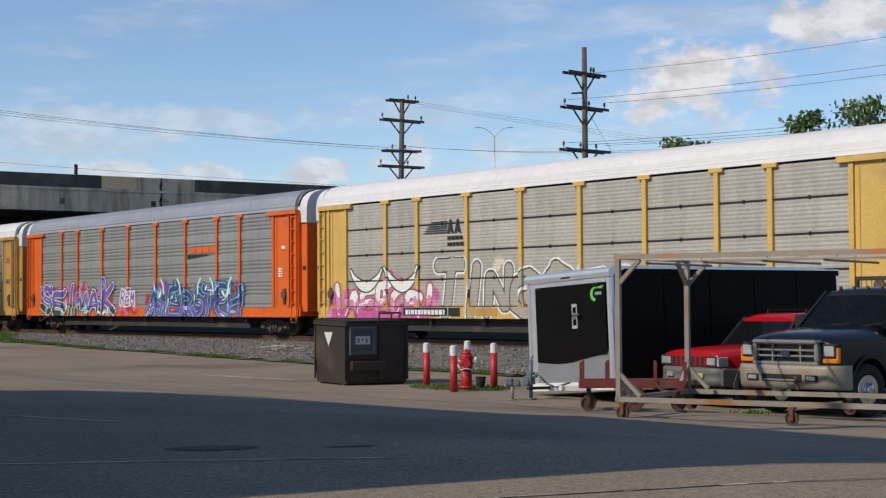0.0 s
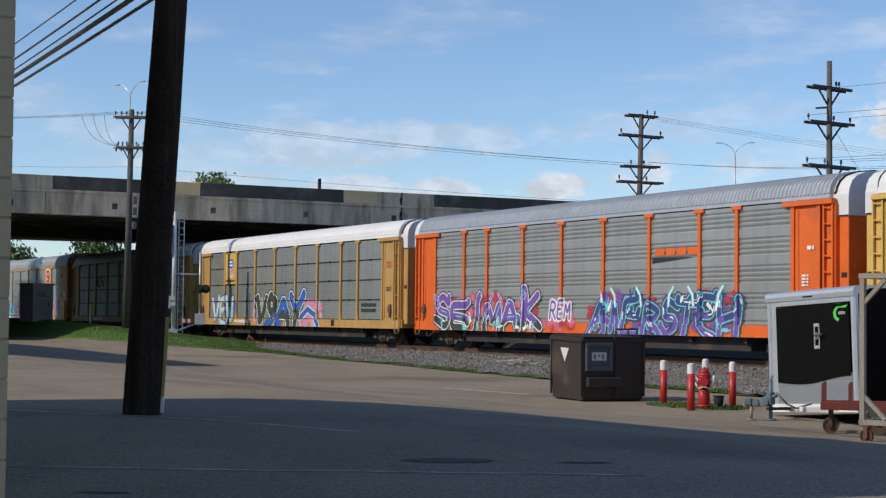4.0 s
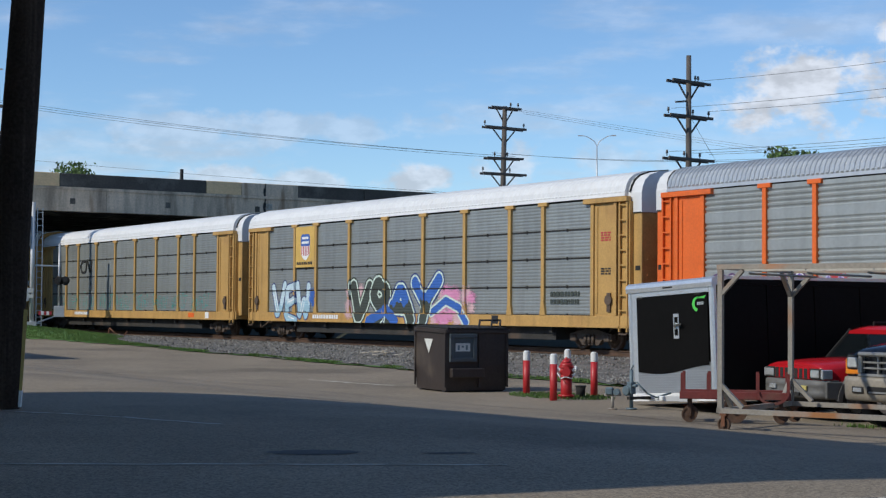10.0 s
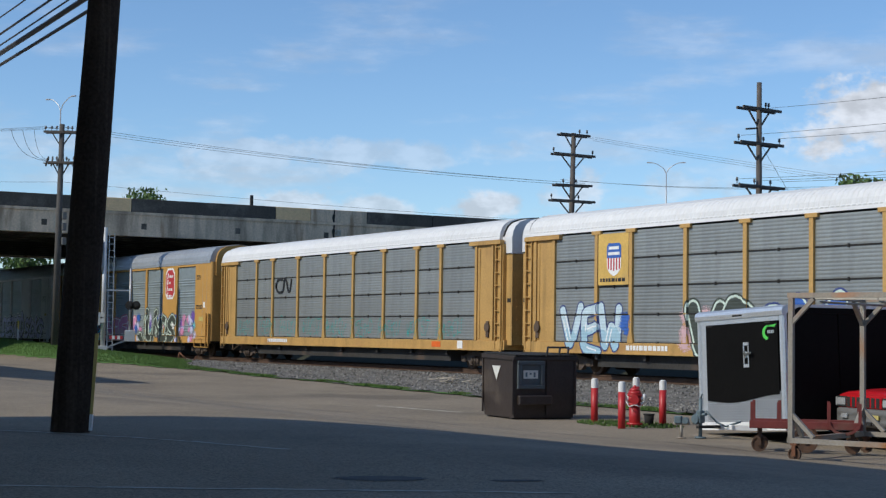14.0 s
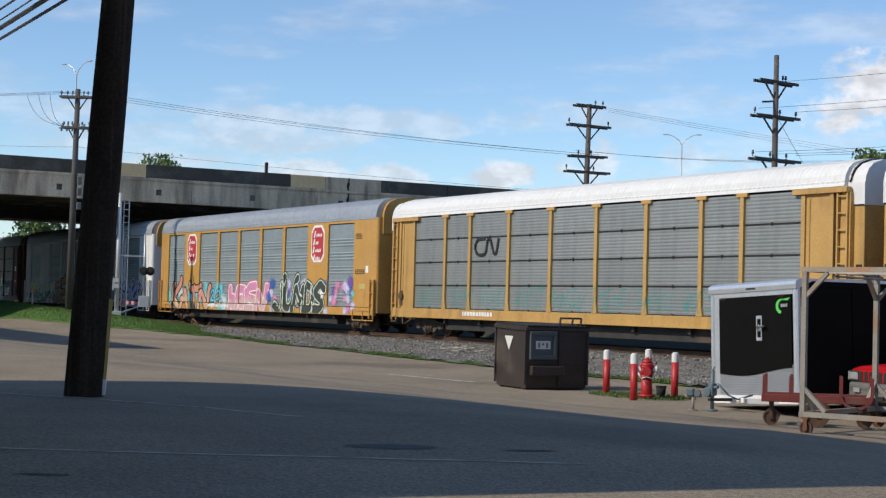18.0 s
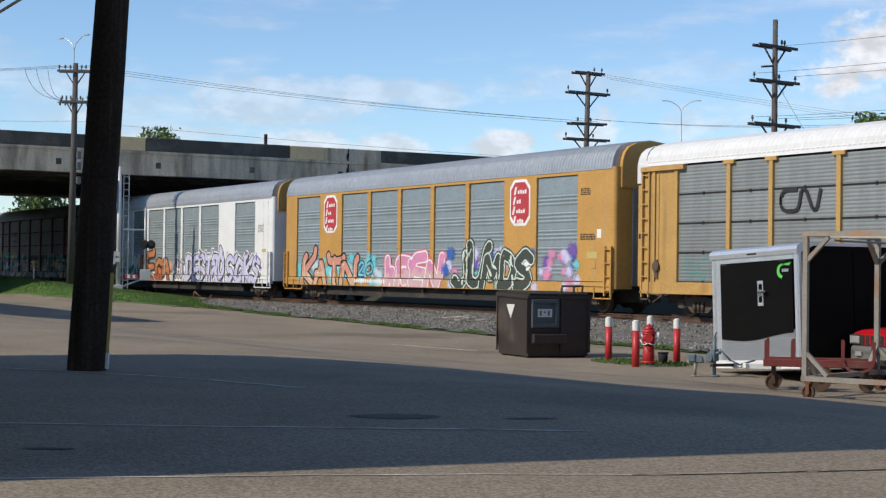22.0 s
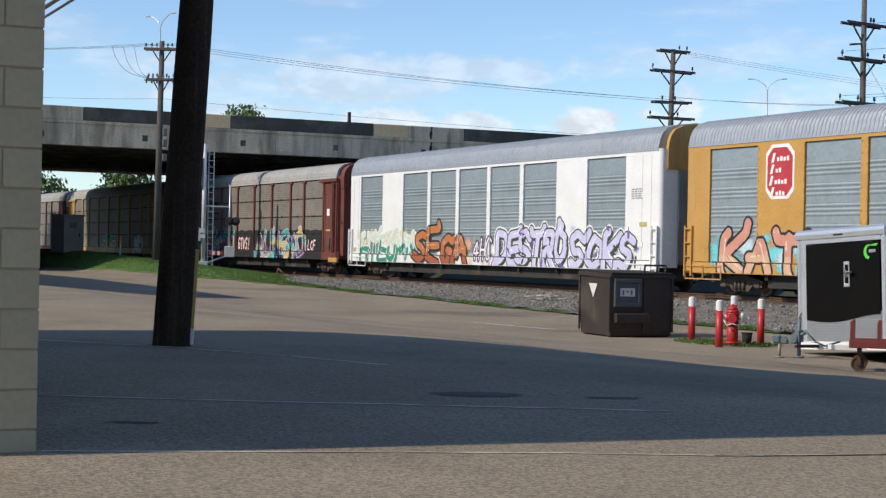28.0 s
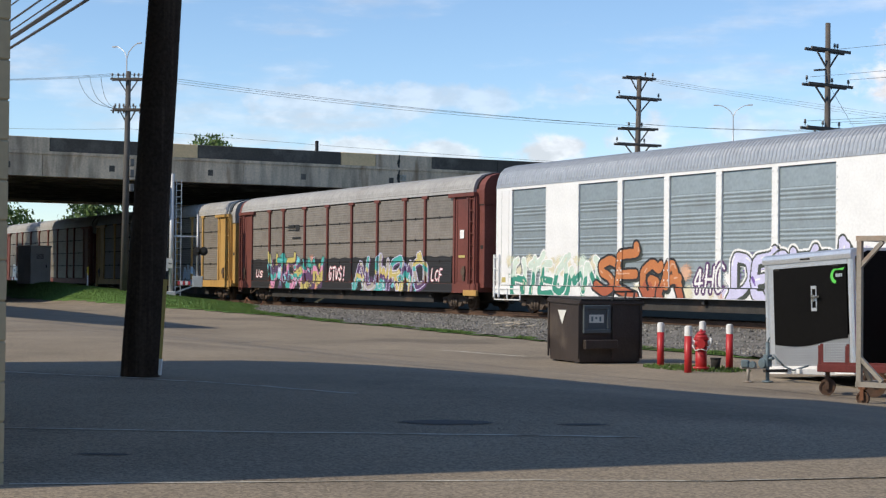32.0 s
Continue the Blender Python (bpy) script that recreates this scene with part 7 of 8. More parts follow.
    pts = [(0.095 * math.cos(2 * math.pi * i / 18), 0.98 + 0.045 * math.sin(2 * math.pi * i / 18)) for i in range(18)]
    polygon(bm, pts, 0.0, 0, 0.012)
    part("badge", bm, M["badge_blue"], g, "plain dark blue oval badge")
    # bumper: one bowed bar with rounded edges, an opening and fog lamps
    bm = bmesh.new()
    sections = []
    for i in range(25):
        x = -1.04 + 2.08 * i / 24
        y = -0.11 + 0.05 * x * x + 2.6 * max(0.0, abs(x) - 0.80) ** 2.2 * 2.0
        sections.append([(x, y + 0.20, 0.80), (x, y + 0.045, 0.80), (x, y + 0.012, 0.785), (x, y, 0.745), (x, y + 0.004, 0.64), (x, y + 0.016, 0.52), (x, y + 0.035, 0.455), (x, y + 0.07, 0.43), (x, y + 0.20, 0.43)])
    skin(bm, sections)
    b = part("bumper", bm, M["bumper_tan"], root, "scuffed tan-grey front bumper")
    bm = bmesh.new()
    box(bm, -0.40, 0.40, -0.112, -0.06, 0.545, 0.665, bevel=0.012)
    part("bumper_opening", bm, M["inside"], b)
    bm = bmesh.new()
    box(bm, -0.36, 0.30, -0.118, -0.10, 0.555, 0.585, bevel=0.006)
    part("opening_lip", bm, M["grille_grey"], b)
    for s in (-1, 1):
        bm = bmesh.new()
        box(bm, min(s * 0.47, s * 0.70), max(s * 0.47, s * 0.70), -0.112, -0.05, 0.555, 0.655, bevel=0.008)
        fog = part("fog_lamp", bm, M["inside"], b)
        bm = bmesh.new()
        box(bm, min(s * 0.50, s * 0.67), max(s * 0.50, s * 0.67), -0.118, -0.108, 0.575, 0.635, bevel=0.008)
        part("fog_lens", bm, M["lamp_clear"], fog)
    bm = bmesh.new()
    tube(bm, (0.3, -0.12, 0.53), (0.3, -0.12, 0.63), 0.025, n=8)
    tube(bm, (0.3, -0.12, 0.55), (0.36, -0.13, 0.38), 0.012, n=6)
    part("tow_hook", bm, M["rust"], b)
    bm = bmesh.new()
    box(bm, -w + 0.1, w - 0.1, 0.2, 5.4, 0.42, 0.62)
    part("chassis", bm, M["black_steel"], root)
    # rack with mesh guard behind the cab
    bm = bmesh.new()
    for x in (-0.95, 0.95):
        beam(bm, (x, 3.3, 0.9), (x, 3.3, 2.16), 0.06, 0.06)
    for z in (1.3, 2.16):
        beam(bm, (-0.98, 3.3, z), (0.98, 3.3, z), 0.07, 0.07)
    box(bm, -0.98, 0.98, 3.27, 3.8, 2.13, 2.18)
    r = part("headache_rack", bm, M["black_steel"], root)
    bm = bmesh.new()
    for i in range(17):
        x = -0.88 + i * 0.11
        beam(bm, (x, 3.32, 1.3), (x, 3.32, 2.14), 0.012, 0.012)
    part("guard_bars", bm, M["galvanised"], r)
    bm = bmesh.new()
    box(bm, -w, w, 3.35, 5.6, 0.75, 1.15, bevel=0.02)
    part("bed", bm, M["navy"], root)


pickup()


def suv():
    root = thing("suv", pose(-20.82, 20.42, ground_z(-20.7, 21) + 0.003, 0, 0, -9), "red off-road car with grey lower cladding", "car")
    w = 0.88
    bm = bmesh.new()
    skin(bm, [hood_section(0.12, w - 0.10, 0.66, 0.93, 0.965, 0.015), hood_section(0.2, w - 0.05, 0.66, 0.955, 1.0, 0.02), hood_section(0.8, w - 0.02, 0.68, 0.99, 1.045, 0.025), hood_section(1.48, w - 0.01, 0.68, 1.0, 1.07, 0.025)])
    part("hood", bm, M["suv_red"], root)
    bm = bmesh.new()
    box(bm, -w + 0.02, w - 0.02, 1.4, 4.6, 0.45, 1.04, bevel=0.03)
    box(bm, -w + 0.08, w - 0.08, 0.3, 1.5, 0.45, 0.9)
    part("body", bm, M["suv_red"], root)
    bm = bmesh.new()
    skin(bm, [[(-w + 0.15, y, 1.50), (-w + 0.17, y, z - 0.03), (-0.4, y, z), (0.4, y, z), (w - 0.17, y, z - 0.03), (w - 0.15, y, 1.50)] for y, z in ((1.86, 1.58), (2.1, 1.645), (3.7, 1.66), (4.4, 1.58))])
    part("roof", bm, M["suv_red"], root)
    for x in (-0.55, 0.55):
        bm = bmesh.new()
        beam(bm, (x, 2.3, 1.71), (x, 4.1, 1.71), 0.03, 0.03)
        for y in (2.3, 3.2, 4.1):
            beam(bm, (x, y, 1.6), (x, y, 1.71), 0.03, 0.03)
        part("roof_rail", bm, M["inside"], root)
    cab_glass(root, [(-w + 0.06, 1.48, 1.07), (w - 0.06, 1.48, 1.07), (w - 0.17, 1.92, 1.56), (-w + 0.17, 1.92, 1.56)], "windscreen")
    for s in (-1, 1):
        cab_glass(root, [(s * (w - 0.04), 1.7, 1.04), (s * (w - 0.04), 4.2, 1.04), (s * (w - 0.16), 4.1, 1.52), (s * (w - 0.16), 2.02, 1.52)], "side_window")
        bm = bmesh.new()
        beam(bm, (s * (w - 0.02), 1.47, 1.06), (s * (w - 0.14), 1.92, 1.58), 0.05, 0.04)
        part("pillar", bm, M["inside"], root)
        for y in (2.35, 3.35):
            bm = bmesh.new()
            beam(bm, (s * (w - 0.03), y, 1.03), (s * (w - 0.15), y, 1.55), 0.06, 0.03)
            part("pillar", bm, M["inside"], root)
        bm = bmesh.new()
        box(bm, min(s * 0.51, s * 0.81), max(s * 0.51, s * 0.81), 0.085, 0.2, 0.725, 0.915, bevel=0.02)
        lamp = part("headlight", bm, M["inside"], root, "rectangular headlight in a dark housing")
        bm = bmesh.new()
        box(bm, min(s * 0.535, s * 0.785), max(s * 0.535, s * 0.785), 0.07, 0.12, 0.75, 0.895, bevel=0.022)
        part("lens", bm, M["lamp_clear"], lamp, "clear headlight lens")
        bm = bmesh.new()
        box(bm, min(s * 0.80, s * 0.86), max(s * 0.80, s * 0.86), 0.10, 0.32, 0.74, 0.90, bevel=0.012)
        part("corner_lamp", bm, M["lamp_clear"], lamp)
        bm = bmesh.new()
        box(bm, min(s * (w - 0.03), s * (w + 0.02)), max(s * (w - 0.03), s * (w + 0.02)), 0.15, 0.5, 0.40, 0.70, bevel=0.02)
        box(bm, min(s * (w - 0.03), s * (w + 0.02)), max(s * (w - 0.03), s * (w + 0.02)), 1.2, 3.2, 0.40, 0.62, bevel=0.02)
        part("cladding", bm, M["grey_plastic"], root)
        bm = bmesh.new()
        arch = [(0.85 + 0.42 * math.cos(a), 0.36 + 0.42 * math.sin(a)) for a in [math.pi - math.pi * i / 10 for i in range(11)]]
        for a, b in zip(arch, arch[1:]):
            beam(bm, (s * w, a[0], a[1]), (s * w, b[0], b[1]), 0.07, 0.09)
        part("wheel_arch", bm, M["grey_plastic"], root)
        bm = bmesh.new()
        box(bm, s * (w + 0.12) - 0.08, s * (w + 0.12) + 0.08, 1.82, 1.90, 1.05, 1.18, bevel=0.02)
        part("mirror", bm, M["inside"], root)
        wheel(root, s * (w - 0.14), 0.85, 0.36, 0.23, "grey_plastic")
        wheel(root, s * (w - 0.14), 3.5, 0.36, 0.23, "grey_plastic")
    bm = bmesh.new()
    box(bm, -0.5, 0.5, 0.075, 0.16, 0.72, 0.93, bevel=0.02)
    g = part("grille", bm, M["suv_red"], root)
    for k in range(7):
        bm = bmesh.new()
        x = -0.42 + 0.14 * k
        box(bm, x - 0.045, x + 0.045, 0.068, 0.08, 0.74, 0.91)
        part("grille_slot", bm, M["inside"], g)
    bm = bmesh.new()
    sections = []
    for i in range(21):
        x = -w - 0.01 + (2 * w + 0.02) * i / 20
        y = 0.01 + 0.04 * x * x + 4.0 * max(0.0, abs(x) - 0.66) ** 2.2
        sections.append([(x, y + 0.22, 0.72), (x, y + 0.05, 0.715), (x, y + 0.01, 0.69), (x, y, 0.62), (x, y + 0.012, 0.60), (x, y + 0.012, 0.52), (x, y, 0.50), (x, y + 0.02, 0.43), (x, y + 0.07, 0.40), (x, y + 0.22, 0.39)])
    skin(bm, sections)
    b = part("bumper", bm, M["grey_plastic"], root, "grey plastic front bumper")
    bm = bmesh.new()
    for k in range(6):
        box(bm, -0.52 + k * 0.18, -0.39 + k * 0.18, -0.008, 0.02, 0.44, 0.50)
    part("air_slots", bm, M["inside"], b)
    for x in (-0.45, 0.45):
        bm = bmesh.new()
        box(bm, x - 0.09, x + 0.09, -0.01, 0.02, 0.54, 0.62, bevel=0.006)
        part("fog_lamp", bm, M["p_gold"] if x > 0 else M["lamp_clear"], b)
    bm = bmesh.new()
    box(bm, -w + 0.1, w - 0.1, 0.3, 4.3, 0.28, 0.5)
    part("chassis", bm, M["black_steel"], root)


suv()


# ---- poles, wires, signals and trees ----
M["pole_light"] = material("pole_light", (0.082, 0.075, 0.069), 0.9, vary=0.25, scale=1.5, fine=20, bump=0.3)
M["insulator"] = material("insulator", (0.12, 0.115, 0.11), 0.4, vary=0.2, scale=8, fine=40, bump=0.0)
M["lamp_steel"] = material("lamp_steel", (0.45, 0.46, 0.47), 0.45, 0.5, vary=0.1, scale=2, fine=20, bump=0.02)
M["cable"] = material("cable", (0.06, 0.06, 0.066), 0.6, vary=0.1, scale=2, fine=10, bump=0.0)
M["guard_yellow"] = material("guard_yellow", (0.50, 0.36, 0.10), 0.6, vary=0.15, scale=3, fine=25, bump=0.05)
M["signal_white"] = material("signal_white", (0.55, 0.56, 0.56), 0.5, 0.3, vary=0.12, scale=2, fine=20, bump=0.03)
M["cabinet_grey"] = material("cabinet_grey", (0.44, 0.42, 0.40), 0.6, 0.2, vary=0.15, scale=1.5, fine=15, bump=0.05)


def near_pole():
    root = thing("utility_pole", pose(-16.73, 5.2, -0.03), "thick dark creosoted wooden utility pole", "utility pole")
    bm = bmesh.new()
    n, rows = 26, []
    rng = random.Random(3)
    for i in range(25):
        z = i * 0.47
        r = 0.203 - 0.0055 * z * 1.4 + 0.004 * rng.random()
        cx, cy = 0.0155 * z, 0.050 * z
        rows.append([bm.verts.new((cx + r * math.cos(2 * math.pi * k / n) * (1 + 0.012 * rng.random()), cy + r * math.sin(2 * math.pi * k / n) * (1 + 0.012 * rng.random()), z)) for k in range(n)])
    for a, b in zip(rows, rows[1:]):
        for k in range(n):
            bm.faces.new((a[k], a[(k + 1) % n], b[(k + 1) % n], b[k])).smooth = True
    bm.faces.new(rows[-1])
    part("shaft", bm, M["wood_pole"], root)
    bm = bmesh.new()
    beam(bm, (0.115, 0.175, 0.22), (0.13, 0.217, 1.06), 0.05, 0.055)
    part("cable_guard", bm, M["guard_yellow"], root, "dull yellow plastic cable guard")
    bm = bmesh.new()
    beam(bm, (0.11, 0.167, 0.05), (0.115, 0.175, 0.22), 0.055, 0.06)
    part("guard_foot", bm, M["white_gloss"], root)
    bm = bmesh.new()
    loop = [(0.155 + 0.02 * math.sin(i * 0.9), 0.40 + 0.06 * math.sin(math.pi * i / 8), 4.9 + 0.55 * abs(i - 4) / 4) for i in range(9)]
    for a, b in zip(loop, loop[1:]):
        tube(bm, a, b, 0.008, n=6)
    part("wire_loop", bm, M["cable"], root)


near_pole()


def power_pole(x, y, top, r, arms, label, mat="wood_grey", lean=(0.0, 0.0), group="power poles along the track"):
    """arms: height below the top, half length, turn in degrees, tilt in degrees, insulator places (-1..1)."""
    z0 = ground_z(x, y) - 0.3
    h = top - z0
    root = thing("power_pole", pose(x, y, z0), label, "power pole", group)
    bm = bmesh.new()
    tube(bm, (0, 0, 0), (lean[0] * h, lean[1] * h, h), r * 1.25, r * 0.8, n=14)
    part("shaft", bm, M[mat], root)
    for drop, half, turn, tilt, pins in arms:
        z = h - drop
        cx, cy = lean[0] * z, lean[1] * z
        dx, dy, dz = math.cos(radians(turn)), math.sin(radians(turn)), math.tan(radians(tilt))
        bm = bmesh.new()
        off = Vector((-dy, dx, 0)) * (r + 0.07)
        p0, p1 = Vector((cx - dx * half, cy - dy * half, z - dz * half)), Vector((cx + dx * half, cy + dy * half, z + dz * half))
        for s in (-1, 1):
            beam(bm, p0 + off * s, p1 + off * s, 0.09, 0.12)
        arm = part("crossarm", bm, M["wood_grey"], root, "weathered wooden crossarm")
        bm = bmesh.new()
        for s in (-1, 1):
            beam(bm, Vector((cx, cy, z - 0.85)), Vector((cx + s * dx * half * 0.55, cy + s * dy * half * 0.55, z - 0.06)), 0.06, 0.06)
        part("brace", bm, M["wood_grey"], root)
        for q in pins:
            bm = bmesh.new()
            p = Vector((cx + dx * half * q, cy + dy * half * q, z + dz * half * q + 0.07))
            tube(bm, p, p + Vector((0, 0, 0.12)), 0.022, n=6)
            tube(bm, p + Vector((0, 0, 0.12)), p + Vector((0, 0, 0.28)), 0.06, 0.045, n=10)
            part("insulator", bm, M["insulator"], arm)
    return root


P1, P2, LP = (-72.5, 49.8), (-54.3, 47.3), (-88.1, 26.4)
power_pole(*P1, 12.15, 0.155, [(0.12, 0.88, 80, -2, (0.4, 0.9)), (1.2, 1.22, 80, -2, (-0.95, 0.95)), (2.85, 1.08, 80, 0, (-0.5, 0.2)), (3.7, 1.28, 80, -1, (-0.95, 0.3))], "dark wooden power pole with four crossarms", lean=(0.012, 0.012))
power_pole(*P2, 12.35, 0.135, [(1.2, 1.08, 90, -2, (0.35, 0.5)), (2.72, 1.22, 90, -1, (-0.95, 0.2, 0.95)), (4.6, 1.3, 90, -1, (-0.95, -0.2, 0.5))], "tall wooden power pole with three crossarms")
bm = bmesh.new()
beam(bm, (P2[0], P2[1] - 0.75, 10.25), (P2[0], P2[1] + 0.1, 10.35), 0.08, 0.08)
tagged(link("side_bracket", bm, M["wood_grey"]), "short wooden bracket on the power pole", "bracket")
power_pole(*LP, 12.5, 0.17, [(0.45, 0.95, 60, 0, (-0.95, -0.6, -0.3, 0.35, 0.6, 0.95)), (2.15, 0.78, 60, 0, (-0.9, -0.6, -0.3, 0.4, 0.9))], "pale wooden power pole with wires and switches", "pole_light", lean=(0.0, 0.008), group="power poles by the grass")


def switch_gear():
    root = thing("line_switch", pose(LP[0], LP[1], 10.2), "small cut-out switches hung on the power pole", "switch")
    for k in range(6):
        bm = bmesh.new()
        a = radians(60)
        q = -0.75 + 0.3 * k
        x, y = math.cos(a) * q, math.sin(a) * q
        tube(bm, (x, y, -0.05), (x + 0.08, y + 0.05, 0.38), 0.05, n=8)
        tube(bm, (x, y, 0.1), (x - 0.15, y - 0.08, 0.14), 0.04, n=6)
        part("cut_out", bm, M["insulator"], root)
    for z in (-4.4, -3.6, -3.0):
        bm = bmesh.new()
        box(bm, 0.10, 0.34, 0.16, 0.40, z, z + 0.42, bevel=0.03)
        part("pole_box", bm, M["insulator"], root, "dark box on the side of the pole")


switch_gear()


def pipe(bm, pts, r, n=5):
    """One joined tube through the points."""
    rows = []
    for i, p in enumerate(pts):
        d = (pts[min(i + 1, len(pts) - 1)] - pts[max(i - 1, 0)]).to_track_quat("Z", "Y")
        rows.append([bm.verts.new(p + d @ Vector((r * math.cos(2 * math.pi * k / n), r * math.sin(2 * math.pi * k / n), 0))) for k in range(n)])
    for a, b in zip(rows, rows[1:]):
        for k in range(n):
            bm.faces.new((a[k], a[(k + 1) % n], b[(k + 1) % n], b[k]))


def wire(p0, p1, sag, r=0.022, label="thin overhead wire between the poles"):
    bm = bmesh.new()
    p0, p1 = Vector(p0), Vector(p1)
    n = 14
    pts = [p0.lerp(p1, i / n) - Vector((0, 0, sag * 4 * (i / n) * (1 - i / n))) for i in range(n + 1)]
    pipe(bm, pts, r)
    return tagged(link("overhead_wire", bm, M["cable"]), label, "wire", "overhead wires")


for k in range(3):
    wire((LP[0] + 0.5 * (k - 1), LP[1] + 0.8 * (k - 1), 12.35), (P1[0], P1[1] - 0.8 + 0.9 * k, 9.35 + (0.12 if k else 0.0)), 0.3, 0.0095)
for k in range(3):
    wire((LP[0] + 0.5 * (k - 1), LP[1] + 0.8 * (k - 1), 12.35), (-142, 12 + 1.0 * k, 18.2), 0.8, 0.0095)
for k in range(2):
    wire((P1[0], P1[1] - 0.6 + 1.3 * k, 9.6), (P2[0] + 6, P2[1] + 9 + k, 8.35), 0.5, 0.009)
for k in range(3):
    wire((P1[0], P1[1] + 0.5 + 0.5 * k, 12.12 - 0.13 * k), (-35, 120, 6.0 - 0.3 * k), 1.5, 0.0065)
for k, (z, dy) in enumerate(((11.25, 0.5), (9.95, -1.0), (9.95, 1.1), (8.05, -1.1), (8.05, 0.2), (8.05, 1.2))):
    wire((P2[0], P2[1] + dy, z), (-14, 51 + dy, z + 0.9), 0.7, 0.009)
for k in range(2):
    wire((P2[0], P2[1] - 1.1 + k, 7.9 + 2.0 * k), (-66, 63, 5.6), 0.3, 0.009)
wire((LP[0], LP[1] + 0.2, 9.3), (-63.7, 62.7, 6.6), 0.3, 0.008)
wire((LP[0], LP[1] + 0.2, 9.3), (-150, 10, 16.2), 0.9, 0.009)
for k in range(3):
    # loops of wire between the two arms
    bm = bmesh.new()
    a0 = Vector((LP[0] - 0.9 - 0.5 * k, LP[1] - 1.2 - 0.5 * k, 12.2))
    b0 = Vector((LP[0] - 0.2, LP[1] - 0.5, 10.35))
    pipe(bm, [a0.lerp(b0, (i / 10) ** 1.4) - Vector((0, 0, 0.8 * math.sin(math.pi * i / 10) * (1 - 0.04 * i))) for i in range(11)], 0.012)
    tagged(link("jumper_wire", bm, M["cable"]), "slack jumper wire on the power pole", "wire")
# wires that leave the thick pole
for z0, z1, r in ((4.66, 4.58, 0.032), (4.50, 4.49, 0.021), (4.91, 4.87, 0.015), (5.12, 5.16, 0.010), (4.77, 4.67, 0.011)):
    wire((-16.66, 5.34, z0), (-48.8, 5.91, z1), 0.12, r, "overhead cable leaving the thick pole")


def street_lamp(x, y, z0, top, turn):
    root = thing("street_lamp", pose(x, y, z0, 0, 0, turn), "tall twin-armed steel street lamp on the bridge", "street lamp", "lamps on the bridge")
    h = top - z0
    bm = bmesh.new()
    tube(bm, (0, 0, 0), (0, 0, h - 0.9), 0.085, 0.04, n=10)
    part("column", bm, M["lamp_steel"], root)
    for s in (-1, 1):
        bm = bmesh.new()
        pts = [(0, 0, h - 0.95)] + [(s * (0.2 + 1.0 * (i / 5)), 0, h - 0.55 + 0.5 * math.sin(math.pi / 2 * i / 5)) for i in range(6)]
        pipe(bm, [Vector(p) for p in pts], 0.03, 8)
        arm = part("arm", bm, M["lamp_steel"], root)
        bm = bmesh.new()
        box(bm, s * 1.38 - 0.22, s * 1.38 + 0.22, -0.09, 0.09, h - 0.08, h + 0.0, bevel=0.03)
        part("lamp_head", bm, M["lamp_steel"], arm)


street_lamp(-106.5, 31.9, 8.05, 16.7, 20)
street_lamp(-107.0, 83.2, 8.05, 15.75, 52)


def signal_mast():
    x, y = -85.1, 28.13
    root = thing("signal_mast", pose(x, y, ground_z(x, y), 0, 0, 70), "silver railway signal mast with a ladder and signal heads", "railway signal")
    bm = bmesh.new()
    tube(bm, (0, 0, 0), (0, 0, 6.9), 0.13, 0.11, n=12)
    box(bm, -0.25, 0.25, -0.25, 0.25, 0, 0.5, bevel=0.02)
    part("mast", bm, M["signal_white"], root)
    bm = bmesh.new()
    for dx in (0.22, 0.50):
        beam(bm, (dx, 0, 0.1), (dx, 0, 6.6), 0.05, 0.05)
    lad = part("ladder", bm, M["lamp_steel"], root)
    for i in range(18):
        bm = bmesh.new()
        beam(bm, (0.22, 0, 0.4 + 0.35 * i), (0.50, 0, 0.4 + 0.35 * i), 0.035, 0.035)
        part("rung", bm, M["lamp_steel"], lad)
    bm = bmesh.new()
    box(bm, -0.42, -0.15, -0.15, 0.15, 1.6, 2.3, bevel=0.02)
    part("side_box", bm, M["signal_white"], root)
    bm = bmesh.new()
    box(bm, -0.40, -0.12, -0.18, 0.12, 4.6, 6.2, bevel=0.02)
    part("side_box", bm, M["signal_white"], root)
    bm = bmesh.new()
    beam(bm, (0, 0, 3.5), (1.4, 0, 3.5), 0.08, 0.08)
    part("bracket", bm, M["lamp_steel"], root)
    for k in range(5):
        bm = bmesh.new()
        box(bm, 0.35 + 0.14 * k, 0.485 + 0.14 * k, -0.12, -0.09, 0.86, 1.06)
        part("board_stripe", bm, M["p_red" if k % 2 == 0 else "p_white"], root, "red and white striped board")
    bm = bmesh.new()
    beam(bm, (0, 0, 0.35), (1.35, 0, 0.85), 0.08, 0.08)
    part("bracket", bm, M["lamp_steel"], root)
    bm = bmesh.new()
    tube(bm, (1.4, 0, 0.9), (1.4, 0, 4.7), 0.055, n=8)
    part("signal_post", bm, M["lamp_steel"], root)
    for dx in (1.38, 1.72):
        bm = bmesh.new()
        tube(bm, (dx, -0.12, 2.7), (dx, 0.06, 2.7), 0.24, n=18)
        tube(bm, (dx, -0.35, 2.74), (dx, -0.12, 2.74), 0.13, n=12)
        part("signal_head", bm, M["black_steel"], root, "round black signal head")
    bm = bmesh.new()
    box(bm, 1.15, 1.70, -0.2, 0.2, 0.75, 1.35, bevel=0.02)
    part("relay_box", bm, M["signal_white"], root)
    for z in (1.75, 2.05):
        bm = bmesh.new()
        box(bm, -0.16, 0.08, -0.17, -0.15, z, z + 0.22)
        part("number_board", bm, M["paper"], root)


signal_mast()


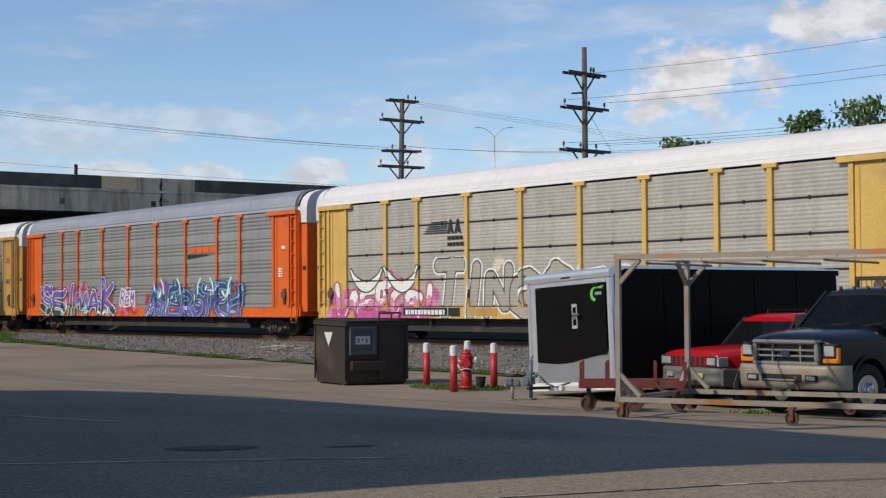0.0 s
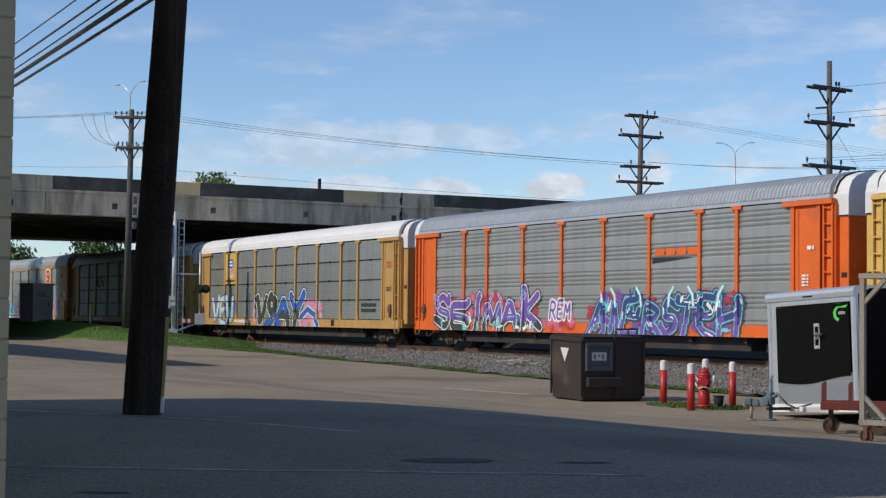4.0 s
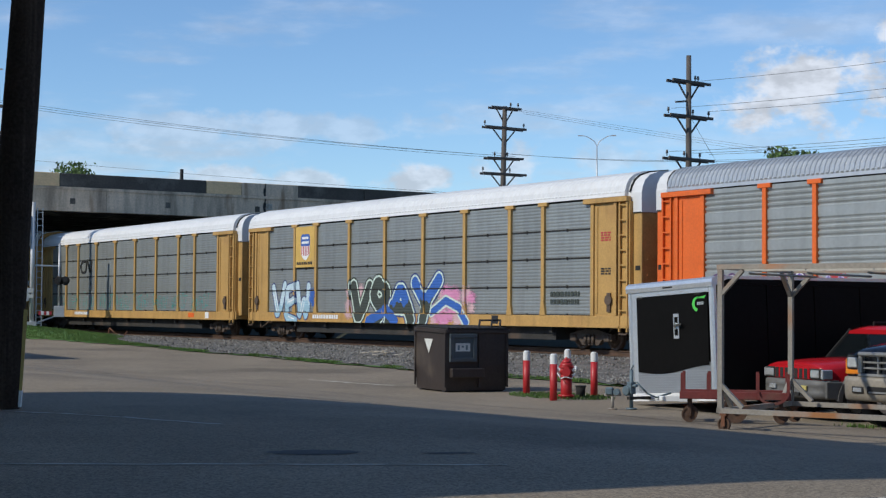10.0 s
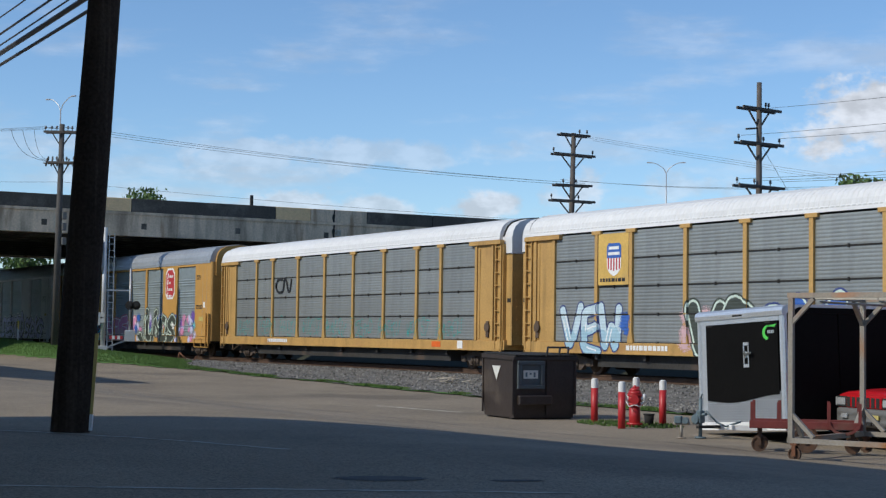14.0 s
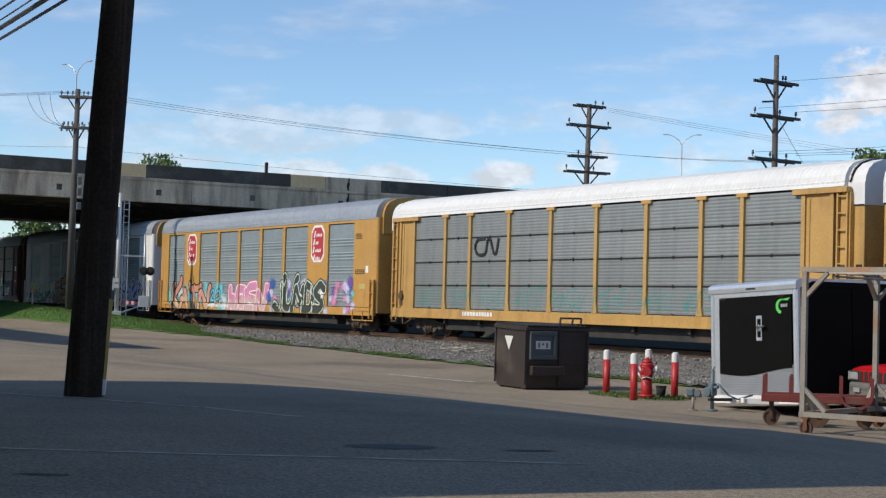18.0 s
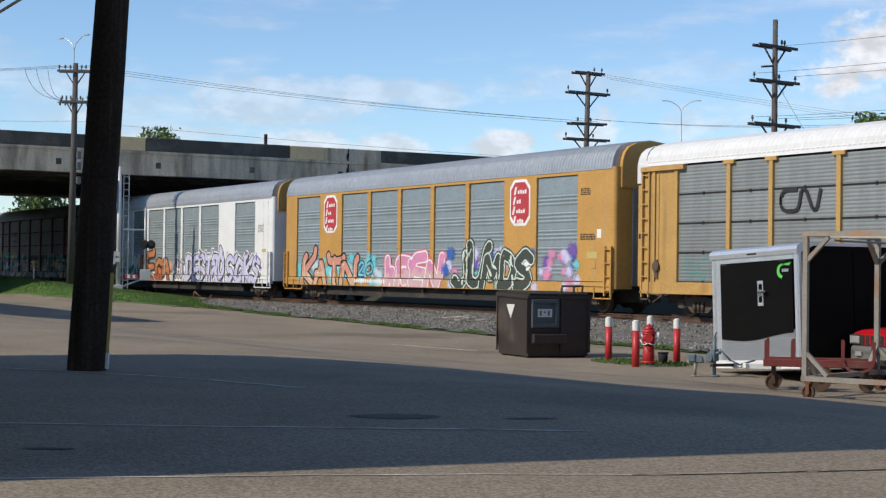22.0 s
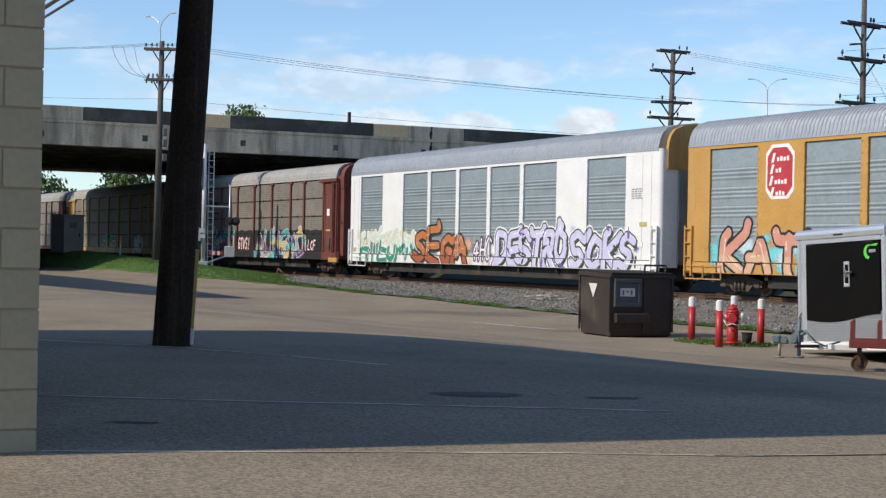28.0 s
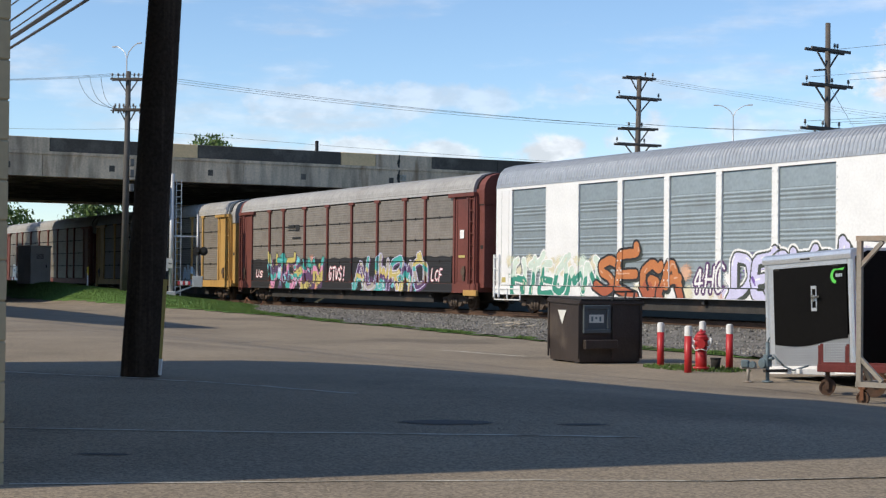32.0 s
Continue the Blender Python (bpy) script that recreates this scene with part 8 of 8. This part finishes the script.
def relay_cabinet():
    x, y = -104.9, 25.5
    root = thing("relay_cabinet", pose(x, y, ground_z(x, y) - 0.05, 0, 0, 20), "grey steel relay cabinet on the grass", "cabinet")
    bm = bmesh.new()
    box(bm, -0.75, 0.75, -0.75, 0.75, 0, 2.35, bevel=0.02)
    part("body", bm, M["cabinet_grey"], root)
    bm = bmesh.new()
    box(bm, -0.82, 0.82, -0.82, 0.82, 2.35, 2.45, bevel=0.02)
    part("roof", bm, M["cabinet_grey"], root)
    bm = bmesh.new()
    box(bm, 0.752, 0.775, -0.55, 0.55, 0.2, 2.2, bevel=0.008)
    d = part("door", bm, M["cabinet_grey"], root)
    bm = bmesh.new()
    box(bm, 0.776, 0.80, 0.35, 0.42, 1.0, 1.25)
    part("handle", bm, M["black_steel"], d)
    bm = bmesh.new()
    for k in range(5):
        box(bm, 0.776, 0.785, -0.35, 0.2, 1.6 + 0.07 * k, 1.63 + 0.07 * k)
    part("vent", bm, M["black_steel"], d)


relay_cabinet()


def marker_post():
    x, y = -96.2, 26.6
    root = thing("marker_post", pose(x, y, ground_z(x, y) - 0.05), "thin marker post with a yellow plate", "marker post")
    bm = bmesh.new()
    tube(bm, (0, 0, 0), (0, 0, 0.9), 0.045, n=8)
    part("stem", bm, M["white_gloss"], root)
    bm = bmesh.new()
    box(bm, -0.09, 0.09, -0.03, 0.03, 0.75, 1.25, bevel=0.01)
    part("plate", bm, M["p_sun"], root, "bright yellow marker plate")


M["p_sun"] = flat("p_sun", (0.72, 0.5, 0.03))
marker_post()


GUARD = (-77.3, 29.8)


def switch_stand():
    x, y = GUARD
    root = thing("track_marker", pose(x, y, ballast_z(x, y), 0, 0, 25), "low rusty bent pipe guard beside the track", "pipe guard")
    bm = bmesh.new()
    for p, q in (((-0.5, 0, 0), (-0.35, 0, 0.5)), ((-0.35, 0, 0.5), (0.1, 0, 0.2)), ((0.1, 0, 0.2), (0.5, 0, 0.02)), ((0.5, 0, 0.0), (0.75, 0.1, 0.35))):
        tube(bm, p, q, 0.035, n=8)
    part("pipe", bm, M["rust"], root)


switch_stand()


STICKS = (-48.0, 28.18)


def stick_pile():
    x, y = STICKS
    root = thing("stick_pile", pose(x, y, ballast_z(x, y), 0, 0, 12), "pale dry sticks lying on the ballast", "sticks")
    rng = random.Random(31)
    for k in range(9):
        bm = bmesh.new()
        a, n = rng.gauss(0.1, 0.35), rng.uniform(0.3, 0.8)
        cx, cy, z = rng.gauss(0, 0.3), rng.gauss(0, 0.15), 0.03 + 0.018 * k
        dx, dy = math.cos(a) * n / 2, math.sin(a) * n / 2
        tube(bm, (cx - dx, cy - dy, z), (cx, cy + 0.04, z + 0.02), 0.02, 0.022, n=6)
        tube(bm, (cx, cy + 0.04, z + 0.02), (cx + dx, cy + dy, z + rng.uniform(0, 0.12)), 0.022, 0.012, n=6)
        part("stick", bm, M["pale_stick"], root)


M["pale_stick"] = material("pale_stick", (0.38, 0.34, 0.28), 0.9, vary=0.2, scale=5, fine=30, bump=0.1)
stick_pile()


def tree(x, y, base, height, spread, seed, label, leaves=2600, size=0.32, trunk=0.35):
    rng = random.Random(seed)
    root = thing("tree", pose(x, y, base), label, "tree", "trees beyond the track")
    bm = bmesh.new()
    rows = [(0, 0, 0.0, 0.32), (0.1, 0.05, trunk * height * 0.5, 0.25), (0.05, 0.15, trunk * height, 0.2), (0.1, 0.1, 0.85 * height, 0.05)]
    for (ax, ay, az, ar), (bx, by, bz, br) in zip(rows, rows[1:]):
        tube(bm, (ax, ay, az), (bx, by, bz), ar, br, n=9)
    tips = []
    for k in range(13):
        a, z = k * 2.4 + rng.random(), height * (trunk + (0.9 - trunk) * k / 13)
        reach = spread * (1.0 - 0.55 * k / 13) * rng.uniform(0.55, 1.0)
        tip = Vector((math.cos(a) * reach, math.sin(a) * reach, z + height * 0.10 * rng.random()))
        tube(bm, (0.05, 0.1, z - height * 0.06), tip, 0.09, 0.02, n=6)
        tips.append(tip)
    tips.append(Vector((0.1, 0.1, height * 0.95)))
    part("trunk", bm, M["wood_grey"], root)
    verts, faces = [], []
    for _ in range(leaves):
        t = rng.choice(tips)
        r = spread * 0.36
        p = t * rng.uniform(0.6, 1.0) if rng.random() < 0.25 else t
        g = [max(-1.7, min(1.7, rng.gauss(0, 1))) for _ in range(3)]
        c = Vector((p.x + g[0] * r * 0.55, p.y + g[1] * r * 0.55, t.z + g[2] * r * 0.42))
        q = Euler((rng.random() * 6, rng.random() * 6, rng.random() * 6)).to_matrix()
        s, k = size * rng.uniform(0.5, 1.2), len(verts)
        for v in ((-1, 0, 0), (0, -0.55, 0.1), (1, 0, 0), (0, 0.55, 0.1)):
            w = q @ Vector(v) * s
            verts.append((c.x + w.x, c.y + w.y, c.z + w.z))
        faces.append((k, k + 1, k + 2, k + 3))
    me = bpy.data.meshes.new("crown")
    me.from_pydata(verts, [], faces)
    me.materials.append(M["leaf"])
    share("crown", me, root)


def toward(az, d):
    return d * math.sin(radians(az)), d * math.cos(radians(az))


for az, d, top, spread, seed in ((-41.2, 105, 13.1, 2.3, 1), (-39.2, 108, 14.0, 3.2, 2), (-45.9, 120, 13.0, 2.6, 3), (-44.9, 118, 12.6, 2.0, 4), (-37.0, 112, 13.2, 3.2, 5), (-70.2, 165, 15.4, 3.2, 6), (-31.5, 110, 14.0, 4.0, 12)):
    x, y = toward(az, d)
    tree(x, y, -0.6, top + 0.6, spread, seed, "leafy green tree beyond the railway", 3000, 0.22, 0.4)
for k, az in enumerate((-82, -79.5, -77.3, -74.3, -71.2)):
    x, y = toward(az, 172 + 9 * (k % 3))
    tree(x, y, -0.8, 9.6 + 1.3 * (k % 2) + (1.5 if k in (0, 1) else 0), 4.0, 20 + k, "leafy tree behind the bridge in sunlight", 3200, 0.27, 0.25)
# mostly out of view; added to shade the cars just past the bridge
for az, d, top, spread, seed in ((-79.6, 136, 12.5, 4.4, 41), (-81.2, 140, 12.0, 4.6, 42)):
    x, y = toward(az, d)
    tree(x, y, -0.6, top, spread, seed, "mostly hidden leafy tree just beyond the bridge, added for its shade", 3600, 0.26, 0.3)


# ---- a car that crosses the bridge ----
def bridge_car():
    root = thing("moving_car", pose(-98.0, -100, 8.05), "dark red sport utility car driving over the bridge", "car")
    M["maroon"] = material("maroon", (0.16, 0.012, 0.016), 0.3, vary=0.06, scale=2, fine=20, bump=0.01)
    w = 0.92
    bm = bmesh.new()
    side = [(0.0, 0.45), (0.02, 1.05), (0.10, 1.12), (3.0, 1.10), (4.55, 0.98), (4.72, 0.80), (4.75, 0.45)]
    skin(bm, [[(s * w * k, y, z) for y, z in side] for s, k in ((-1, 0.95), (-1, 1.0), (1, 1.0), (1, 0.95))])
    part("body", bm, M["maroon"], root)
    bm = bmesh.new()
    low = [(-w + 0.04, 0.08, 1.11), (w - 0.04, 0.08, 1.11), (w - 0.04, 3.25, 1.10), (-w + 0.04, 3.25, 1.10)]
    top = [(-w + 0.16, 0.40, 1.76), (w - 0.16, 0.40, 1.76), (w - 0.16, 2.35, 1.78), (-w + 0.16, 2.35, 1.78)]
    a, b = [bm.verts.new(p) for p in low], [bm.verts.new(p) for p in top]
    for i in range(4):
        bm.faces.new((a[i], a[(i + 1) % 4], b[(i + 1) % 4], b[i]))
    bm.faces.new(b), bm.faces.new(a[::-1])
    part("cabin_glass", bm, M["dark_glass"], root)
    bm = bmesh.new()
    box(bm, -w + 0.14, w - 0.14, 0.34, 2.40, 1.76, 1.84, bevel=0.03)
    part("roof", bm, M["maroon"], root)
    for s in (-1, 1):
        for (ya, za), (yb, zb) in (((0.05, 1.1), (0.38, 1.78)), ((1.15, 1.1), (1.2, 1.78)), ((2.05, 1.1), (2.0, 1.78)), ((3.27, 1.1), (2.37, 1.78))):
            bm = bmesh.new()
            beam(bm, (s * (w - 0.03), ya, za), (s * (w - 0.15), yb, zb), 0.06, 0.09)
            part("pillar", bm, M["maroon"], root)
        for y in (0.95, 3.75):
            wheel(root, s * (w - 0.12), y, 0.36, 0.22, "grey_plastic")
        bm = bmesh.new()
        box(bm, s * 0.7 - 0.15, s * 0.7 + 0.15, 4.60, 4.74, 0.72, 0.86, bevel=0.02)
        part("headlight", bm, M["lamp_clear"], root)
        bm = bmesh.new()
        box(bm, s * 0.82 - 0.06, s * 0.82 + 0.06, -0.02, 0.04, 0.8, 1.04, bevel=0.01)
        part("tail_light", bm, M["red_paint"], root)
    return root


BRIDGE_CAR = bridge_car()


# ---- what moves: the train rolls by ----
def train_x(t):
    return 0.0035 * t * t + 4.238 * t - 138.375


def motions():
    walk(BRIDGE_CAR, [(t, pose(-98.0, min(40.4 + 24.3 * (t - 7.0), 168.0), 8.055)) for t in (0, 2, 4, 5, 6, 7, 8, 9, 10, 11, 12, 14, 32)])
    for k, car in enumerate(CARS):
        walk(car, [(t, pose(train_x(t) + CAR_PITCH * (3 - k), SIDE_Y, RAIL_TOP)) for t in (0, 2, 4, 8, 12, 16, 20, 24, 28, 30, 32)])
    for axle, x in WHEELSETS:
        rest = axle.matrix_basis.translation.copy()
        walk(axle, [(k / 10, Matrix.Translation(rest) @ pose(0, 0, 0, 0, math.degrees((train_x(k / 10) - train_x(0)) / 0.40) % 360, 0)) for k in range(321)])


motions()
